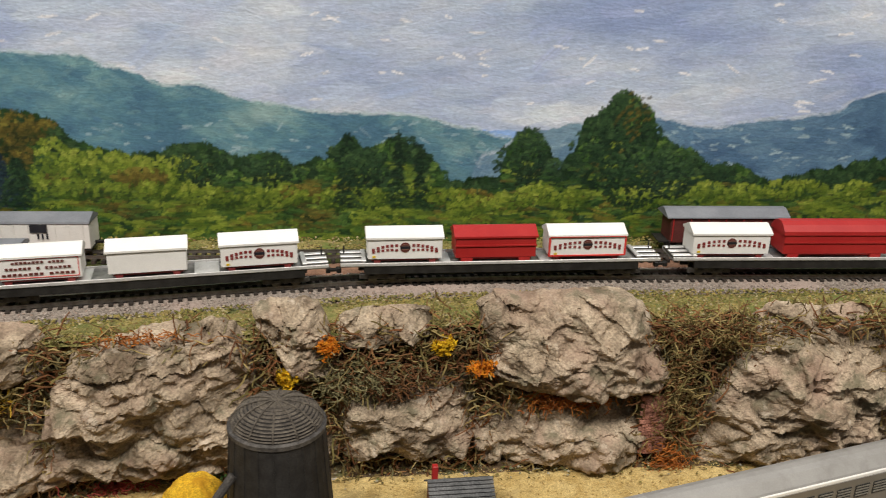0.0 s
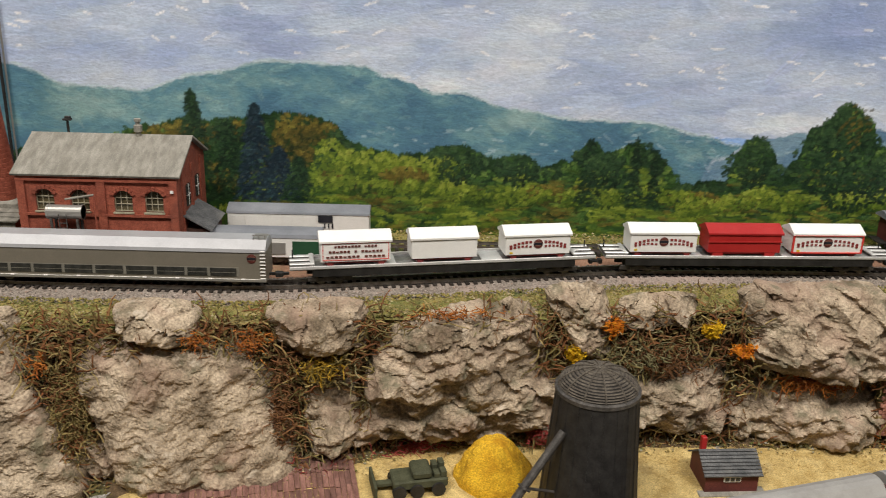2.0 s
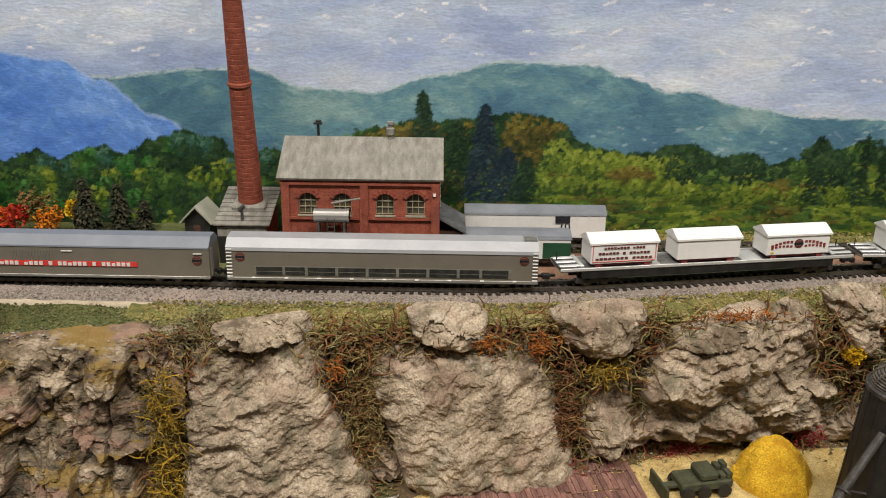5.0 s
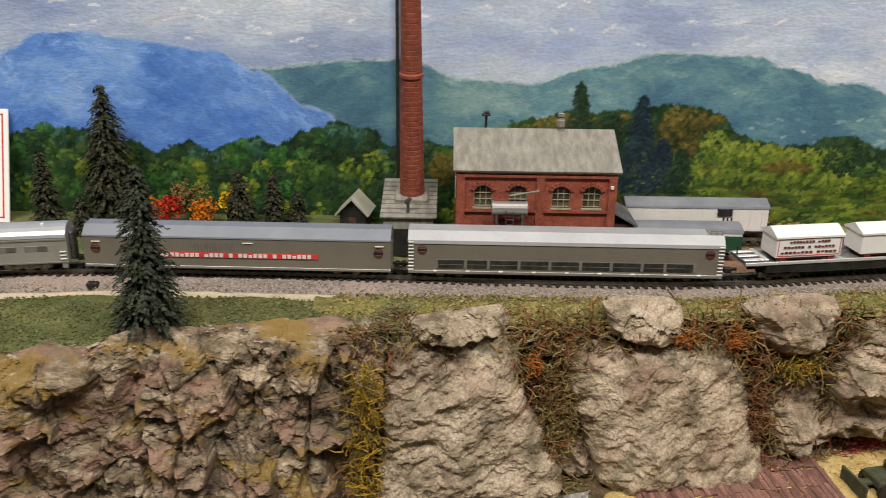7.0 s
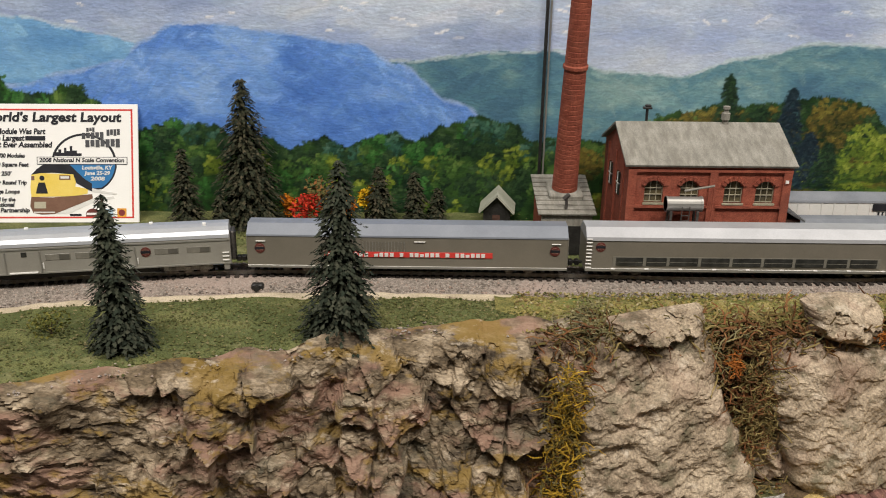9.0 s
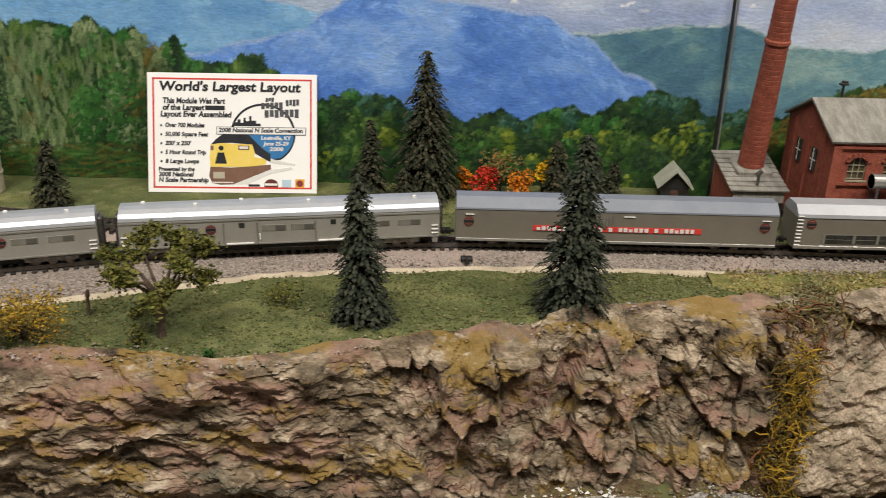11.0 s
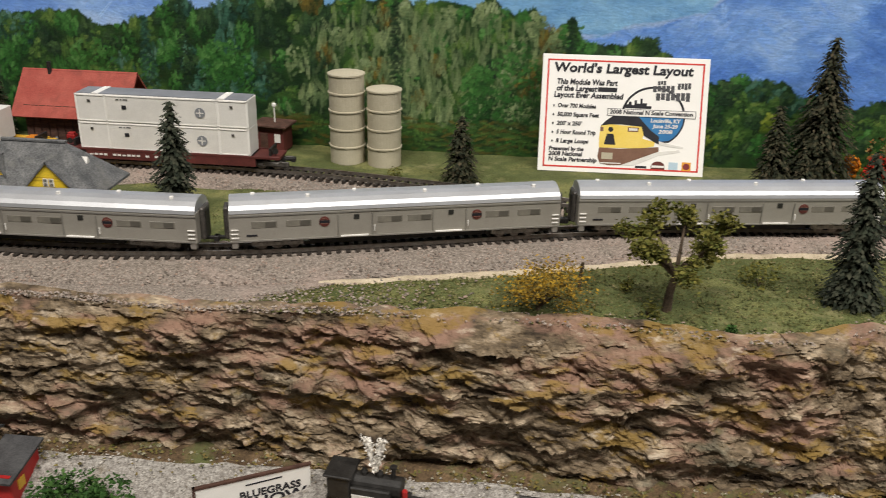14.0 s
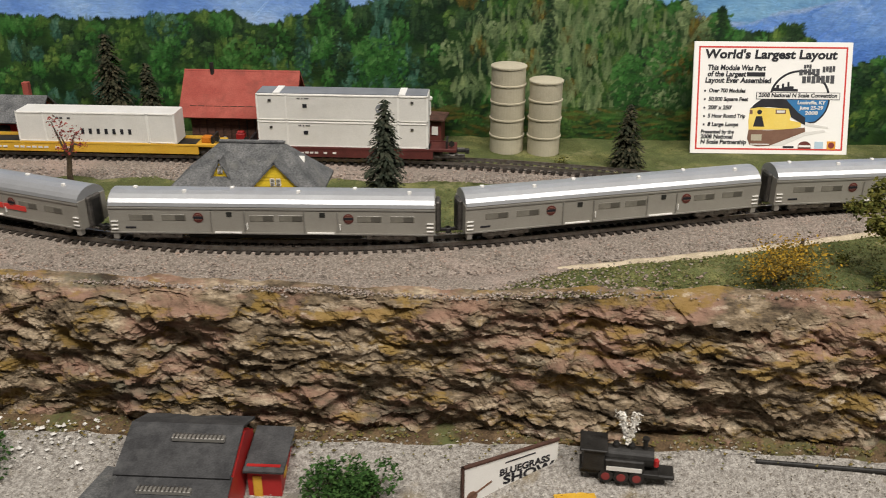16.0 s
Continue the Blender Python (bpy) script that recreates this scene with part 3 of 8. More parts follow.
def stroke(x, z, length, width, turn, colour, alpha, clip=None):
    """One brush stroke with bristle marks; clip keeps it within a shape."""
    r = max(length, width)
    i0, i1 = max(0, int((x - r - PX0) / GRAIN)), min(len(gx), int((x + r - PX0) / GRAIN) + 2)
    j0, j1 = max(0, int((z - r - PZ0) / GRAIN)), min(len(gz), int((z + r - PZ0) / GRAIN) + 2)
    if i1 <= i0 or j1 <= j0:
        return
    X, Z = gx[None, i0:i1] - x, gz[j0:j1, None] - z
    c, s = math.cos(turn), math.sin(turn)
    u, v = (X * c + Z * s) / length, (Z * c - X * s) / width
    hair = BRISTLES[((v + 1) * 3.5).astype(int) % 16 + rnd.randint(0, 4000)]
    a = np.clip((1 - np.abs(u) ** 3 - v * v) * 4.0, 0, 1) * alpha * np.clip(0.45 + 0.8 * hair - 0.25 * u, 0, 1)
    if clip is not None:
        a = a * clip[j0:j1, i0:i1]
    spot = art[j0:j1, i0:i1]
    spot += (np.array(colour) * (0.82 + 0.36 * hair)[..., None] - spot) * a[..., None]


def pick(palette, light):
    """A colour from a palette that runs from dark to light."""
    k = max(0.0, min(len(palette) - 1.001, light * (len(palette) - 1)))
    i, f = int(k), k - int(k)
    g = rnd.uniform(0.87, 1.13)
    return [(a + (b - a) * f) * g * rnd.uniform(0.97, 1.03) for a, b in zip(palette[i], palette[i + 1])]


def fill(mask, palette, tone):
    k = np.clip(tone, 0, 0.999) * (len(palette) - 1)
    i = k.astype(int)
    p = np.array(palette)
    c = p[i] + (p[i + 1] - p[i]) * (k - i)[..., None]
    art[:] = art + (c - art) * mask[..., None]


SKY = [(0.30, 0.38, 0.60), (0.37, 0.45, 0.65), (0.47, 0.55, 0.71), (0.60, 0.66, 0.76), (0.76, 0.78, 0.81)]
tone = 0.55 * field(0.16, 0.05, 1) + 0.3 * field(0.05, 0.018, 2) + 0.15 * field(0.012, 0.004, 3)
fill(np.ones(tone.shape), SKY, (tone - 0.25) * 1.8)
for _ in range(5200):
    x, z = rnd.uniform(PX0, PX1), rnd.uniform(0.055, PZ1)
    j, i = min(len(gz) - 1, int((z - PZ0) / GRAIN)), min(len(gx) - 1, int((x - PX0) / GRAIN))
    stroke(x, z, rnd.uniform(0.005, 0.020), rnd.uniform(0.002, 0.0055), rnd.gauss(0.05, 0.25), pick(SKY, (tone[j, i] - 0.27) * 1.8 + rnd.gauss(0, 0.10)), 0.42)
# short near-white strokes: the glints of thick paint put into its colour
for _ in range(260):
    stroke(rnd.uniform(PX0, PX1), rnd.uniform(0.08, PZ1), rnd.uniform(0.002, 0.006), 0.0009, rnd.gauss(0.0, 0.3), (0.86, 0.85, 0.86), 0.8)


def mountain(prof, palette, rough, seed, n, x0, x1, rim):
    mask = under(prof, rough, seed)
    t = 0.45 * field(0.05, 0.03, seed + 20) + 0.35 * field(0.018, 0.010, seed + 21) + 0.2 * field(0.005, 0.003, seed + 22)
    fill(mask, palette, (t - 0.22) * 1.7)
    for _ in range(n):
        x = rnd.uniform(x0, x1)
        top = lerp(prof, x)
        z = top - (top - 0.03) * rnd.random() ** 1.3
        slope = (lerp(prof, x + 0.01) - lerp(prof, x - 0.01)) / 0.02
        j, i = min(len(gz) - 1, max(0, int((z - PZ0) / GRAIN))), min(len(gx) - 1, int((x - PX0) / GRAIN))
        stroke(x, z, rnd.uniform(0.0025, 0.009), rnd.uniform(0.0009, 0.0022), slope * 0.9 + rnd.gauss(0, 0.45), pick(palette, (t[j, i] - 0.22) * 1.7 + rnd.gauss(0, 0.17) + 0.25 * max(0, (z - top + 0.02) / 0.02) - 0.08), 0.55, mask)
    for _ in range(int((x1 - x0) * 420)):
        x = rnd.uniform(x0, x1)
        stroke(x, lerp(prof, x) + rnd.uniform(-0.0008, 0.0012), rnd.uniform(0.002, 0.007), 0.0009, (lerp(prof, x + 0.006) - lerp(prof, x - 0.006)) / 0.012, rim, rnd.uniform(0.15, 0.6))


mountain(FAR_RIDGE, [(0.14, 0.33, 0.62), (0.20, 0.42, 0.70), (0.27, 0.51, 0.76), (0.38, 0.61, 0.80)], 0.001, 31, 1100, -1.2, -0.45, (0.55, 0.66, 0.75))
mountain([(-1.3, 0.12), (-0.95, 0.118), (-0.86, 0.112), (-0.80, 0.098), (-0.76, 0.07)], [(0.14, 0.29, 0.70), (0.20, 0.37, 0.78), (0.28, 0.47, 0.84), (0.38, 0.55, 0.86)], 0.001, 36, 450, -1.2, -0.76, (0.55, 0.62, 0.78))
mountain(TEAL, [(0.075, 0.17, 0.25), (0.095, 0.215, 0.285), (0.135, 0.275, 0.32), (0.20, 0.34, 0.35), (0.30, 0.44, 0.43)], 0.0014, 32, 2300, -0.46, 0.24, (0.50, 0.60, 0.62))
mountain(RIGHT_RIDGE, [(0.06, 0.12, 0.21), (0.09, 0.175, 0.28), (0.13, 0.235, 0.34), (0.20, 0.32, 0.40)], 0.0014, 33, 1100, 0.16, 0.56, (0.52, 0.58, 0.66))
for _ in range(300):
    x = rnd.uniform(-0.06, 0.40)
    stroke(x, rnd.uniform(0.048, 0.075), rnd.uniform(0.001, 0.005), 0.0008, rnd.gauss(0, 0.3), (0.36, 0.48, 0.52), rnd.uniform(0.3, 0.8), under(TEAL, 0, 1) if x < 0.17 else under(RIGHT_RIDGE, 0, 1)) if rnd.random() < 0.45 else None
mountain(BLUE, [(0.075, 0.19, 0.57), (0.10, 0.235, 0.64), (0.135, 0.29, 0.70), (0.19, 0.365, 0.77), (0.29, 0.47, 0.82)], 0.0010, 34, 1900, -0.69, -0.28, (0.34, 0.47, 0.74))

DK = [(0.005, 0.016, 0.008), (0.009, 0.027, 0.012), (0.016, 0.042, 0.017), (0.030, 0.068, 0.025), (0.055, 0.105, 0.035)]
MG = [(0.009, 0.028, 0.009), (0.020, 0.055, 0.014), (0.040, 0.095, 0.020), (0.070, 0.135, 0.030), (0.125, 0.20, 0.045)]
YG = [(0.018, 0.042, 0.009), (0.050, 0.090, 0.012), (0.105, 0.155, 0.018), (0.18, 0.235, 0.028), (0.27, 0.32, 0.05)]
OC = [(0.016, 0.024, 0.008), (0.045, 0.048, 0.011), (0.090, 0.072, 0.016), (0.135, 0.105, 0.020), (0.19, 0.16, 0.03)]
BG = [(0.005, 0.013, 0.020), (0.009, 0.022, 0.033), (0.015, 0.034, 0.042), (0.028, 0.050, 0.068), (0.035, 0.085, 0.085)]
MIST = [(0.040, 0.075, 0.032), (0.080, 0.125, 0.052), (0.13, 0.185, 0.08), (0.19, 0.25, 0.11), (0.26, 0.33, 0.17)]
GR = [(0.007, 0.027, 0.008), (0.014, 0.058, 0.013), (0.026, 0.10, 0.020), (0.046, 0.15, 0.032), (0.085, 0.21, 0.055)]
SEA = [(0.008, 0.028, 0.018), (0.015, 0.052, 0.034), (0.026, 0.085, 0.055), (0.05, 0.13, 0.085), (0.09, 0.18, 0.12)]
tone = 0.5 * field(0.02, 0.012, 41) + 0.5 * field(0.006, 0.005, 42)
fill(under(WOODS, 0.003, 43), MG, (tone - 0.3) * 0.9)


def crown(x, top, rx, rz, palette, n, upright=False, bias=0.0):
    """A tree crown in dabs, shaded below and lit on top."""
    todo = []
    for _ in range(n):
        a, q = rnd.uniform(0, math.tau), math.sqrt(rnd.random())
        dx, dz = q * math.cos(a), q * math.sin(a)
        todo.append((0.40 + 0.32 * dz - 0.12 * dx + rnd.gauss(0, 0.20) + bias, dx, dz))
    for light, dx, dz in sorted(todo):
        ang = math.pi / 2 + rnd.gauss(0, 0.35) if upright else rnd.gauss(0.6, 0.8)
        k = 1.8 if upright else 1.0
        stroke(x + dx * rx, top - rz + dz * rz, k * rnd.uniform(0.0011, 0.0026), rnd.uniform(0.0008, 0.0014), ang, pick(palette, light), 0.96)


def choose(x, f):
    """The kind of tree painted at x, f of the way up the woods."""
    r = rnd.random()
    if x < -0.86:
        return GR if r < 0.4 else MG if r < 0.75 else DK if r < 0.9 else SEA
    if x < -0.79:
        return SEA if r < 0.45 else DK if r < 0.7 else GR
    if x < -0.60:
        return MIST if r < 0.30 else MG if r < 0.55 else GR if r < 0.75 else DK if r < 0.92 else OC
    if x < -0.53:
        return GR if r < 0.4 else DK if r < 0.8 else MG
    if x < -0.25:
        return (SEA if r < 0.3 else GR if r < 0.5 else DK) if f > 0.8 else (MG if r < 0.35 else DK if r < 0.7 else YG if r < 0.85 else GR)
    if x < -0.17:
        return YG if r < 0.5 else OC if r < 0.7 else MG
    if x < -0.06:
        return OC if r < 0.45 else YG if r < 0.65 else DK
    if f > 0.75:
        return DK if r < 0.75 else MG
    return (YG if r < 0.45 else MG if r < 0.7 else OC if r < 0.82 else DK) if f < 0.6 else (DK if r < 0.55 else MG if r < 0.8 else YG)


for f, step, n in ((0.985, 0.0075, 46), (0.80, 0.0085, 42), (0.62, 0.009, 40), (0.44, 0.010, 36), (0.27, 0.011, 30)):
    x = PX0
    while x < PX1:
        top = lerp(WOODS, x) * f + (rnd.gauss(0, 0.0012) if f > 0.9 else rnd.gauss(0, 0.004))
        size = rnd.uniform(0.0042, 0.0085)
        crown(x, top, size, size * rnd.uniform(0.9, 1.5), choose(x, f), n, x < -0.53 and rnd.random() < 0.5)
        x += step * rnd.uniform(0.6, 1.4)
# tall streaks of light between the left woods' trunks, and the grassy foot of that slope
for _ in range(520):
    x = rnd.choice((-0.70, -0.675, -0.745, -0.64, -0.70)) + rnd.gauss(0, 0.016)
    stroke(x, rnd.uniform(0.025, 0.09), rnd.uniform(0.003, 0.008), rnd.uniform(0.0008, 0.0018), math.pi / 2 + rnd.gauss(0, 0.3), pick(MIST, rnd.uniform(0.1, 0.9)), 0.6)
for cx, top, rx, rz in ((-0.632, 0.078, 0.016, 0.030), (-0.655, 0.062, 0.010, 0.020), (-0.600, 0.066, 0.012, 0.026), (-0.565, 0.055, 0.012, 0.022), (-0.815, 0.070, 0.018, 0.020), (-0.905, 0.068, 0.02, 0.024)):
    crown(cx, top, rx, rz, GR, 260, False, -0.02)
for _ in range(700):
    stroke(rnd.uniform(-0.80, -0.55), rnd.uniform(-0.005, 0.026), rnd.uniform(0.002, 0.008), 0.0010, rnd.gauss(0, 0.25), pick(MG if rnd.random() < 0.6 else OC, rnd.uniform(0.2, 0.75)), 0.7)
# the meadow's long flat strokes
for _ in range(2600):
    x = rnd.uniform(-0.13, PX1)
    z = rnd.uniform(-0.005, 0.034) if rnd.random() < 0.7 else rnd.uniform(0.02, 0.05)
    if z < lerp(WOODS, x) - 0.012:
        j, i = int((z - PZ0) / GRAIN), min(len(gx) - 1, int((x - PX0) / GRAIN))
        stroke(x, z, rnd.uniform(0.002, 0.010), rnd.uniform(0.0008, 0.0015), rnd.gauss(0.0, 0.18), pick(YG if tone[j, i] > 0.5 else OC if rnd.random() < 0.4 else MG, rnd.uniform(0.15, 0.95)), 0.65)


for k in range(7):
    crown(-0.075 + 0.012 * k, 0.060 - 0.0012 * k + rnd.gauss(0, 0.002), 0.010, 0.010, YG, 130, False, 0.03)
for cx, top, rx, rz, bias in ((-0.098, 0.079, 0.013, 0.012, 0.10), (-0.180, 0.070, 0.012, 0.010, 0.05), (-0.028, 0.046, 0.015, 0.006, 0.10), (0.062, 0.036, 0.016, 0.006, 0.05), (0.165, 0.034, 0.012, 0.005, 0.1), (-0.245, 0.046, 0.010, 0.010, 0.05)):
    crown(cx, top, rx, rz, OC, 150, False, bias)
for k in range(24):
    crown(-0.085 + 0.021 * k + rnd.gauss(0, 0.004), 0.036 + rnd.gauss(0, 0.003), 0.013, 0.0065, YG, 90, False, rnd.uniform(-0.14, 0.16))


def conifer(cx, top, half, palette, n):
    for k in range(n):
        t = k / n
        z = top - (top - 0.022) * t
        w = half * (0.10 + 0.9 * t ** 0.8)
        dx = rnd.uniform(-1, 1) * w
        stroke(cx + dx, z + rnd.uniform(-0.001, 0.001), rnd.uniform(0.0012, 0.0032), 0.0009, (-0.5 if dx > 0 else 0.5 + math.pi) + rnd.gauss(0, 0.4), pick(palette, 0.3 + rnd.gauss(0, 0.28)), 0.85)


for cx, top, half, n, pal in ((-0.1615, 0.091, 0.014, 620, DK), (-0.139, 0.072, 0.014, 380, DK), (-0.1226, 0.0835, 0.014, 620, BG), (-0.108, 0.056, 0.015, 420, BG), (-0.096, 0.050, 0.012, 220, DK), (0.0906, 0.0665, 0.009, 200, DK), (0.120, 0.067, 0.006, 150, DK), (0.133, 0.060, 0.006, 130, DK), (-0.599, 0.0915, 0.006, 160, DK),
                              (-0.7067, 0.1045, 0.006, 140, DK), (-0.8437, 0.0975, 0.007, 150, DK), (-0.868, 0.083, 0.007, 130, SEA)):
    conifer(cx, top, half, pal, n)
for cx, top, rx, rz, n in ((0.197, 0.072, 0.0115, 0.018, 200), (0.2532, 0.0944, 0.016, 0.020, 240), (0.244, 0.078, 0.020, 0.022, 260), (0.285, 0.060, 0.018, 0.016, 200), (0.262, 0.062, 0.020, 0.020, 220), (0.006, 0.061, 0.015, 0.013, 150), (0.044, 0.056, 0.014, 0.010, 130), (0.100, 0.058, 0.014, 0.012, 140)):
    crown(cx, top, rx, rz, DK, n)
for _ in range(40):
    stroke(0.258 + rnd.gauss(0, 0.005), 0.080 + rnd.gauss(0, 0.007), 0.0018, 0.0010, 0.6, pick(OC, rnd.uniform(0.3, 0.8)), 0.7)
M_PAINT = mat("brushed_paint", (0.5, 0.5, 0.5), (0.5, 0.5, 0.5), 30, 0.42, bump=0.5, fine=620, grain=0.09, stretch=(0.55, 1, 1.3), spec=0.45)
coat = M_PAINT.node_tree.nodes.new("ShaderNodeAttribute")
coat.attribute_name = "paint"
M_PAINT.node_tree.links.new(coat.outputs["Color"], next(n for n in M_PAINT.node_tree.nodes if n.bl_idname == "ShaderNodeHueSaturation").inputs["Color"])
rows_, cols_ = art.shape[:2]
co = np.empty((rows_, cols_, 3))
co[..., 0], co[..., 1], co[..., 2] = gx[None, :], BACK_Y - 0.0006, gz[:, None]
ij = (np.arange(rows_ - 1)[:, None] * cols_ + np.arange(cols_ - 1)[None, :]).ravel()
quads = np.stack((ij, ij + 1, ij + cols_ + 1, ij + cols_), 1)
me = bpy.data.meshes.new("paint_layer")
me.vertices.add(rows_ * cols_)
me.vertices.foreach_set("co", co.ravel())
me.loops.add(quads.size)
me.loops.foreach_set("vertex_index", quads.ravel().astype(np.int32))
me.polygons.add(len(quads))
me.polygons.foreach_set("loop_start", np.arange(0, quads.size, 4, dtype=np.int32))
me.update(calc_edges=True)
shade = me.color_attributes.new("paint", "FLOAT_COLOR", "POINT")
shade.data.foreach_set("color", np.concatenate((art, np.ones((rows_, cols_, 1))), 2).astype(np.float32).ravel())
me.materials.append(M_PAINT)
picture = new("paint_layer", me)
picture.parent = backdrop
picture["label"] = "brushed paint of mountains and autumn woods"


# ---- cliffs ----
def left_rock(x, v):
    y0, y1 = edge(x), foot(x)
    z = 0.002 - 0.096 * v
    y = y0 + (y1 - y0) * v
    block = max(0, min(1, (x + 0.485 + 0.02 * nz(z * 60, 4.0)) / 0.04))
    d = 0.005 * fbm(x * 16, z * 20, 3.0) + 0.0010 * fbm(x * 130, z * 240, 2.0) + 0.0006 * fbm(x * 400, z * 800, 6.0, 3)
    if block < 1:
        # long uneven beds, each with a lit sloping face and an undercut foot
        bz = z + 0.004 * nz(x * 8, 3.3) + 0.003 * nz(x * 23, z * 14, 6.1) + 0.0016 * nz(x * 70, z * 50, 2.4)
        bx = x + 0.3 * z + 0.005 * nz(x * 45, z * 90, 1.9)
        r, k, dx, dz, e = cell(bx / 0.034, bz / 0.0115, 0.2)
        r2, k2, dx2, dz2, e2 = cell(bx / 0.0135, bz / 0.0048, 4.0)
        q = 0.0034 * r - 0.0022 * dz * (0.2 + r) + 0.003 * k * dx
        q += 0.0011 * r2 - 0.0009 * dz2 * (0.2 + r2) + 0.0014 * k2 * dx2
        q += 0.0064 * facet(bx / 0.0150, bz / 0.0100, 0.7) + 0.0046 * facet(bx / 0.0068, bz / 0.0046, 2.9) + 0.0030 * facet(bx / 0.0030, bz / 0.0022, 4.4) - 0.004
        q += 0.004 * max(0, nz(x * 11, z * 30, 2.7)) + 0.002 * nz(x * 34, z * 70, 5.2)
        d += (1 - block) * q
    if block > 0:
        # upright jointed blocks
        sx = x + 0.22 * z + 0.004 * nz(x * 40, z * 40, 5.5)
        sz = z - 0.25 * x + 0.004 * nz(x * 50, z * 30, 8.5)
        r, k, dx, dz, e = cell(sx / 0.0175, sz / 0.026, 1.2)
        r2, k2, dx2, dz2, e2 = cell(sx / 0.0075, sz / 0.0105, 5.0)
        q = (0.001 + 0.010 * r + 0.013 * k * dx - 0.004 * dz * (0.3 + r)) * min(1, 0.6 + e * 5)
        q += 0.0020 * r2 + 0.0034 * k2 * dx2 - 0.0014 * dz2
        q += 0.008 * facet(sx / 0.011, sz / 0.017, 1.7) + 0.0048 * facet(sx / 0.0048, sz / 0.0065, 3.9) + 0.0028 * facet(sx / 0.0023, sz / 0.003, 6.4) - 0.005
        d += block * q
    d *= min(1, v * 7 + 0.25)
    top = (1 - min(1, v * 9)) ** 2
    rise = 0.007 * max(0, nz(x * 38, 8.8) + 0.2) * (0.4 + 0.9 * block) + 0.0022 * nz(x * 110, 4.4)
    return (x, y - d + 0.006 * top + 0.003, z + 0.0004 + 0.75 * rise * (1 - v) ** 3)


cliff_left = sheet("layered_cliff", steps(-1.30, -0.272, 1150), steps(0, 1, 125), left_rock, M_STRATA, "layered brown and grey rock cliff with ochre moss", "cliff", smooth=False)
sheet("earth_bank", steps(-0.285, 0.8, 420), steps(0, 1, 60), lambda x, v: (x, edge(x) + 0.006 + (foot(x) - edge(x)) * v + 0.003 * fbm(x * 40, v * 5) - 0.004 * v, -0.001 - 0.104 * v + 0.001 * nz(x * 90, v * 9)), M_EARTH,
      "brown earth bank behind the boulders", "bank")
rocks = root("rock_wall", pose(0, 0, 0), "wall of pale grey craggy boulders below the track", "rock wall", kind="structure")
BOULDERS = []


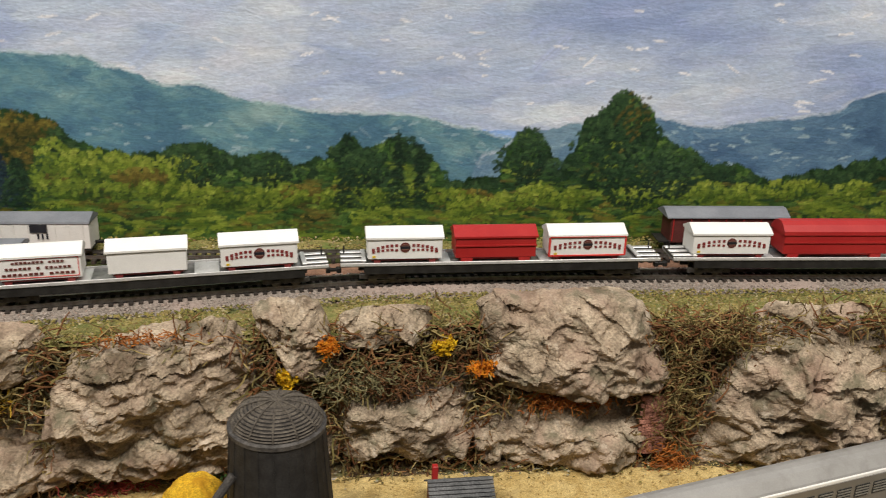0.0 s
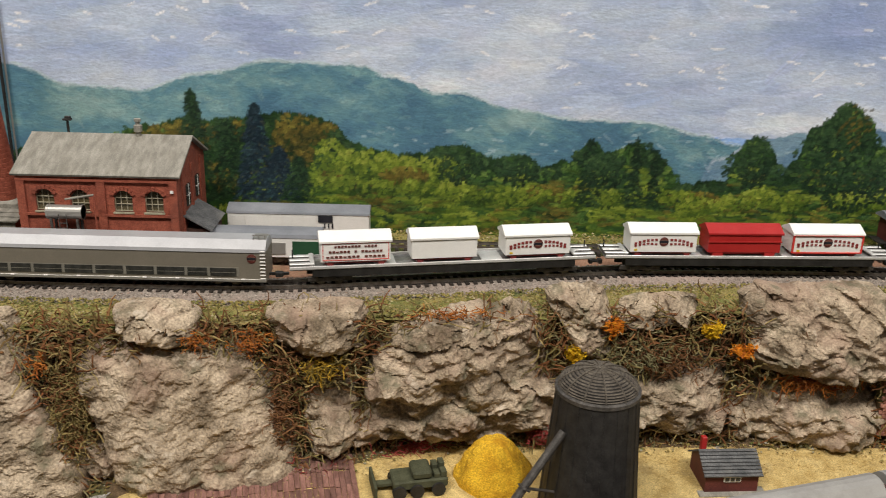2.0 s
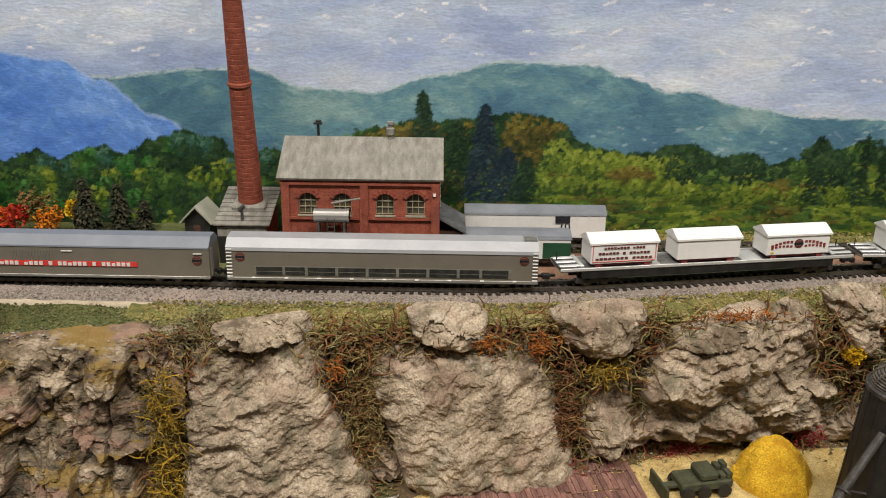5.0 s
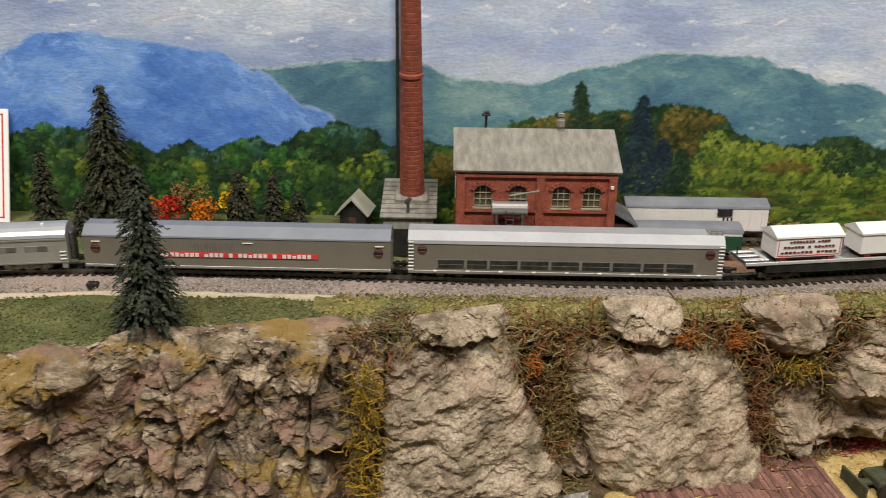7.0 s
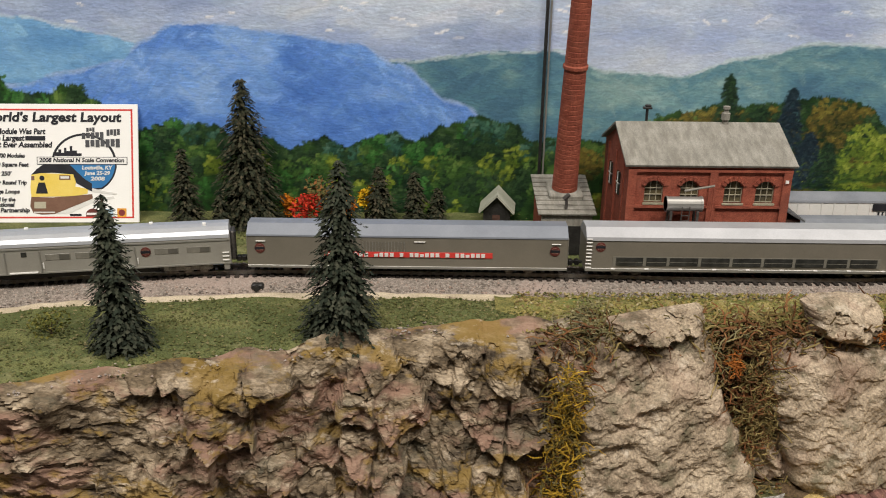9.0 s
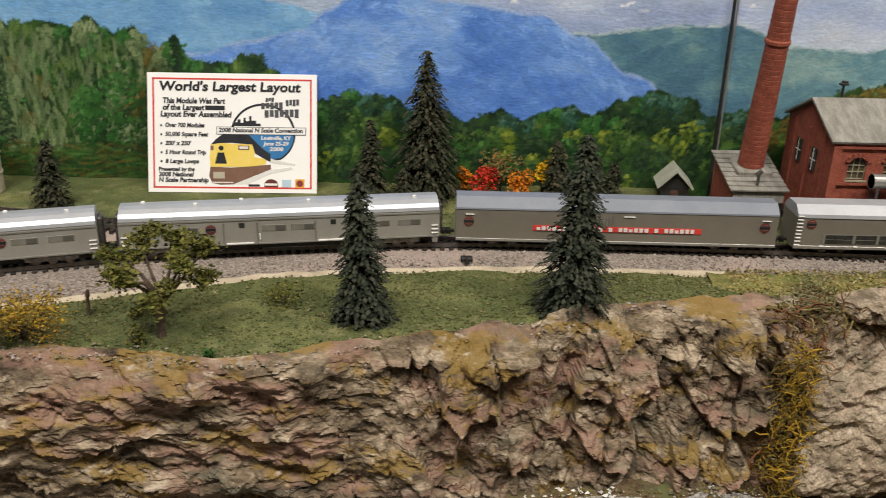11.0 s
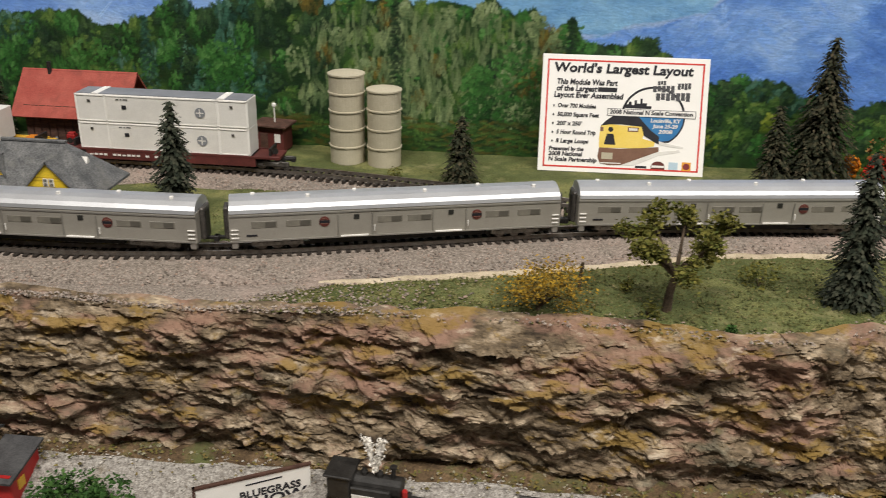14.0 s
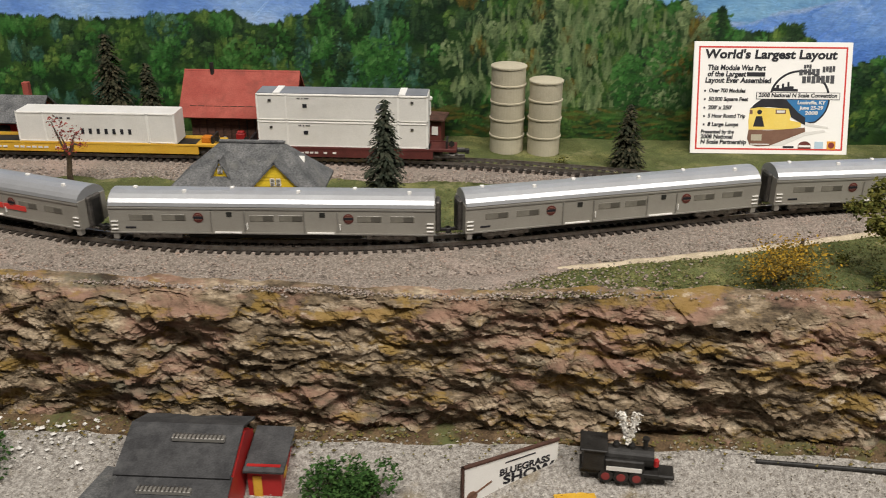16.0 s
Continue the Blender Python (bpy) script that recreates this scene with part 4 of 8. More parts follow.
def boulder(tl, tr, br, bl, bulge, seed, slab_like=False, square=4.6):
    """A craggy boulder set into the bank, between four (x, z) corners: broken faces, rounded outline."""
    BOULDERS.append((tl, tr, br, bl))
    rng = random.Random(int(seed * 10))
    wide, high = max(tr[0], br[0]) - min(tl[0], bl[0]), max(tl[1], tr[1]) - min(bl[1], br[1])
    nu, nv = max(26, min(150, int(wide / 0.0008))), max(22, min(120, int(high / 0.0008)))
    if slab_like:
        square = 7.0
        planes = [(1.0 + rng.uniform(-0.1, 0.1), rng.uniform(-0.22, 0.22), rng.uniform(-0.35, 0.05)) for _ in range(4)]
    else:
        planes = [(1.0 + rng.uniform(-0.05, 0.35), rng.uniform(-0.8, 0.8), rng.uniform(-0.95, 0.35)) for _ in range(8)]
    verts, faces = [], []
    for j in range(nv + 1):
        for i in range(nu + 1):
            u, v = -1 + 2 * i / nu, -1 + 2 * j / nv
            rr = (abs(u) ** square + abs(v) ** square) ** (1 / square)
            ang = math.atan2(v, u)
            out = 1.11 + 0.10 * nz(math.cos(ang) * 1.7 + seed, math.sin(ang) * 1.7) + 0.07 * nz(math.cos(ang) * 5 + seed, math.sin(ang) * 5, 3) + 0.035 * nz(math.cos(ang) * 14 + seed, math.sin(ang) * 14, 5)
            q = max(abs(u), abs(v))
            su, sv = (u * q / rr * out, v * q / rr * out) if rr > 1e-6 else (u, v)
            a, b = (su + 1) / 2, (sv + 1) / 2
            x = (bl[0] * (1 - a) + br[0] * a) * (1 - b) + (tl[0] * (1 - a) + tr[0] * a) * b
            z = (bl[1] * (1 - a) + br[1] * a) * (1 - b) + (tl[1] * (1 - a) + tr[1] * a) * b
            prof = max(0.0, 1 - q ** 6.0) ** 0.42
            wx, wz = x + 0.005 * fbm(x * 40, z * 40, seed), z + 0.004 * fbm(x * 40, z * 40, seed + 5)
            face = min(p + g * su + h * sv for p, g, h in planes)
            d = bulge * prof * (0.35 + 0.75 * face)
            m = min(1, prof * 1.6)
            if slab_like:
                d += m * (0.0042 * (facet((wx + 0.2 * wz) / 0.021, (wz - 0.3 * wx) / 0.014, seed) - 0.5) + 0.0032 * (facet(wx / 0.0085, (wz - 0.25 * wx) / 0.0052, seed + 2) - 0.5) + 0.0017 * (facet(wx / 0.0036, (wz - 0.2 * wx) / 0.0024, seed + 4) - 0.5) + 0.011 * (1 - b))
            else:
                r, k, dx, dz, e = cell((wx + 0.35 * wz) / 0.021, wz / 0.016, seed)
                d += m * (0.0028 * (r - 0.4) + 0.004 * k * dx - 0.0028 * dz * (0.2 + r) + 0.012 * (facet((wx + 0.4 * wz) / 0.0165, (wz - 0.2 * wx) / 0.0135, seed) - 0.5) + 0.0058 * (facet((wx + 0.3 * wz) / 0.0072, wz / 0.0056, seed + 2) - 0.5))
                d += m * 0.0028 * (facet(wx / 0.0034, wz / 0.0026, seed + 4) - 0.5)
            d += m * (0.0009 * fbm(x * 170, z * 200, seed) + 0.0005 * fbm(x * 520, z * 640, seed + 9, 3) + 0.0022 * fbm(x * 38, z * 42, seed + 3))
            yb = edge(x) + (foot(x) - edge(x)) * max(0, min(1, -z / 0.085)) + 0.004
            verts.append((x, yb - d, z))
    for j in range(nv):
        for i in range(nu):
            a = j * (nu + 1) + i
            faces.append((a, a + 1, a + nu + 2, a + nu + 1))
    return raw("boulder", verts, faces, M_ROCK, rocks)


# tall pale slabs, their cap stones and the small rocks between them
boulder((-0.2685, -0.007), (-0.2158, 0.000), (-0.186, -0.086), (-0.274, -0.088), 0.016, 1.3, True)
boulder((-0.2585, 0.0068), (-0.2160, 0.0105), (-0.2150, -0.002), (-0.254, -0.003), 0.015, 2.1)
boulder((-0.1875, -0.0078), (-0.1035, -0.0110), (-0.0785, -0.0850), (-0.1590, -0.083), 0.016, 3.7, True)
boulder((-0.1655, 0.0132), (-0.1315, 0.0122), (-0.1252, -0.0065), (-0.1600, -0.0065), 0.015, 4.2)
boulder((-0.0935, 0.0085), (-0.0470, 0.0090), (-0.0440, -0.0165), (-0.0905, -0.0145), 0.016, 5.9)
boulder((-0.0760, -0.0318), (-0.0505, -0.0330), (-0.0435, -0.0745), (-0.0745, -0.0690), 0.013, 6.4)
boulder((-0.1880, -0.0545), (-0.1655, -0.0550), (-0.1615, -0.0790), (-0.1855, -0.0780), 0.009, 18.7)
# the craggy run of boulders
boulder((-0.0290, -0.0010), (0.0440, 0.0060), (0.0590, -0.0660), (-0.0530, -0.0760), 0.023, 7.8)
boulder((0.0470, 0.0150), (0.0800, 0.0165), (0.0865, -0.0215), (0.0680, -0.0190), 0.015, 8.3)
boulder((0.0905, 0.0100), (0.1275, 0.0105), (0.1330, -0.0055), (0.0870, -0.0070), 0.015, 9.6)
boulder((0.0890, -0.0310), (0.1525, -0.0272), (0.1530, -0.0700), (0.0900, -0.0690), 0.016, 10.4)
boulder((0.1555, 0.0140), (0.2290, 0.0160), (0.2525, -0.0325), (0.1670, -0.0350), 0.023, 11.2)
boulder((0.1610, -0.0430), (0.2380, -0.0360), (0.2400, -0.0770), (0.1560, -0.0760), 0.018, 12.9)
boulder((0.2960, 0.0060), (0.3590, 0.0045), (0.3740, -0.0680), (0.2660, -0.0830), 0.022, 13.5)
boulder((0.3640, 0.0060), (0.4350, 0.0080), (0.4500, -0.0820), (0.3720, -0.0820), 0.020, 15.1)
boulder((0.4480, 0.0080), (0.5500, 0.0080), (0.5600, -0.0820), (0.4560, -0.0820), 0.020, 16.6)
boulder((0.0500, -0.0520), (0.0850, -0.0480), (0.0880, -0.0780), (0.0470, -0.0780), 0.012, 17.4)
M_PINK = mat("pink_brick", (0.28, 0.12, 0.085), (0.42, 0.20, 0.145), 300, 0.9, bump=0.7, fine=1500, grain=0.3, vary=0.25)
masonry = part("masonry_core", box(0.2385, 0.2515, foot(0.245) - 0.0085, foot(0.245) + 0.004, -0.070, -0.036, 0.0008), M_EARTH, rocks, "patch of pinkish brick masonry")
for row in range(15):
    for col in range(4):
        bx = 0.2383 + col * 0.0034 + (0.0016 if row % 2 else 0.0)
        part("brick", box(bx, bx + 0.0031, foot(0.245) - 0.0096 - 0.0006 * ((row * 7 + col * 5) % 3) / 2, foot(0.245) - 0.0084, -0.0695 + row * 0.0022, -0.0676 + row * 0.0022), M_PINK, masonry)


# ---- tracks ----
def track(name, line, x0, x1, z, label, gauge=0.0090, tie=0.0040, limit=300, tie_w=0.0022, tie_l=0.0165):
    tr = root(name, pose(0, 0, 0), label, "track", kind="structure")
    pts = [Vector((x, line(x), z)) for x in steps(x0, x1, int((x1 - x0) / 0.004))]
    tang = [(pts[min(i + 1, len(pts) - 1)] - pts[max(i - 1, 0)]).normalized() for i in range(len(pts))]
    for side in (-1, 1):
        verts, faces = [], []
        for p, t in zip(pts, tang):
            nrm = Vector((-t.y, t.x, 0))
            c = p + nrm * (gauge / 2 * side)
            for dx, dz in ((-0.0007, -0.0018), (0.0007, -0.0018), (0.0004, -0.0004), (0.0005, 0), (-0.0005, 0), (-0.0004, -0.0004)):
                verts.append(c + nrm * dx + Vector((0, 0, dz)))
        for i in range(len(pts) - 1):
            for k in range(6):
                a, b = i * 6 + k, i * 6 + (k + 1) % 6
                faces.append((a, b, b + 6, a + 6))
        raw("rail", verts, faces, M_RAIL, tr)
    bm = box(-tie_w / 2, tie_w / 2, -tie_l / 2, tie_l / 2, -0.0038, -0.0017, 0.0002)
    proto = part("tie", bm, M_TIE, tr)
    length, k, made = 0.0, 0, 0
    rest = []
    for i in range(1, len(pts)):
        seg = (pts[i] - pts[i - 1]).length
        while k * tie <= length + seg:
            p = pts[i - 1].lerp(pts[i], (k * tie - length) / seg)
            m = Matrix.Translation(p) @ Matrix.Rotation(math.atan2(tang[i].y, tang[i].x), 4, "Z")
            if -1.0 < p.x < 0.42 and made < limit:
                ob = proto if made == 0 else new("tie", proto.data)
                ob.parent, ob.matrix_basis = tr, m
                made += 1
            else:
                rest.append(m)
            k += 1
        length += seg
    if rest:
        verts, faces = [], []
        for m in rest:
            b0 = len(verts)
            verts += [m @ v.co for v in proto.data.vertices]
            faces += [tuple(b0 + i for i in p.vertices) for p in proto.data.polygons]
        raw("far_ties", verts, faces, M_TIE, tr)["kind"] = "stuff"
    return tr


track("main_track", centre, -1.3, 0.75, RAIL, "main line track with dark ties and nickel rails", tie=0.0046)
track("siding_track", lambda x: spline(SIDING, x), -1.4, -0.53, 0.0095, "rear siding track with dark ties", tie=0.0048, limit=190)
track("rear_track", lambda x: 0.508, -0.25, 0.6, 0.006, "rear track beside the backdrop", tie=0.0052, limit=60)
track("front_track", lambda x: 0.332 + 0.286 * (x - 0.17), -0.1, 0.7, -0.078, "front track on the lower level", tie=0.0052, limit=60)


# ---- rolling stock ----
def seat_on(xa, xb, line=centre, z=RAIL):
    """The pose of a car whose ends stand over the track at xa and xb, and its length."""
    a, b = Vector((xa, line(xa), z)), Vector((xb, line(xb), z))
    d = b - a
    return Matrix.Translation((a + b) / 2) @ Matrix.Rotation(math.atan2(d.y, d.x), 4, "Z"), d.length


def truck(parent, cx, axles=(-0.0075, 0, 0.0075), frame_m=None):
    t = part("truck", box(cx - 0.012, cx + 0.012, -0.0068, -0.0052, 0.0022, 0.0052, 0.0004), frame_m or M_TRUCK, parent)
    box(cx - 0.012, cx + 0.012, 0.0052, 0.0068, 0.0022, 0.0052, 0.0004, bm=(bm := bmesh.new()))
    part("side_frame", bm, frame_m or M_TRUCK, t)
    bm = bmesh.new()
    for a in axles:
        box(cx + a - 0.0016, cx + a + 0.0016, -0.0074, -0.0060, 0.0026, 0.0046, 0.0003, bm)
        box(cx + a - 0.0016 + 0.0036, cx + a + 0.0034, -0.0072, -0.0062, 0.0046, 0.0056, 0, bm)
    part("axle_boxes", bm, frame_m or M_TRUCK, t)
    for a in axles:
        bm = bmesh.new()
        for s in (-1, 1):
            tube((cx + a, s * 0.0050, 0.0028), (cx + a, s * 0.0036, 0.0028), 0.0028, seg=16, bm=bm)
        tube((cx + a, -0.004, 0.0028), (cx + a, 0.004, 0.0028), 0.0006, seg=6, bm=bm)
        part("wheelset", bm, M_WHEEL, t)
    return t


def coupler(parent, x, s):
    bm = box(min(x, x + s * 0.006), max(x, x + s * 0.006), -0.0008, 0.0008, 0.0045, 0.0060, 0.0002)
    box(min(x + s * 0.005, x + s * 0.0075), max(x + s * 0.005, x + s * 0.0075), -0.0018, 0.0014, 0.0038, 0.0066, 0.0004, bm)
    part("coupler", bm, M_BLACK, parent)


def disc(parent, x, y, z, r, name="emblem"):
    """A round red emblem with dark rim and bars, flat on a side that faces -y."""
    e = part(name, tube((x, y, z), (x, y - 0.00018, z), r, seg=20), M_EMBLEM, parent, "round dark red emblem")
    part("emblem_field", tube((x, y - 0.00016, z), (x, y - 0.00026, z), r * 0.74, seg=20), M_EMBLEMTAN, e)
    part("emblem_bar", box(x - r * 0.9, x + r * 0.9, y - 0.0004, y - 0.0002, z - r * 0.24, z + r * 0.26), M_INK, e)
    for k in (-0.5, 0.52):
        part("emblem_line", box(x - r * 0.5, x + r * 0.5, y - 0.0004, y - 0.0002, z + k * r - r * 0.09, z + k * r + r * 0.09), M_EMBLEM, e)


def passenger(xa, xb, extra=False):
    m, L = seat_on(xa, xb)
    car = root("passenger_car", m, "silver-grey streamlined model passenger car with rounded bright roof", "train car", "silver passenger cars")
    h = L / 2
    W = 0.0094
    body = [(-W, 0.0062), (-W, 0.0200), (W, 0.0200), (W, 0.0062), (W - 0.001, 0.0056), (-W + 0.001, 0.0056)]
    part("body", extrude(body, -h, h), M_CARSIDE, car)
    arc = [(-W - 0.0002, 0.0198), (-W + 0.0003, 0.0214), (-W + 0.0018, 0.0231), (-0.0052, 0.0246), (-0.0022, 0.0255), (0.0022, 0.0255), (0.0052, 0.0246), (W - 0.0018, 0.0231), (W - 0.0003, 0.0214), (W + 0.0002, 0.0198)]
    part("roof", extrude(arc, -h + 0.0004, h - 0.0004), M_SILVERROOF, car, "bright silver curved roof")
    part("letter_strip", box(-h, h, -W - 0.0003, -W + 0.0003, 0.0183, 0.0190), M_SILVER, car)
    part("sill", box(-h, h, -W - 0.0004, -W + 0.0002, 0.0059, 0.0066), M_SILVER, car)
    for u in (-0.40, -0.30, -0.03, 0.06, 0.30, 0.40):
        wdw = part("window_panel", box(u * L - 0.0058, u * L + 0.0058, -W - 0.00015, -W + 0.0004, 0.0125, 0.0157, 0.0001), M_PANE, car)
        part("pane", box(u * L + 0.0006, u * L + 0.0052, -W - 0.0003, -W, 0.0129, 0.0153), mat("dim_glass", (0.09, 0.085, 0.07), (0.12, 0.11, 0.095), 100, 0.15, grain=0.05) if "dim_glass" not in bpy.data.materials else bpy.data.materials["dim_glass"], wdw)
    for u in (-0.13, 0.155):
        part("small_window", box(u * L - 0.0013, u * L + 0.0013, -W - 0.0002, -W + 0.0003, 0.0148, 0.0172), M_DARKPANE, car)
        part("door_step", box(u * L - 0.0075, u * L + 0.0055, -W - 0.0007, -W + 0.0004, 0.0064, 0.0070), M_WHITE, car, "white door step")
        bm = box(u * L + 0.0072, u * L + 0.0075, -W - 0.0005, -W, 0.0064, 0.0176)
        box(u * L - 0.0088, u * L - 0.0085, -W - 0.0005, -W, 0.0064, 0.0176, bm=bm)
        part("door_seam", bm, M_SILVER, car)
        part("grab_iron", box(u * L + 0.0082, u * L + 0.0086, -W - 0.0007, -W, 0.0085, 0.0115), M_WHITE, car)
    for u in (-0.225, 0.235):
        disc(car, u * L, -W - 0.0001, 0.0143, 0.0025)
    for s in (-1, 1):
        for z in (0.0078, 0.0098, 0.0118):
            part("end_rung", box(s * (h - 0.0024) - 0.0016, s * (h - 0.0024) + 0.0016, -W - 0.0006, -W, z, z + 0.0004), M_WHITE, car, "white end ladder rung")
    part("car_number", box(-h + 0.0075, -h + 0.0125, -W - 0.0002, -W, 0.0085, 0.0093), M_INK, car)
    for i, u in enumerate((-0.43, -0.27, -0.13, 0.08, 0.25, 0.42)):
        v = part("roof_vent", box(u * L - 0.0009, u * L + 0.0009, -0.0042 if i % 2 else 0.0006, -0.0026 if i % 2 else 0.0022, 0.0245, 0.0262, 0.0002), M_WHITE, car, "small white roof vent")
    for s in (-1, 1):
        d = part("diaphragm", box(min(s * h, s * (h + 0.0022)), max(s * h, s * (h + 0.0022)), -0.0045, 0.0045, 0.0056, 0.0212, 0.0006), M_TRUCK, car)
        part("end_door", box(min(s * (h + 0.0022), s * (h + 0.0026)), max(s * (h + 0.0022), s * (h + 0.0026)), -0.0026, 0.0026, 0.006, 0.0195), M_BLACK, d)
        bm = box(s * (h - 0.0022) - 0.0014, s * (h - 0.0022) + 0.0014, -W, -W + 0.003, 0.0026, 0.0062, 0.0003)
        part("step_well", bm, M_SILVER, car)
        truck(car, s * (h - 0.0215), frame_m=M_SILVERGEAR)
        coupler(car, s * h, s)
    part("underframe", box(-h + 0.036, h - 0.036, -0.0055, 0.0055, 0.0020, 0.0058, 0.0004), M_BLACK, car)
    return car


for xa, xb in ((-0.925, -0.769), (-0.757, -0.606), (-0.596, -0.444)):
    passenger(xa, xb)
lead = passenger(-1.088, -0.937)
part("red_name_band", box(0.008, 0.046, -0.0098, -0.0094, 0.0105, 0.0132), M_SIGNRED, lead, "red name band")


def bars_row(parent, x0, x1, y, z0, z1, words, material, name="lettering", gap=0.14, label=""):
    """Withheld or unreadable lettering: a short bar for each letter, spaced in words."""
    letters = sum(words)
    unit = (x1 - x0) / (letters + 0.9 * (len(words) - 1))
    bm, x = bmesh.new(), x0
    for n in words:
        for k in range(n):
            cut = 0.28 * (z1 - z0) if (n * 3 + k * 5) % 4 == 0 else 0.0
            box(x + 0.08 * unit, x + 0.78 * unit, y - 0.00035, y, z0 + (cut if k % 2 else 0), z1 - (0 if k % 2 else cut), bm=bm)
            x += unit
        x += 0.9 * unit
    return part(name, bm, material, parent, label)


def baggage(xa, xb):
    m, L = seat_on(xa, xb)
    car = root("tent_car", m, "taupe and silver model baggage car with red name band", "train car")
    h, W = L / 2, 0.0094
    part("body", extrude([(-W, 0.0040), (-W, 0.0208), (W, 0.0208), (W, 0.0040)], -h, h), M_TAUPE, car)
    part("roof", extrude([(-W - 0.0003, 0.0206), (-W - 0.0001, 0.0214), (-0.0040, 0.0258), (0.0040, 0.0258), (W + 0.0001, 0.0214), (W + 0.0003, 0.0206)], -h, h), mat("slate_silver_roof", (0.19, 0.205, 0.235), (0.235, 0.25, 0.28), 40, 0.5, 0.2, grain=0.05), car, "blue-grey sloping roof")
    band = part("name_band", box(-0.26 * L, 0.265 * L, -W - 0.0003, -W + 0.0002, 0.0100, 0.0128), M_SIGNRED, car, "red name band")
    bars_row(band, -0.25 * L, 0.245 * L, -W - 0.0003, 0.0104, 0.0124, (8, 4, 1, 6, 1, 6), M_CREAM, label="white lettering bars")
    part("sill", box(-h, h, -W - 0.0005, -W + 0.0002, 0.0038, 0.0052, 0.0001), M_SILVER, car)
    bm = box(0.02 * L, 0.055 * L, -W - 0.0005, -W, 0.0182, 0.0186)
    part("door_rail", bm, M_WHITE, car)
    for u in (-0.46, 0.46):
        disc(car, u * L, -W - 0.0001, 0.0142, 0.0026)
        part("grab_iron", box(u * L - 0.0018, u * L + 0.0028, -W - 0.0006, -W, 0.0178, 0.0181), M_WHITE, car)
    bm = bmesh.new()
    for k in range(14):
        box(-0.14 * L + k * 0.0016, -0.14 * L + k * 0.0016 + 0.0003, -W - 0.0003, -W, 0.0130, 0.0182, bm=bm)
    part("louvres", bm, M_SILVER, car)
    for s in (-1, 1):
        truck(car, s * (h - 0.024), (-0.005, 0.005))
        coupler(car, s * h, s)
        part("end_ladder", box(s * (h + 0.0003) - 0.0004, s * (h + 0.0003) + 0.0004, -0.007, -0.004, 0.005, 0.020), M_SILVER, car)
    part("underframe", box(-h + 0.036, h - 0.036, -0.006, 0.006, 0.0018, 0.0040, 0.0003), M_BLACK, car)


def window_car(xa, xb):
    m, L = seat_on(xa, xb)
    car = root("stock_car", m, "taupe model car with low row of dark windows", "train car")
    h, W = L / 2, 0.0096
    part("body", extrude([(-W, 0.0042), (-W, 0.0206), (W, 0.0206), (W, 0.0042)], -h, h), M_TAUPE, car)
    part("roof", extrude([(-W - 0.0004, 0.0204), (-W, 0.0222), (-0.0050, 0.0262), (0.0050, 0.0262), (W, 0.0222), (W + 0.0004, 0.0204)], -h, h), M_PALESILVER, car, "pale silver sloping roof")
    x0, x1 = -0.415 * L, 0.415 * L
    part("window_recess", box(x0, x1, -W - 0.0002, -W + 0.0004, 0.0068, 0.0118), M_PANE, car)
    widths = [1.0, 0.75, 1.05, 1.05, 1.05, 1.05, 1.05, 0.75, 1.0]
    unit, x = (x1 - x0) / (sum(widths) + 0.12 * 10), x0
    for w in widths:
        x += 0.12 * unit
        wd = part("window", box(x, x + w * unit, -W - 0.0004, -W, 0.0072, 0.0115), M_DARKPANE, car)
        part("window_stripe", box(x + 0.0003, x + w * unit - 0.0003, -W - 0.0005, -W - 0.0003, 0.0090, 0.0092), M_PANE, wd)
        x += w * unit
    part("sill", box(-h, h, -W - 0.0006, -W + 0.0002, 0.0040, 0.0056, 0.0001), M_SILVER, car)
    bm = bmesh.new()
    for k in range(9):
        box(-0.42 * L + k * 0.105 * L, -0.42 * L + k * 0.105 * L + 0.002, -W - 0.0009, -W, 0.0052, 0.0057, bm=bm)
    part("sill_studs", bm, M_WHITE, car)
    for s in (-1, 1):
        disc(car, s * 0.455 * L, -W - 0.0001, 0.0170, 0.0025)
        for k in range(9):
            part("ladder_rung", box(s * (h - 0.0016) - 0.0014, s * (h - 0.0016) + 0.0014, -W - 0.0007, -W, 0.0058 + k * 0.0019, 0.0062 + k * 0.0019), M_WHITE, car, "white side ladder rung")
        truck(car, s * (h - 0.022), (-0.005, 0.005))
        coupler(car, s * h, s)
    bm = box(h - 0.0075, h - 0.0005, -0.005, 0.004, 0.0262, 0.0266)
    for k in range(3):
        tube((h - 0.007 + 0.003 * k, -0.005, 0.0255), (h - 0.007 + 0.003 * k, -0.005, 0.0285), 0.0002, seg=5, bm=bm)
    box(h - 0.0075, h - 0.0005, -0.0052, -0.0048, 0.0283, 0.0287, bm=bm)
    part("roof_platform", bm, M_SILVER, car)
    part("underframe", box(-h + 0.034, h - 0.034, -0.006, 0.006, 0.0018, 0.0042, 0.0003), M_BLACK, car)


baggage(-0.434, -0.272)
window_car(-0.263, -0.0985)


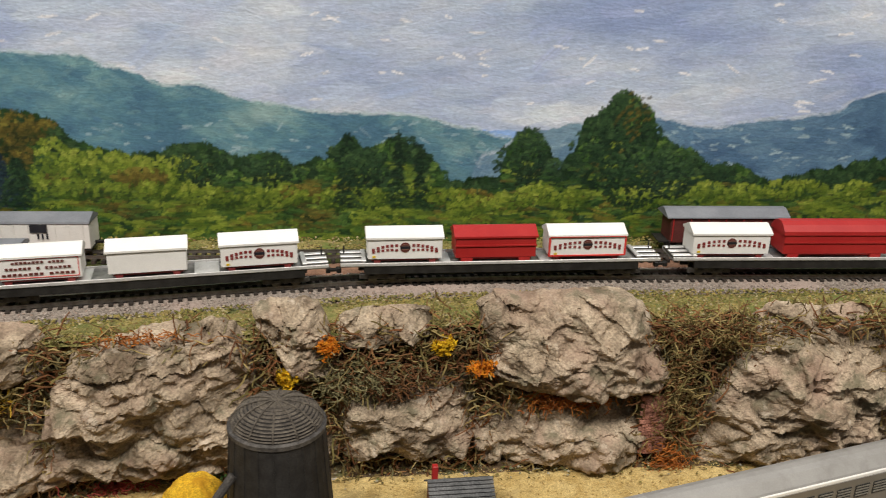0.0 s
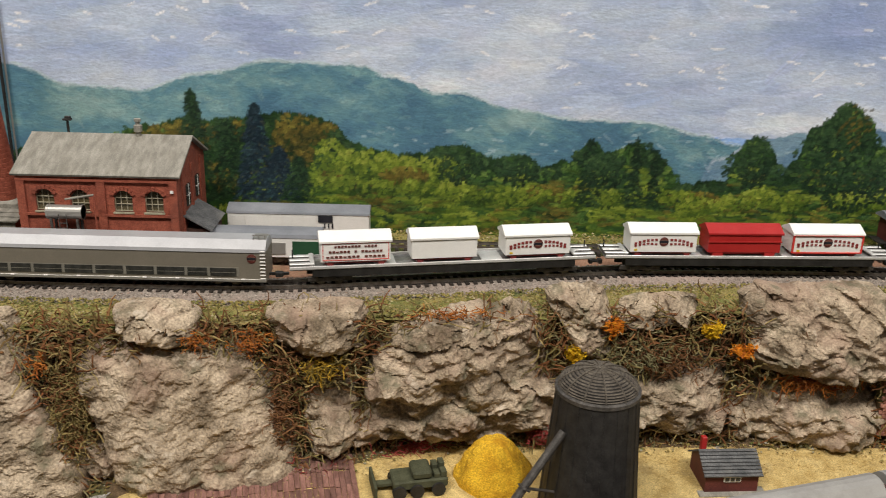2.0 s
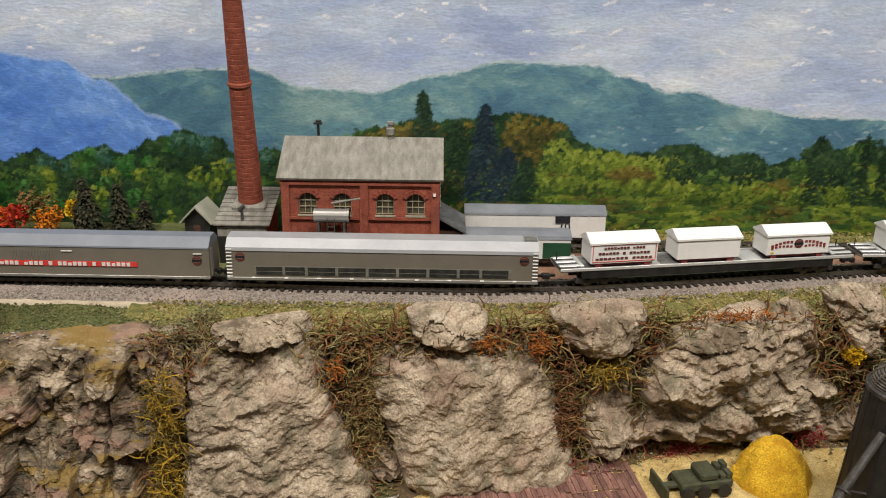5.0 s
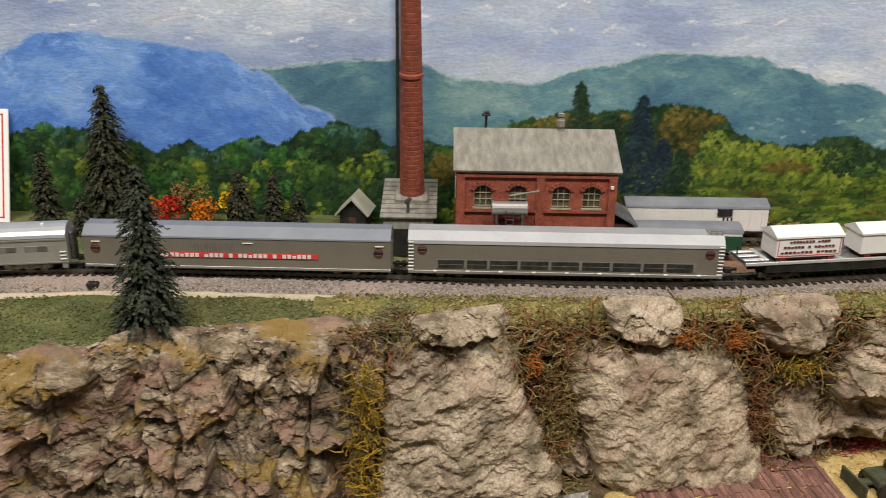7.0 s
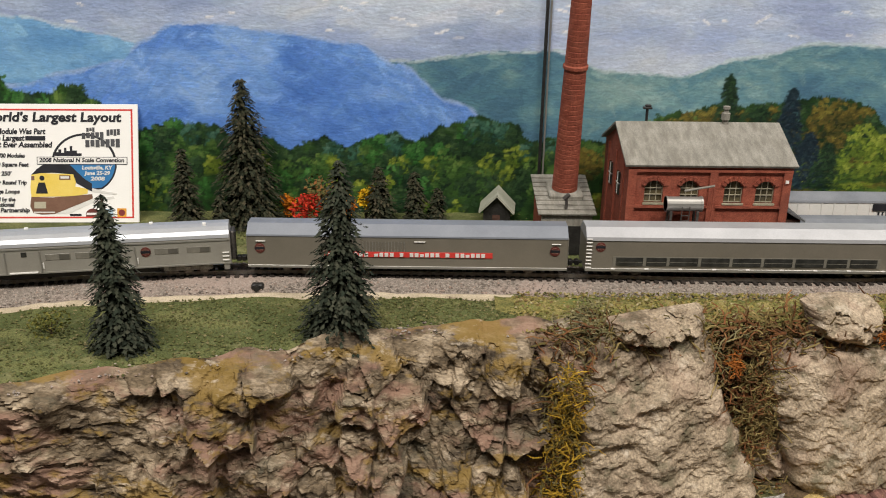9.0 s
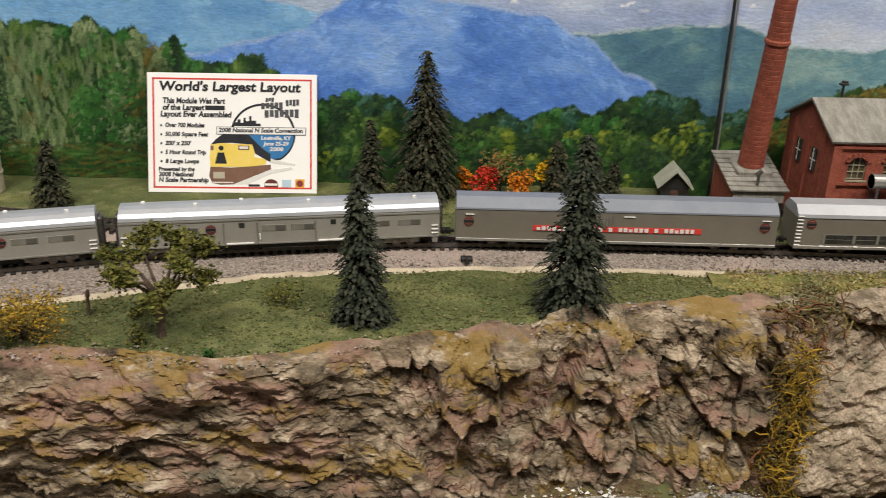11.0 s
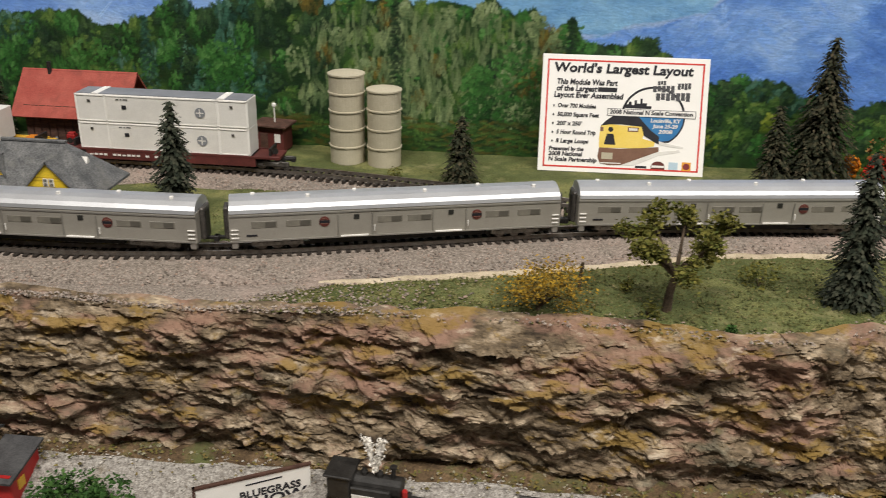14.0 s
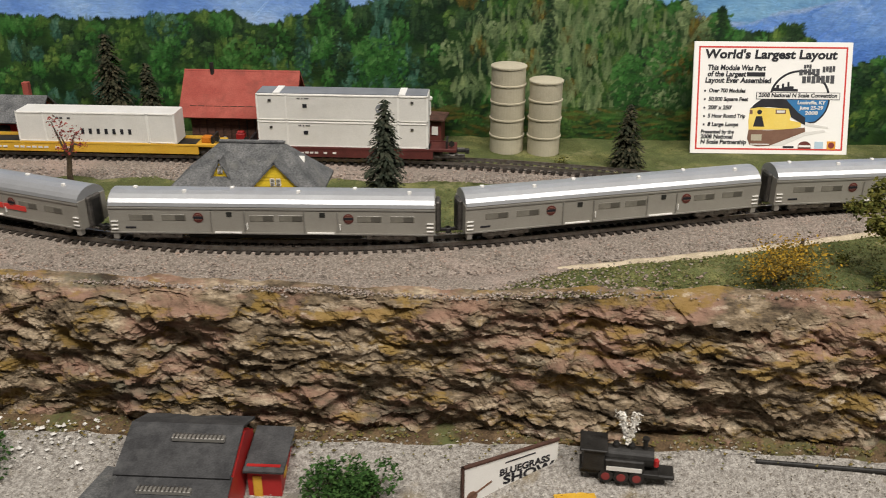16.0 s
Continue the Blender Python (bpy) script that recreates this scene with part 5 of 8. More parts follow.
def flat_car(xa, xb):
    m, L = seat_on(xa, xb)
    car = root("flat_car", m, "long black and silver model flat car carrying circus wagons", "flat car", "circus flat cars")
    h, W = L / 2, 0.0092
    part("deck", box(-h, h, -W, W, 0.0098, 0.0108, 0.0002), mat("flat_deck", (0.12, 0.112, 0.105), (0.42, 0.41, 0.40), 120, 0.28, 0.35, grain=0.12) if "flat_deck" not in bpy.data.materials else bpy.data.materials["flat_deck"], car)
    for s in (-1, 1):
        part("side_rail", box(-h, h, s * W - 0.0004, s * W + 0.0004, 0.0104, 0.0120, 0.0001), M_BRIGHT, car, "silver side rail")
        part("side_sill", box(-h + 0.012, h - 0.012, s * (W - 0.0006) - 0.0005, s * (W - 0.0006) + 0.0005, 0.0058, 0.0100), M_BLACK, car, "black side sill")
        ramp = part("end_deck", box(min(s * h, s * (h - 0.013)), max(s * h, s * (h - 0.013)), -W + 0.0004, W - 0.0004, 0.0108, 0.0122, 0.0003), M_TRUCK, car, "dark end deck with bright bars")
        for q in (-0.0062, 0.0, 0.0062):
            part("deck_bar", box(min(s * h, s * (h - 0.0125)), max(s * h, s * (h - 0.0125)), q - 0.0014, q + 0.0014, 0.0122, 0.0130, 0.0003), M_BRIGHT, ramp)
        part("deck_crossbar", box(s * (h - 0.012) - 0.0012, s * (h - 0.012) + 0.0012, -W + 0.0005, W - 0.0005, 0.0122, 0.0134, 0.0003), M_BRIGHT, ramp)
        part("brake_stand", tube((s * (h - 0.002), 0.005, 0.0122), (s * (h - 0.002), 0.005, 0.0165), 0.0004, seg=6), M_BLACK, car)
        truck(car, s * (h - 0.0215), (-0.005, 0.005))
        coupler(car, s * h, s)
    for u in (-0.2, 0.15):
        part("chock_plate", box(u * L - 0.006, u * L + 0.006, -W + 0.001, W - 0.001, 0.0108, 0.0113), M_BRIGHT, car)
    return m


def wagon(m, u, L, style):
    """A box wagon that stands on a flat car, u metres along it."""
    white = style != "red" and style != "long_red"
    base = M_WHITE if white else M_RED
    label = {"text": "white circus wagon with red framed lettering on a flat car", "plain": "plain white box wagon on a flat car", "arch": "white circus wagon with arched dark red lettering and round emblem",
             "trim": "white circus wagon with red corner trim and arched lettering", "red": "plain red box wagon on a flat car", "long_red": "long red box wagon with arched roof on a flat car"}[style]
    wg = root("circus_wagon", m @ pose(u, -0.0006, 0.0112), label, "wagon", "circus wagons")
    h, W = L / 2, 0.0078
    z0, z1 = 0.0024, 0.0140
    part("body", box(-h, h, -W, W, z0, z1, 0.0003), base, wg)
    if style == "long_red":
        prof = [(-W - 0.0005, z1 - 0.0008), (-W - 0.0003, z1 + 0.0012), (-W + 0.0030, z1 + 0.0042), (-0.002, z1 + 0.0056), (0.002, z1 + 0.0056), (W - 0.003, z1 + 0.0042), (W + 0.0003, z1 + 0.0012), (W + 0.0005, z1 - 0.0008)]
    else:
        prof = [(-W - 0.0006, z1 - 0.0008), (-W - 0.0006, z1 + 0.0002), (-0.0008, z1 + 0.0038), (0.0008, z1 + 0.0038), (W + 0.0006, z1 + 0.0002), (W + 0.0006, z1 - 0.0008)]
    part("roof", extrude(prof, -h - 0.0008, h + 0.0008), base, wg)
    part("underbody", box(-h + 0.002, h - 0.002, -W + 0.001, W - 0.001, 0.0012, z0, 0.0002), M_MAROON if white else M_RED, wg, "dark red chassis")
    for sx in (-1, 1):
        for sy in (-1, 1):
            part("wheel", tube((sx * (h - 0.005), sy * (W - 0.0006), 0.0014), (sx * (h - 0.005), sy * (W - 0.0022), 0.0014), 0.0018, seg=12), M_MAROON if white else M_RED, wg)
    y = -W - 0.00005
    if style == "text":
        bm = bmesh.new()
        for a, b, c, d in ((-h + 0.001, h - 0.001, 0.0034, 0.0037), (-h + 0.001, h - 0.001, 0.0127, 0.0130), (-h + 0.001, -h + 0.0013, 0.0034, 0.0130), (h - 0.0013, h - 0.001, 0.0034, 0.0130)):
            box(a, b, y - 0.0002, y, c, d, bm=bm)
        part("red_frame", bm, M_SIGNRED, wg)
        for z, ws, k in ((0.0106, (8, 4), 0.62), (0.0077, (6, 1, 6), 0.78), (0.0048, (8, 5), 0.86)):
            bars_row(wg, -h * k, h * k, y, z, z + 0.0011, ws, M_EMBLEM, gap=0.2)
    if style in ("arch", "trim"):
        disc(wg, 0, y, 0.0088, 0.0027)
        for s in (-1, 1):
            bm = bmesh.new()
            for k in range(6):
                t = k / 5
                x = s * (0.0044 + t * (h - 0.0075))
                z = 0.0098 - 0.0022 * t * t
                box(x - 0.0008, x + 0.0007, y - 0.0002, y, z - 0.0006, z + 0.0008, bm=bm)
                box(x - 0.0007, x + 0.0007, y - 0.0002, y, z - 0.0030 + 0.0012 * t, z - 0.0019 + 0.0012 * t, bm=bm)
            part("arched_lettering", bm, M_MAROON, wg)
        part("yellow_tag", box(-h + 0.0025, -h + 0.0042, y - 0.0002, y, 0.0034, 0.0044), M_YELLOW, wg)
    if style == "trim":
        for s in (-1, 1):
            part("corner_trim", box(s * h - 0.0005, s * h + 0.0005, -W - 0.0003, -W + 0.0006, z0, z1 - 0.0006), M_SIGNRED, wg)
        part("foot_trim", box(-h, h, -W - 0.0004, -W, z0, z0 + 0.0007), M_SIGNRED, wg)
        part("eave_trim", box(-h, h, -W - 0.0007, -W, z1 - 0.0010, z1 - 0.0006), M_SIGNRED, wg)
    if not white:
        part("belt_rail", box(-h - 0.0002, h + 0.0002, -W - 0.0005, -W + 0.0002, 0.0086, 0.0094), M_RED, wg)
        for s in (-1, 1):
            part("skid", box(s * (h - 0.006) - 0.003, s * (h - 0.006) + 0.003, -W, -W + 0.003, 0.0, 0.0024), M_RED, wg)
    return wg


FA, FB, FC = (-0.088, 0.0805), (0.0875, 0.2575), (0.265, 0.435)
for (xa, xb), loads in ((FA, ((-0.053, 0.0375, "text"), (-0.0055, 0.0365, "plain"), (0.0465, 0.0375, "arch"))),
                        (FB, ((0.1215, 0.0385, "arch"), (0.168, 0.0425, "red"), (0.2160, 0.0410, "trim"))),
                        (FC, ((0.2975, 0.0425, "arch"), (0.3550, 0.0590, "long_red"), (0.413, 0.036, "plain")))):
    m = flat_car(xa, xb)
    for x, L, style in loads:
        wagon(m, (x - (xa + xb) / 2) * 1.02, L, style)


# ---- more rolling stock ----
def rear_boxcar():
    car = root("box_car", pose(-0.0920, 0.5135, 0.0055), "white model box car with grey roof and black lettering", "box car")
    part("body", box(-0.043, 0.043, -0.0085, 0.0085, 0.004, 0.0185, 0.0002), M_CREAM, car)
    part("roof", extrude([(-0.0089, 0.0183), (-0.0085, 0.0195), (-0.001, 0.0225), (0.001, 0.0225), (0.0085, 0.0195), (0.0089, 0.0183)], -0.0435, 0.0435), M_GREYROOFCAR, car, "slate grey roof")
    for k in range(12):
        part("rib", box(-0.040 + k * 0.0072, -0.0394 + k * 0.0072, -0.0088, -0.0085, 0.005, 0.018), M_CREAM, car)
    part("emblem_block", box(0.012, 0.021, -0.0091, -0.0088, 0.0135, 0.0178), M_INK, car, "black emblem block")
    bars_row(car, 0.0155, 0.0215, -0.0088, 0.0098, 0.0128, (1, 1, 1), M_INK)
    part("sill", box(-0.043, 0.043, -0.0082, 0.0082, 0.0028, 0.004), M_BLACK, car)
    for s in (-1, 1):
        truck(car, s * 0.030, (-0.005, 0.005))
        coupler(car, s * 0.043, s)


def green_car():
    car = root("express_car", pose(-0.139, 0.4795, 0.004), "silver model car with dark green end panel behind the train", "train car")
    part("body", box(-0.064, 0.064, -0.0085, 0.0085, 0.004, 0.016, 0.0002), M_CREAM, car)
    part("roof", extrude([(-0.0088, 0.0158), (-0.0080, 0.0178), (-0.003, 0.0192), (0.003, 0.0192), (0.0080, 0.0178), (0.0088, 0.0158)], -0.0645, 0.0645), M_GREYROOFCAR, car, "grey curved roof")
    part("green_panel", extrude([(-0.0089, 0.0045), (-0.0089, 0.0140), (-0.0085, 0.0140), (-0.0085, 0.0045)], 0.048, 0.0642), M_GREENCAR, car, "dark green end panel")
    part("grey_panel", box(0.02, 0.044, -0.0089, -0.0085, 0.006, 0.013), M_SILVER, car)
    part("underframe", box(-0.06, 0.06, -0.006, 0.006, 0.002, 0.004), M_BLACK, car)
    for s in (-1, 1):
        truck(car, s * 0.045, (-0.005, 0.005))


def caboose():
    car = root("caboose", pose(0.312, 0.5175, 0.006), "dark red model caboose with grey roof near the backdrop", "caboose")
    part("body", box(-0.034, 0.034, -0.0082, 0.0082, 0.005, 0.0205, 0.0002), M_BOXRED, car)
    part("roof", extrude([(-0.0092, 0.0203), (-0.0088, 0.0212), (-0.002, 0.0245), (0.002, 0.0245), (0.0088, 0.0212), (0.0092, 0.0203)], -0.037, 0.037), M_GREYROOFCAR, car, "grey roof")
    for k in range(7):
        part("grab_rail", box(-0.033 + k * 0.0105, -0.0325 + k * 0.0105, -0.0086, -0.0082, 0.006, 0.0195), M_RED, car)
    part("frame", box(-0.036, 0.036, -0.007, 0.007, 0.003, 0.005), M_BLACK, car)
    for s in (-1, 1):
        part("end_platform", box(min(s * 0.034, s * 0.040), max(s * 0.034, s * 0.040), -0.0075, 0.0075, 0.005, 0.0058), M_BLACK, car)
        truck(car, s * 0.024, (-0.004, 0.004))


rear_boxcar()
green_car()
caboose()


def container(x0, x1, z0, z1, y, label, roofed, bars):
    c = root("shipping_container", pose((x0 + x1) / 2, y, z0), label, "container", "shipping containers")
    h, H, W = (x1 - x0) / 2, z1 - z0, 0.0082
    part("body", box(-h, h, -W, W, 0, H, 0.0003), M_CREAM, c)
    if roofed:
        part("roof_panel", box(-h + 0.0005, h - 0.0005, -W + 0.0004, W - 0.0004, H, H + 0.0004), M_GREYROOFCAR, c, "slate grey roof panel")
        for u in (-0.76, 0.70):
            part("roof_strap", box(u * h - 0.002, u * h + 0.002, -W, W, H, H + 0.0007), M_WHITE, c)
    for u in (-1, -0.66, 0.66, 1):
        part("corner_post", box(u * h - 0.0007 * (1 if u > 0 else -0.2) - 0.0003, u * h + 0.0003 + 0.0004 * (u < 0), -W - 0.0003, -W + 0.0003, 0.0, H), M_WHITE, c)
    for z in (0.0006, H - 0.0010):
        part("side_rail", box(-h, h, -W - 0.0003, -W, z, z + 0.0005), M_WHITE, c)
    bm = bmesh.new()
    for k in range(60):
        x = -h * 0.64 + k * (h * 1.28 / 60)
        box(x, x + 0.0003, -W - 0.00015, -W, 0.0012, H - 0.0012, bm=bm)
    part("corrugation", bm, M_CREAM, c)
    if bars == "emblem":
        disc_at = part("emblem", tube((h * 0.45, -W - 0.0001, H * 0.5), (h * 0.45, -W - 0.0004, H * 0.5), 0.0030, seg=20), M_GREYROOFCAR, c, "round slate emblem")
        bm = box(h * 0.45 - 0.0022, h * 0.45 + 0.0022, -W - 0.0005, -W - 0.0003, H * 0.5 - 0.0003, H * 0.5 + 0.0003)
        box(h * 0.45 - 0.0003, h * 0.45 + 0.0003, -W - 0.0005, -W - 0.0003, H * 0.5 - 0.0022, H * 0.5 + 0.0022, bm=bm)
        part("emblem_cross", bm, M_CREAM, disc_at)
        part("number_plate", box(-h * 0.46, -h * 0.41, -W - 0.0003, -W, H * 0.5, H * 0.5 + 0.0022), M_INK, c)
        bars_row(c, -h * 0.52, -h * 0.38, -W, H * 0.82, H * 0.86, (2, 1, 3), M_INK)
        for u in (-0.84, 0.82):
            bars_row(c, u * h - 0.0012, u * h + 0.0012, -W - 0.0002, H * 0.72, H * 0.80, (1,), M_TRUCK)
    else:
        bars_row(c, -h * 0.20, h * 0.45, -W, H * 0.30, H * 0.47, (1, 1, 1, 1, 1, 1, 1), M_INK, gap=0.3, label="dark lettering bars")
        bars_row(c, -h * 0.5, -h * 0.3, -W, H * 0.78, H * 0.82, (2, 1), M_INK)
    return c


def well_car(x0, x1, y, z, body, label, clutter):
    c = root("container_car", pose((x0 + x1) / 2, y, z), label, "freight car", "container cars")
    h = (x1 - x0) / 2
    for s in (-1, 1):
        part("side_sill", box(-h + 0.014, h - 0.014, s * 0.0086 - 0.0006, s * 0.0086 + 0.0006, 0.0022, 0.0078, 0.0002), body, c)
        part("top_chord", box(-h + 0.006, h - 0.006, s * 0.0088 - 0.0006, s * 0.0088 + 0.0006, 0.0074, 0.0084), body, c)
        part("end_deck", box(min(s * h, s * (h - 0.016)), max(s * h, s * (h - 0.016)), -0.0075, 0.0075, 0.0062, 0.0082, 0.0003), M_BOXRED if body is not M_CARYELLOW else M_CARYELLOW, c)
        part("hand_wheel", tube((s * (h - 0.003), -0.005, 0.011), (s * (h - 0.003), -0.0056, 0.011), 0.0018, seg=10), M_BLACK, c)
        part("end_post", box(s * (h - 0.006) - 0.0006, s * (h - 0.006) + 0.0006, -0.006, 0.006, 0.0082, 0.0125), M_BLACK, c)
        truck(c, s * (h - 0.007), (-0.0045, 0.0045))
        coupler(c, s * h, s)
    part("floor_plate", box(-h + 0.014, h - 0.014, -0.0082, 0.0082, 0.0022, 0.0068), M_BLACK, c)
    bars_row(c, -h * 0.75, -h * 0.1, -0.0092, 0.0045, 0.0056, (4, 6, 1, 1), M_CREAM)
    if clutter:
        part("brake_gear", box(h - 0.013, h - 0.007, -0.005, 0.001, 0.0082, 0.0118, 0.0005), M_LEAFO, c, "orange brake gear")
    return c


SY = 0.476
well_car(-0.893, -0.763, SY, 0.0095, M_BOXRED, "dark brown-red model well car carrying stacked containers", False)
container(-0.8815, -0.780, 0.0175, 0.0336, SY, "white container with dark emblem on a dark well car", False, "emblem")
container(-0.8815, -0.780, 0.0337, 0.0500, SY, "white container with grey roof, top of the stack", True, "emblem")
well_car(-1.072, -0.905, SY, 0.0095, M_CARYELLOW, "yellow model spine car with one white container", True)
container(-1.029, -0.932, 0.0175, 0.0365, SY, "white container with dark lettering on a yellow car", False, "name")


def front_car(u0, u1, roof_m, label, ribbed):
    """Cars of the lower front train, u metres along its straight track."""
    c, s = math.cos(0.2785), math.sin(0.2785)
    mid = (u0 + u1) / 2
    car = root("passenger_car", Matrix.Translation((0.2025 + c * mid, 0.341 + s * mid, -0.078)) @ Matrix.Rotation(0.2785, 4, "Z"), label, "train car", "front train")
    h, W = (u1 - u0) / 2, 0.0098
    part("body", box(-h, h, -W, W, 0.005, 0.0235, 0.0003), M_TAUPE if ribbed else M_BOXRED, car)
    part("roof", extrude([(-W - 0.0002, 0.0233), (-W + 0.0012, 0.0262), (-0.0045, 0.0302), (-0.0015, 0.0312), (0.0015, 0.0312), (0.0045, 0.0302), (W - 0.0012, 0.0262), (W + 0.0002, 0.0233)], -h, h), roof_m, car, "smooth grey roof")
    part("roof_edge", box(-h, h, -W - 0.0002, -W + 0.0016, 0.0236, 0.0252, 0.0002), M_WHITE, car, "pale roof edge")
    for k in range(int(2 * h / 0.011)):
        x = -h + 0.006 + k * 0.011
        w = part("window", box(x, x + 0.0085, -W - 0.0003, -W + 0.0003, 0.0130, 0.0195), M_DARKPANE, car)
        for j in range(4):
            part("blind_slat", box(x + 0.0004, x + 0.0081, -W - 0.0006, -W - 0.0002, 0.0138 + j * 0.0015, 0.0144 + j * 0.0015), M_PANE, w)
    for e in (-1, 1):
        part("end_wall", box(e * h - 0.0006, e * h + 0.0006, -W + 0.0004, W - 0.0004, 0.005, 0.0262), M_BOXRED, car, "dark red end wall")
        truck(car, e * (h - 0.022), (-0.005, 0.005))
        coupler(car, e * h, e)


M_DULLROOF = second(mat("dull_silver_roof", (0.34, 0.33, 0.31), (0.40, 0.39, 0.37), 40, 0.5, 0.2, grain=0.05), (0.30, 0.29, 0.27), 90, 0.5, 0.7)
front_car(0.001, 0.160, M_DULLROOF, "grey model passenger car with blinds on the lower front track", True)
front_car(-0.163, -0.004, M_DULLROOF, "grey-roofed dark red model passenger car on the lower front track", False)
front_car(0.165, 0.325, M_DULLROOF, "grey model passenger car with blinds on the lower front track", True)


# ---- buildings of the upper level ----
def gable_roof(parent, x0, x1, y0, y1, ze, zr, over, thick, material, ym=None):
    ym = (y0 + y1) / 2 if ym is None else ym
    k = (zr - ze) / (ym - y0)
    part("roof", slab((x0 - over, y0 - over, ze - over * k), (x1 + over, y0 - over, ze - over * k), (x1 + over, ym, zr), (x0 - over, ym, zr), thick), material, parent)
    k2 = (zr - ze) / (y1 - ym)
    part("roof", slab((x0 - over, ym, zr), (x1 + over, ym, zr), (x1 + over, y1 + over, ze - over * k2), (x0 - over, y1 + over, ze - over * k2), thick), material, parent)
    return ym


def engine_house():
    x0, x1, y0, y1 = -0.2375, -0.1515, 0.4585, 0.5225
    z0, ze, zr = 0.0, 0.0588, 0.0735
    hs = root("engine_house", pose(0, 0, 0), "red brick model engine house with weathered grey gable roof", "building")
    wins = [-0.2235, -0.2045, -0.1810, -0.1642]
    hw, zs, zt = 0.0050, 0.0375, 0.0495
    front = part("front_wall", box(x0, x1, y0, y0 + 0.003, z0, zs), M_BRICK, hs)
    part("wall_head", box(x0, x1, y0, y0 + 0.003, zt, ze), M_BRICK, front)
    cuts = [x0] + [v for w in wins for v in (w - hw, w + hw)] + [x1]
    for a, b in zip(cuts[::2], cuts[1::2]):
        part("pier", box(a, b, y0, y0 + 0.003, zs, zt), M_BRICK, front)
    for a in (x0 + 0.0018, -0.1925, x1 - 0.0018):
        part("pilaster", box(a - 0.0022, a + 0.0022, y0 - 0.0012, y0, z0, 0.0545), M_BRICK, front)
    for z in (0.0545, 0.0348, 0.0565):
        part("string_course", box(x0 - 0.0006, x1 + 0.0006, y0 - 0.0013, y0, z, z + 0.0014), M_BRICK, front)
    M_GLAZING = mat("worn_glazing", (0.26, 0.225, 0.15), (0.40, 0.36, 0.26), 300, 0.7, grain=0.2)
    # pane colour varies from dark to warm brown
    M_WARMPANE = mat("mottled_warm_pane", (0.035, 0.030, 0.018), (0.13, 0.105, 0.055), 160, 0.2, grain=0.2)
    for w in wins:
        wd = part("window", box(w - hw, w + hw, y0 + 0.0018, y0 + 0.0022, zs, zt), M_WARMPANE, hs, "mottled warm panes with worn cream glazing bars")
        for u in (-0.0048, -0.0016, 0.0016, 0.0048):
            part("glazing_bar", box(w + u - 0.00018, w + u + 0.00018, y0 + 0.0012, y0 + 0.0018, zs, zt), M_GLAZING, wd)
        for z in (zs + 0.0002, zs + 0.004, zs + 0.0075):
            part("glazing_bar", box(w - hw, w + hw, y0 + 0.0011, y0 + 0.0017, z, z + 0.0004), M_GLAZING, wd)
        part("sill", box(w - hw - 0.0006, w + hw + 0.0006, y0 - 0.0012, y0 + 0.001, zs - 0.0009, zs), M_GLAZING, wd)
        for s in (-1, 1):
            for k in range(3):
                u0 = 0.0050 - k * 0.0011
                part("arch_corner", box(min(w + s * u0, w + s * (u0 - 0.0011)), max(w + s * u0, w + s * (u0 - 0.0011)), y0, y0 + 0.0017, zt - (0.0026, 0.0015, 0.0007)[k], zt), M_BRICK, wd)
        bm = bmesh.new()
        for k in range(7):
            a = math.pi * (0.14 + 0.72 * k / 6)
            box(-0.0008, 0.0008, -0.0009, 0.0016, -0.0011, 0.0011, bm=bm, m=Matrix.Translation((w + 0.0062 * math.cos(a), y0, zt - 0.0038 + 0.0052 * math.sin(a))) @ Matrix.Rotation(math.pi / 2 - a, 4, "Y"))
        part("brick_arch", bm, M_BRICK, wd)
    part("back_wall", box(x0, x1, y1 - 0.003, y1, z0, ze), M_BRICK, hs)
    for xa, xb in ((x0, x0 + 0.003), (x1 - 0.003, x1)):
        ym = (y0 + y1) / 2
        side = part("side_wall", extrude([(y0 + 0.003, z0), (y1 - 0.003, z0), (y1 - 0.003, ze), (ym, zr - 0.001), (y0 + 0.003, ze)], xa, xb), M_BRICK, hs)
        xo = xa - 0.0008 if xa == x0 else xb
        for yy in (0.470, 0.4905, 0.511):
            part("pilaster", box(xo, xo + 0.0008, yy - 0.0016, yy + 0.0016, z0, 0.058), M_BRICK, side)
        for yy in (0.480, 0.501):
            wd = part("window", box(xo - 0.0001, xo + 0.0009, yy - 0.0032, yy + 0.0032, 0.036, 0.0485), M_DARKPANE, hs)
            part("glazing_bar", box(xo - 0.0003, xo + 0.0011, yy - 0.0003, yy + 0.0003, 0.036, 0.0485), M_CREAM, wd)
            part("glazing_bar", box(xo - 0.0003, xo + 0.0011, yy - 0.0032, yy + 0.0032, 0.042, 0.0425), M_CREAM, wd)
    gable_roof(hs, x0, x1, y0, y1, ze + 0.0008, zr + 0.0008, 0.0025, 0.0012, M_ROOFGREY)
    v = part("ventilator", lathe([(0.0016, 0.0), (0.0016, 0.004), (0.0024, 0.0045), (0.0024, 0.008), (0.0014, 0.0085), (0.0012, 0.010), (0.0019, 0.0102), (0.0019, 0.0118)], 14), M_ROOFGREY, hs, "weathered grey ridge ventilator")
    v.location = (-0.1795, 0.4895, 0.0715)
    v2 = part("stove_pipe", tube((-0.2215, 0.496, 0.0715), (-0.2215, 0.496, 0.0805), 0.0008, seg=8), M_BLACK, hs, "black stove pipe with cowl")
    part("cowl", box(-0.224, -0.219, 0.4945, 0.4975, 0.0800, 0.0812, 0.0003), M_BLACK, v2)
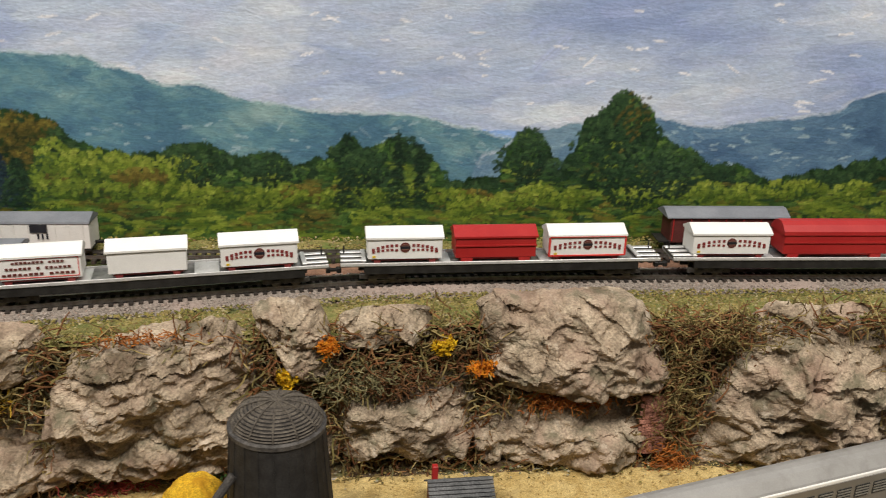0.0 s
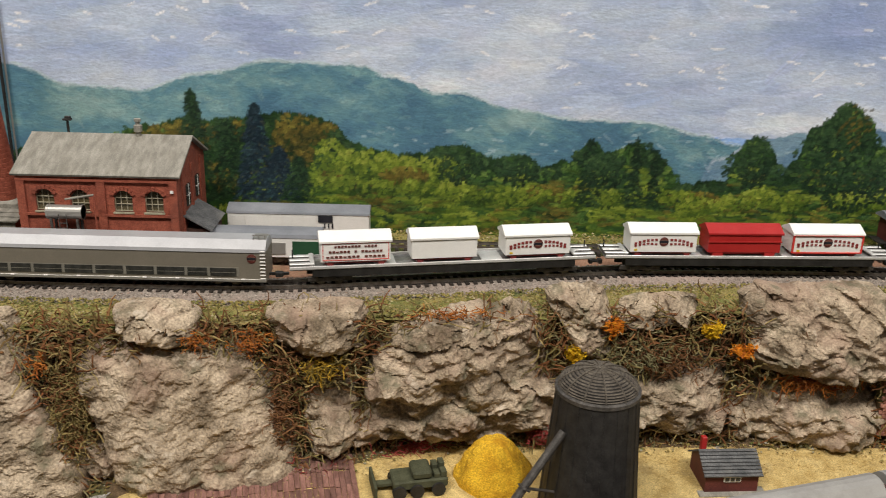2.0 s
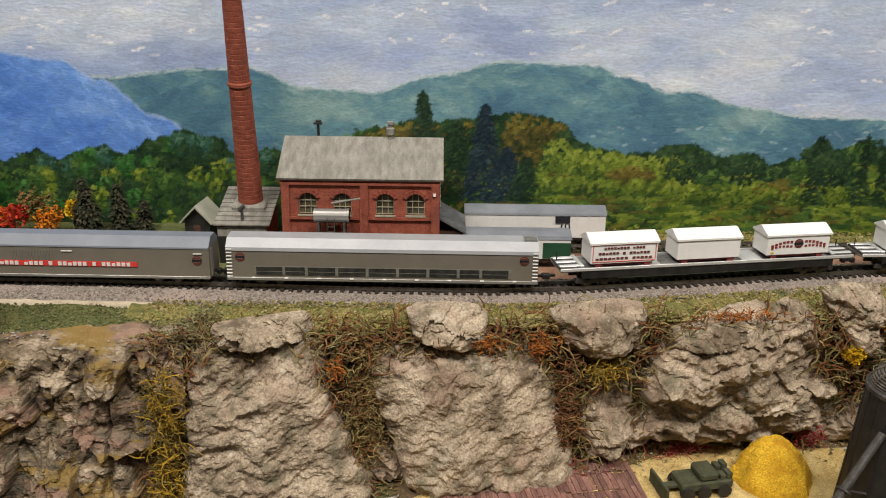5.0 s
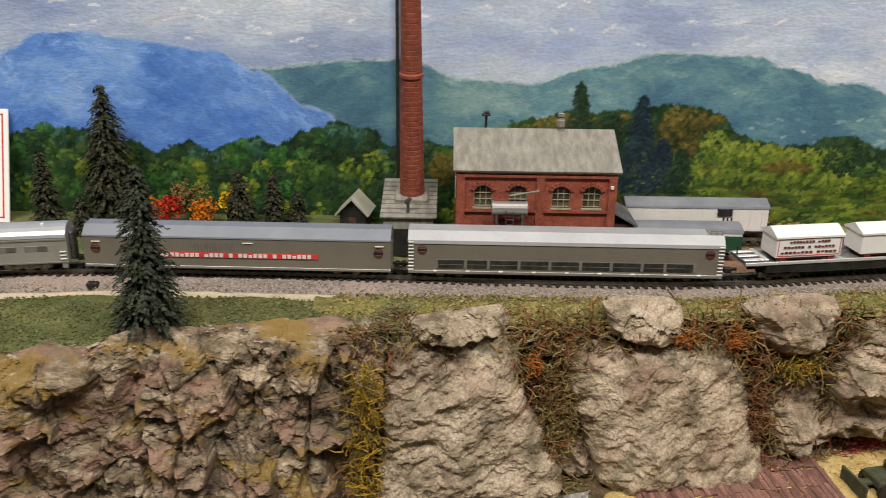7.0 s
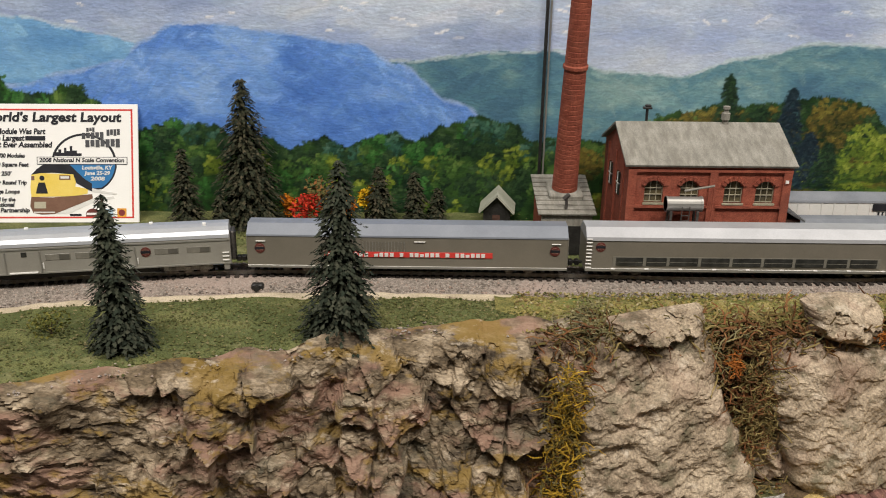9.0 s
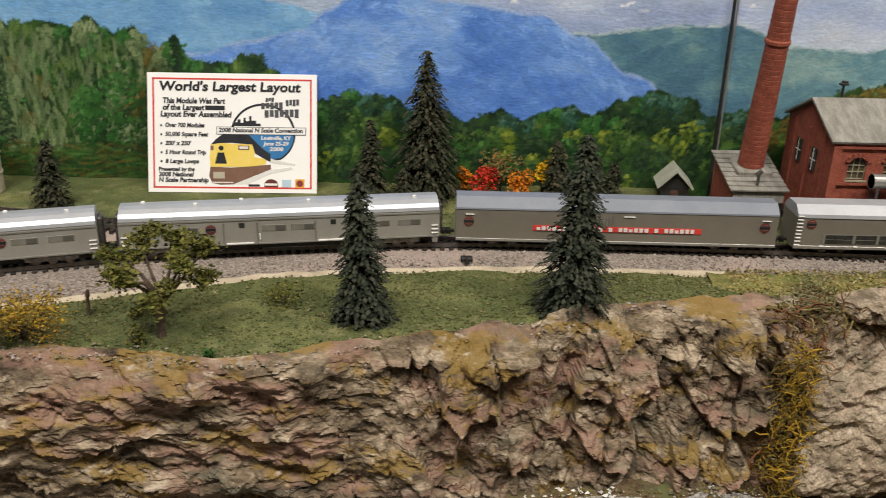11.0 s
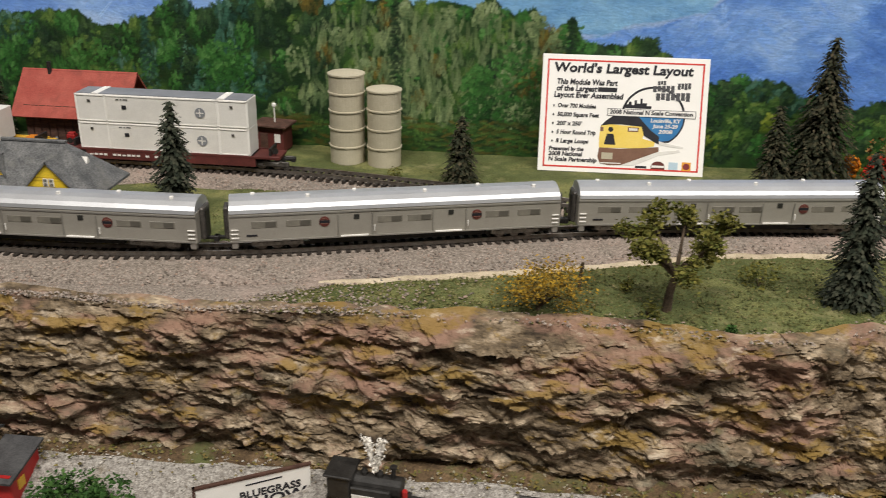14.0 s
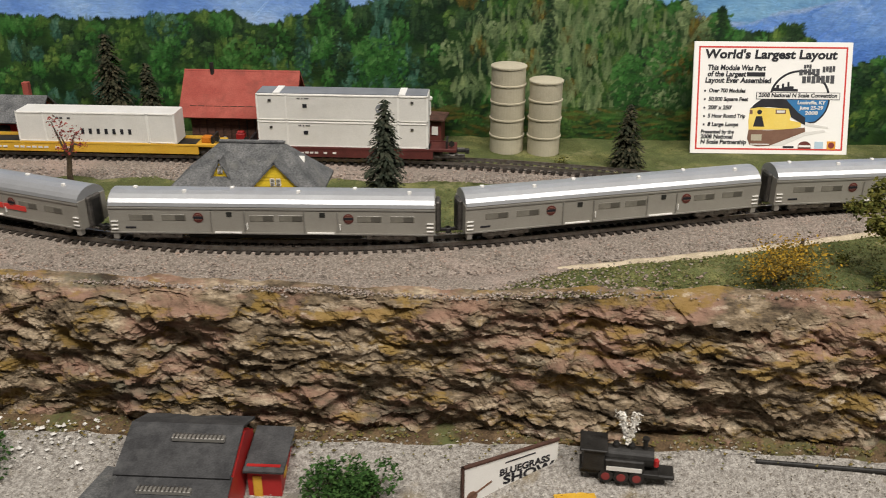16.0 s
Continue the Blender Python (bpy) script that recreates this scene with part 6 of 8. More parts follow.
    part("cowl_hood", box(-0.2228, -0.2195, 0.4948, 0.4972, 0.0812, 0.0825, 0.0004), M_BLACK, v2)
    lt = part("lean_to", box(-0.1515, -0.1375, 0.470, 0.500, 0.0, 0.0245), M_DARKWOOD, hs, "dark lean-to")
    part("lean_to_roof", slab((-0.1515, 0.468, 0.0335), (-0.1355, 0.468, 0.0245), (-0.1355, 0.502, 0.0245), (-0.1515, 0.502, 0.0335), 0.001), M_SHINGLE, lt)
    part("wall_lamp", box(-0.1545, -0.1530, y0 - 0.0022, y0, 0.049, 0.0505), M_WHITE, hs, "small white wall lamp")


engine_house()
tank = root("oil_tank", pose(-0.2095, 0.4500, 0.0), "small silver-grey fuel tank on a steel stand by the brick house", "tank")
part("cylinder", tube((-0.0095, 0, 0.0395), (0.0095, 0, 0.0395), 0.0038, seg=20), M_SILVER, tank, smooth=False)
for sx in (-0.0095, 0.0085):
    part("end_ring", tube((sx, 0, 0.0395), (sx + 0.001, 0, 0.0395), 0.0041, seg=20), M_SILVER, tank)
for sx in (-0.007, 0.007):
    for sy in (-0.003, 0.003):
        part("leg", box(sx - 0.0006, sx + 0.0006, sy - 0.0006, sy + 0.0006, 0.0, 0.0365), M_TRUCK, tank)
for z in (0.022, 0.029):
    part("brace", box(-0.0076, 0.0076, -0.0036, -0.0030, z, z + 0.0007), M_TRUCK, tank)
for k in range(9):
    part("ladder_rung", box(-0.002, 0.002, -0.0052, -0.0048, 0.012 + k * 0.0028, 0.0124 + k * 0.0028), M_TRUCK, tank)
for s in (-0.002, 0.002):
    part("ladder_rail", box(s - 0.0002, s + 0.0002, -0.0052, -0.0048, 0.008, 0.0395), M_TRUCK, tank)
part("pipe", tube((0.000, 0.001, 0.0462), (0.0155, 0.001, 0.0490), 0.0006, seg=8), M_ROOFGREY, tank, "pale filler pipe")
part("pipe_post", tube((0.0155, 0.001, 0.0), (0.0155, 0.001, 0.0492), 0.0005, seg=8), M_BRICK, tank)

base = root("boiler_annex", pose(0, 0, 0), "low brick annex with weathered boarded roof under the chimney", "building")
part("wall", box(-0.2790, -0.2515, 0.4790, 0.5180, 0.0, 0.0235), M_BRICK, base)
# flat black panel on the closed brick wall, no opening
part("front_face", box(-0.2795, -0.2510, 0.4782, 0.4790, 0.0, 0.0170), M_BLACK, base, "black panel on the lower front")
part("front_lintel", box(-0.2795, -0.2510, 0.4782, 0.4790, 0.0170, 0.0235), M_ROOFGREY, base)
part("side_gable", extrude([(0.4790, 0.0235), (0.5180, 0.0235), (0.5180, 0.0335)], -0.2790, -0.2515), M_BRICK, base)
for k in range(9):
    a, b = 0.4765 + k * 0.0049, 0.4765 + (k + 1) * 0.0049
    za, zb = 0.0235 + (a - 0.4765) * 0.25, 0.0235 + (b - 0.4765) * 0.25
    part("roof_board", slab((-0.2815, a, za + 0.0012), (-0.2490, a, za + 0.0012), (-0.2490, b, zb + 0.0006), (-0.2815, b, zb + 0.0006), 0.0008), M_ROOFGREY, base)
part("vent_pipe", tube((-0.2655, 0.482, 0.026), (-0.2655, 0.482, 0.0325), 0.0009, seg=8), M_TRUCK, base)
part("vent_cap", tube((-0.2672, 0.482, 0.0315), (-0.2640, 0.482, 0.0345), 0.0013, seg=8), M_TRUCK, base)

stack = root("chimney_stack", pose(-0.2640, 0.5015, 0.029, 8.5, 0, 0), "tall tapering red brick model chimney stack", "chimney")
part("plinth", box(-0.0098, 0.0098, -0.0098, 0.0098, 0.0, 0.0035, 0.0008), M_ROOFGREY, stack)
rad = lambda z: 0.0074 - 0.0034 * z / 0.19
for k in range(64):
    z = 0.0034 + k * 0.0029
    part("brick_course", lathe([(rad(z) - 0.0002, z), (rad(z), z + 0.0003), (rad(z), z + 0.0026), (rad(z) - 0.0002, z + 0.0029)], 20), M_BRICK, stack)
part("band", lathe([(rad(0.075) + 0.0002, 0.0742), (rad(0.075) + 0.0008, 0.0748), (rad(0.075) + 0.0008, 0.0764), (rad(0.075) + 0.0002, 0.077)], 20), M_BRICK, stack, "projecting brick band")
part("cap", lathe([(0.0033, 0.192), (0.0042, 0.195), (0.0042, 0.200), (0.0030, 0.201)], 20), M_BRICK, stack)

pole = root("backdrop_pole", pose(-0.2745, 0.537, 0.0), "thin black and white rod standing against the backdrop", "pole")
part("rod", tube((0, 0, 0), (0, 0, 0.30), 0.0010, seg=8), M_BLACK, pole)
part("white_rod", tube((0.0024, 0.001, 0.0), (0.0024, 0.001, 0.30), 0.0006, seg=8), M_SILVER, pole)
hut = root("small_hut", pose(-0.3005, 0.524, 0.002), "small dark hut with pale green-grey gable roof", "hut")
part("wall", extrude([(-0.008, 0), (0.008, 0), (0.008, 0.0125), (-0.008, 0.0125)], -0.0085, 0.0085), M_BLACK, hut)
part("gable", extrude([(-0.008, 0.0125), (0.008, 0.0125), (0.0, 0.0205)], -0.0085, 0.0085), M_BLACK, hut)
hut.rotation_mode = "XYZ"
hut.rotation_euler = (0, 0, math.pi / 2 - 0.12)
M_PALEROOF = second(mat("pale_roof", (0.34, 0.34, 0.27), (0.45, 0.44, 0.36), 80, 0.85, grain=0.15), (0.34, 0.35, 0.27), 90, 0.5, 0.7)
for s in (-1, 1):
    part("roof", slab(*(((-0.011, s * 0.0108, 0.0110), (0.011, s * 0.0108, 0.0110), (0.011, 0, 0.0222), (-0.011, 0, 0.0222)) if s < 0 else ((-0.011, 0, 0.0222), (0.011, 0, 0.0222), (0.011, 0.0108, 0.0110), (-0.011, 0.0108, 0.0110))), 0.001), M_PALEROOF, hut)
part("door", box(-0.0088, -0.0085, -0.002, 0.0025, 0.0, 0.009), M_DARKWOOD, hut)

# silos, signal hut, shed, station
for i, (x, y, r, z0, z1) in enumerate(((-0.7325, 0.5125, 0.0107, 0.004, 0.0585), (-0.7090, 0.5095, 0.0102, 0.004, 0.0505))):
    s = root("silo", pose(x, y, z0), "tan ribbed cylindrical model silo, " + ("taller" if i == 0 else "shorter") + " of a pair", "silo", "pair of silos")
    H = z1 - z0
    n = 5 if i == 0 else 4
    for k in range(n):
        a, b = H * k / n, H * (k + 1) / n
        part("shell_ring", lathe([(r - 0.0001, a), (r, a + 0.0004), (r, b - 0.0006), (r - 0.0001, b)], 36), M_TAN, s, smooth=False)
        part("hoop", lathe([(r, b - 0.0006), (r + 0.0006, b - 0.0004), (r + 0.0006, b + 0.0004), (r, b + 0.0006)], 36), M_TAN, s)
    part("lid", lathe([(r + 0.0004, H), (r + 0.0003, H + 0.0006), (r * 0.6, H + 0.0016), (r * 0.1, H + 0.0022)], 36), M_TAN, s, smooth=False)
sh = root("signal_hut", pose(-0.7835, 0.527, 0.005, 0, 0, -8), "small dark red-brown signal hut with flat roof and lamp", "hut")
part("wall", box(-0.0095, 0.0095, -0.007, 0.007, 0, 0.0155, 0.0003), M_BOXRED, sh)
part("roof", box(-0.0120, 0.0120, -0.0095, 0.0095, 0.0155, 0.0172, 0.0004), M_DARKWOOD, sh)
part("window", box(0.0035, 0.0075, -0.0074, -0.007, 0.006, 0.0115), M_CREAM, sh)
part("door", box(-0.006, -0.001, -0.0074, -0.007, 0.0, 0.0115), M_DARKWOOD, sh)
part("lamp_post", tube((0.001, 0.0, 0.0172), (0.001, 0.0, 0.0270), 0.0005, seg=8), M_CREAM, sh)
part("lamp", lathe([(0.0006, 0.0270), (0.0014, 0.0276), (0.0014, 0.0290), (0.0006, 0.0296)], 10), M_WHITE, sh).location = (0.001, 0, 0)

fs = root("freight_shed", pose(0, 0, 0), "dark brown model freight shed with red roof", "building")
part("wall", box(-0.9320, -0.8700, 0.497, 0.530, 0.004, 0.0345), M_DARKWOOD, fs)
# black sheet stands for the unlit inside; the wall is not cut
part("dark_doorway_sheet", box(-0.905, -0.885, 0.4966, 0.4970, 0.005, 0.028), M_BLACK, fs)
for k in range(12):
    part("board", box(-0.9315 + k * 0.0051, -0.9272 + k * 0.0051, 0.4962, 0.4968, 0.005, 0.034), M_DARKWOOD, fs)
part("gable", extrude([(0.497, 0.0345), (0.530, 0.0345), (0.5135, 0.0520)], -0.932, -0.870), M_DARKWOOD, fs)
gable_roof(fs, -0.932, -0.870, 0.497, 0.530, 0.0345, 0.0530, 0.006, 0.0012, M_REDROOF)
part("stove_pipe", tube((-0.920, 0.512, 0.050), (-0.920, 0.512, 0.0575), 0.0013, seg=10), M_BLACK, fs)
rd = root("red_locker", pose(-0.8985, 0.489, 0.006), "small red upright locker by the freight shed", "locker")
part("body", box(-0.0028, 0.0028, -0.002, 0.002, 0, 0.0130, 0.0004), M_RED, rd)
part("top", box(-0.0022, 0.0022, -0.0016, 0.0016, 0.0130, 0.0142, 0.0004), M_RED, rd)
rh = root("red_house", pose(0, 0, 0), "small red model house with dark roof near the backdrop", "house")
part("wall", box(-1.085, -1.034, 0.498, 0.526, 0.004, 0.0235), M_RED, rh)
part("gable", extrude([(0.498, 0.0235), (0.526, 0.0235), (0.512, 0.0335)], -1.085, -1.034), M_RED, rh)
gable_roof(rh, -1.085, -1.034, 0.498, 0.526, 0.0238, 0.0345, 0.004, 0.001, M_SHINGLE)
part("chimney", box(-1.046, -1.042, 0.512, 0.516, 0.030, 0.0425, 0.0003), M_REDROOF, rh)
part("window", box(-1.058, -1.051, 0.4974, 0.498, 0.010, 0.018), M_DARKPANE, rh)

st = root("station", pose(0, 0, 0), "model station with dark shingled hip roof and yellow gables", "building")
part("wall", box(-0.9000, -0.8350, 0.381, 0.407, 0.0, 0.0230), M_YELLOW, st)
ex0, ex1, ey0, ey1, rz, ez = -0.9070, -0.8275, 0.3735, 0.4140, 0.0445, 0.0225
ra, rb, ry = -0.8810, -0.8490, 0.3930
bm = bmesh.new()
e = [bm.verts.new(v) for v in ((ex0, ey0, ez), (ex1, ey0, ez), (ex1, ey1, ez), (ex0, ey1, ez), (ra, ry, rz), (rb, ry, rz), (ex0, ey0, ez - 0.0012), (ex1, ey0, ez - 0.0012), (ex1, ey1, ez - 0.0012), (ex0, ey1, ez - 0.0012))]
for f in ((0, 1, 5, 4), (1, 2, 5), (2, 3, 4, 5), (3, 0, 4), (6, 7, 1, 0), (7, 8, 2, 1), (8, 9, 3, 2), (9, 6, 0, 3), (9, 8, 7, 6)):
    bm.faces.new([e[i] for i in f])
part("roof", bm, M_SHINGLE, st, "dark grey shingled hip roof")
part("ridge_cap", box(ra - 0.001, rb + 0.001, ry - 0.0012, ry + 0.0012, rz - 0.0006, rz + 0.0006, 0.0002), M_SHINGLE, st)
M_YSIDING = second(mat("yellow_siding", (0.70, 0.47, 0.02), (0.80, 0.58, 0.04), 60, 0.6, grain=0.1), (0.50, 0.33, 0.02), 300, 0.5, 0.6, stretch=(0.05, 0.05, 2))


def dormer(cx, half, y0, y1, zb, za, win):
    d = part("dormer", extrude([(y0, zb), (y0 + 0.0004, zb), (y0 + 0.0004, zb + 0.0002), (y0, zb + 0.0002)], cx - half, cx + half), M_YSIDING, st, "yellow dormer")
    bm = bmesh.new()
    a = [bm.verts.new(v) for v in ((cx - half, y0, zb), (cx + half, y0, zb), (cx, y0, za), (cx - half, y1, zb), (cx + half, y1, zb), (cx, y1, za))]
    for f in ((0, 1, 2), (5, 4, 3), (0, 3, 4, 1)):
        bm.faces.new([a[i] for i in f])
    part("gable_face", bm, M_YSIDING, d, "yellow clapboard gable")
    for s in (-1, 1):
        p = (cx + s * (half + 0.002), zb - 0.0018)
        quad = ((p[0], y0 - 0.0012, p[1]), (p[0], y1, p[1]), (cx, y1, za + 0.0008), (cx, y0 - 0.0012, za + 0.0008))
        part("dormer_roof", slab(*(quad[::-1] if s < 0 else quad), 0.0008), M_SHINGLE, d)
    for k in range(win):
        u = (k - (win - 1) / 2) * 0.0030
        w = part("window", box(cx + u - 0.0012, cx + u + 0.0012, y0 - 0.0004, y0, zb + 0.0025, zb + 0.0065), M_CREAM, d)
        for q in (0.0028, 0.0048):
            part("pane", box(cx + u - 0.0008, cx + u + 0.0008, y0 - 0.0006, y0 - 0.0003, zb + q, zb + q + 0.0014), M_PANE, w)


dormer(-0.8500, 0.0140, 0.3755, 0.390, 0.0245, 0.0390, 2)
dormer(-0.8790, 0.0042, 0.3800, 0.392, 0.0290, 0.0385, 1)
part("side_dormer", extrude([(0.389, 0.028), (0.399, 0.028), (0.394, 0.037)], -0.8445, -0.8385), M_CREAM, st, "cream side dormer")
autos = root("parked_car", pose(-0.925, 0.385, 0.0, 0, 0, 8), "dark teal model car parked beside the station", "car")
part("body", box(-0.015, 0.015, -0.006, 0.006, 0.002, 0.0085, 0.0015), mat("teal_paint", (0.02, 0.06, 0.065), (0.03, 0.08, 0.085), 60, 0.3, grain=0.05), autos)
part("cabin", box(-0.008, 0.006, -0.0052, 0.0052, 0.0085, 0.0125, 0.0014), M_BLACK, autos)
for sx in (-0.009, 0.009):
    for sy in (-0.006, 0.006):
        part("wheel", tube((sx, sy - 0.0008, 0.0022), (sx, sy + 0.0008, 0.0022), 0.0022, seg=12), M_BLACK, autos)
fig = root("figurine", pose(-0.9085, 0.4885, 0.006), "tiny grey toy figurine by the shed", "figurine")
part("figurine_shape", lathe([(0.0012, 0), (0.0014, 0.004), (0.0017, 0.0078), (0.0007, 0.0086), (0.0011, 0.0098), (0.0006, 0.0108)], 10), M_GREYROOFCAR, fig)

# ---- the large sign board ----
bl, br_, tl = Vector((-0.6150, 0.5130, 0.0042)), Vector((-0.5155, 0.5160, 0.0042)), Vector((-0.6165, 0.5345, 0.0712))
ux = (br_ - bl).normalized()
uz = ux.cross((tl - bl)).normalized()
uy = uz.cross(ux)
SW, SH = (br_ - bl).length, (tl - bl).length
board = root("sign_board", Matrix.Translation(bl) @ Matrix((ux, uy, uz)).transposed().to_4x4(), "white printed sign board with red border leaning on the backdrop", "sign")
part("panel", box(0, SW, 0, SH, -0.0012, 0, 0.0002), mat("sign_white", (0.90, 0.88, 0.84), (0.93, 0.91, 0.87), 60, 0.4, grain=0.02), board)
PS, PH = SW / 294, SH / 215
o = 0.0001
for a, b, c, d in ((9, 285, 203, 206), (9, 285, 8, 11), (9, 12, 8, 206), (282, 285, 8, 206)):
    part("border", box(a * PS, b * PS, c * PH, d * PH, 0, o), M_SIGNRED, board, "thin red border line")


def say(text, px, py, h, width=None, m=None):
    ob = lettering(text, h * PH, m or M_INK, board, Matrix.Identity(4))
    w = max(v.co.x for v in ob.data.vertices) - min(v.co.x for v in ob.data.vertices)
    sx = width * PS / w if width else 1
    for v in ob.data.vertices:
        v.co.x, v.co.y, v.co.z = v.co.x * sx + px * PS + 0.12 * v.co.y, v.co.y + py * PH, v.co.z + 2 * o
    return ob


say("World's Largest Layout", 20, 179, 23, 246)
say("This Module Was Part", 26, 158, 14, 108)
say("of the Largest", 26, 146, 14, 72)
part("withheld_word", box(100 * PS, 134 * PS, 149 * PH, 157 * PH, 0, 2 * o), M_INK, board)
say("Layout Ever Assembled", 22, 134, 14, 122)
for i, t in enumerate(("Over 700 Modules", "50,000 Square Feet", "200' x 250'", "5 Hour Round Trip", "8 Large Loops")):
    say(t, 30, 116 - i * 16.2, 10.5, (68, 74, 44, 70, 58)[i])
    part("bullet", box(22 * PS, 25 * PS, (119 - i * 16.2) * PH, (122.5 - i * 16.2) * PH, 0, 2 * o), M_INK, board)
say("Presented by the", 18, 37, 10, 62)
say("2008 National", 18, 27, 11, 60)
say("N Scale Partnership", 18, 17, 11, 86)
M_PRINTBLUE = mat("print_blue", (0.03, 0.16, 0.38), (0.04, 0.20, 0.44), 60, 0.5, grain=0.05)
M_PRINTYELLOW = mat("print_yellow", (0.80, 0.58, 0.10), (0.84, 0.64, 0.16), 60, 0.5, grain=0.05)
M_PRINTBROWN = mat("print_brown", (0.16, 0.08, 0.05), (0.22, 0.12, 0.08), 60, 0.5, grain=0.1)


def flatpoly(name, pts, lift, material, label=""):
    bm = bmesh.new()
    f = bm.faces.new([bm.verts.new((x * PS, y * PH, 0)) for x, y in pts])
    g = bmesh.ops.extrude_face_region(bm, geom=[f])["geom"]
    for v in g:
        if isinstance(v, bmesh.types.BMVert):
            v.co.z = lift
    bmesh.ops.recalc_face_normals(bm, faces=bm.faces[:])
    return part(name, bm, material, board, label)


arc = lambda cx, cy, r, a0, a1, n, ky=1.0: [(cx + r * math.cos(math.radians(a0 + (a1 - a0) * i / n)), cy + ky * r * math.sin(math.radians(a0 + (a1 - a0) * i / n))) for i in range(n + 1)]
flatpoly("arch", arc(200, 107, 56.5, 6, 174, 28, 0.97) + arc(200, 107, 52.5, 174, 6, 28, 0.97), o, M_INK, "black arch emblem")
flatpoly("skyline", [(150, 121), (150, 128), (156, 128), (156, 133), (161, 133), (161, 127), (166, 127), (166, 136), (170, 136), (170, 130), (176, 130), (176, 139), (180, 139), (180, 131), (188, 131), (188, 126), (196, 126), (196, 121)], o, M_INK, "black skyline silhouette")
M_LOGOGREY = mat("logotype_grey", (0.06, 0.06, 0.065), (0.09, 0.09, 0.095), 60, 0.5, grain=0.05)
M_PRINTPALE = mat("print_pale_blue", (0.42, 0.56, 0.66), (0.50, 0.63, 0.72), 60, 0.5, grain=0.05)
M_PRINTORANGE = mat("print_orange", (0.70, 0.30, 0.03), (0.76, 0.36, 0.05), 60, 0.5, grain=0.05)
for a, b, c, d, n in ((205, 220, 165, 172, 3), (197, 236, 152, 163, 5), (240, 264, 158, 169, 4), (203, 264, 137, 150, 7)):
    w = (b - a) / n
    for k in range(n):
        part("logotype_bar", box((a + k * w) * PS, (a + k * w + 0.8 * w) * PS, (c + (k % 2) * 1.5) * PH, (d + 0.4 * k) * PH, 0, 2 * o), M_LOGOGREY, board)
flatpoly("disc_rim", [(172, 108), (196, 80), (214, 60)] + arc(200, 107, 56.5, -58, 2, 20, 0.97), 0.8 * o, M_INK)
flatpoly("blue_disc", [(172, 108), (196, 80), (214, 62)] + arc(200, 107, 53.5, -56, 2, 20, 0.97), 1.1 * o, M_PRINTBLUE, "blue round field")
part("band_rim", box(119 * PS, 275 * PS, 105.5 * PH, 119.5 * PH, 0, 2.4 * o), M_INK, board)
part("band_field", box(120 * PS, 274 * PS, 106.5 * PH, 118.5 * PH, 0, 2.8 * o), M_WHITE, board)
say("2008 National N Scale Convention", 123, 108, 10.5, 146).location = (0, 0, 1.2 * o)
for t, x, y, w in (("Louisville, KY", 196, 95, 52), ("June 25-29", 201, 85, 44), ("2008", 211, 75, 24)):
    say(t, x, y, 9.5, w, M_CREAM).location = (0, 0, 0.4 * o)
flatpoly("engine_nose", [(108, 47), (107, 66), (109, 87), (124, 90), (181, 88), (186, 76), (184, 66), (206, 61), (205, 53), (183, 48)], 1.6 * o, M_PRINTYELLOW, "yellow streamlined locomotive picture")
flatpoly("engine_roof", [(109, 87), (118, 97), (130, 106), (142, 110), (174, 107), (187, 93), (200, 80), (213, 71), (213, 57), (206, 60), (186, 72), (181, 88), (145, 91), (124, 90)], 2.2 * o, M_INK, "dark locomotive roof")
flatpoly("engine_skirt", [(108, 47), (106, 30), (111, 18), (126, 15), (148, 16), (176, 28), (214, 44), (213, 52), (183, 49), (145, 46)], 2.2 * o, M_PRINTBROWN, "brown locomotive skirt")
flatpoly("far_cars", [(213, 56), (213, 63), (232, 58), (256, 54), (256, 51), (232, 53)], 1.9 * o, M_CREAM)
flatpoly("track_print", [(150, 16), (214, 43), (250, 48), (252, 44), (214, 36), (172, 16)], 1.4 * o, M_CREAM)
flatpoly("nose_crest", [(116, 53), (121, 73), (132, 73), (137, 53)], 2.6 * o, M_INK)
flatpoly("headlamp", arc(127, 81, 4.5, 0, 360, 14)[:-1], 2.6 * o, M_INK)
part("windscreen", box(157 * PS, 176 * PS, 78 * PH, 86 * PH, 0, 2.6 * o), M_PRINTBROWN, board)
part("windscreen", box(108.5 * PS, 114 * PS, 77 * PH, 85 * PH, 0, 2.6 * o), M_PRINTBROWN, board)
part("windscreen_glass", box(159 * PS, 174 * PS, 80 * PH, 84.5 * PH, 0, 3.0 * o), M_CREAM, board)
part("number_box", box(113 * PS, 133 * PS, 26 * PH, 38 * PH, 0, 2.6 * o), M_TAN, board)
part("pilot_step", box(112 * PS, 148 * PS, 18 * PH, 20 * PH, 0, 2.6 * o), M_CREAM, board)
part("sponsor_mark", box(174 * PS, 194 * PS, 12 * PH, 16 * PH, 0, 1.5 * o), M_INK, board)
flatpoly("sponsor_mark", arc(214, 16, 12, 0, 180, 12, 0.8) + [(202, 11), (226, 11)], 1.5 * o, M_EMBLEM)
part("sponsor_band", box(203 * PS, 225 * PS, 14 * PH, 18 * PH, 0, 2 * o), M_WHITE, board)
part("sponsor_mark", box(233 * PS, 249 * PS, 11 * PH, 25 * PH, 0, 1.5 * o), M_PRINTPALE, board)
part("sponsor_mark", box(256 * PS, 272 * PS, 10 * PH, 26 * PH, 0, 1.5 * o), M_PRINTORANGE, board)
flatpoly("sponsor_dot", arc(264, 18, 6, 0, 360, 12)[:-1], 2 * o, M_MAROON)


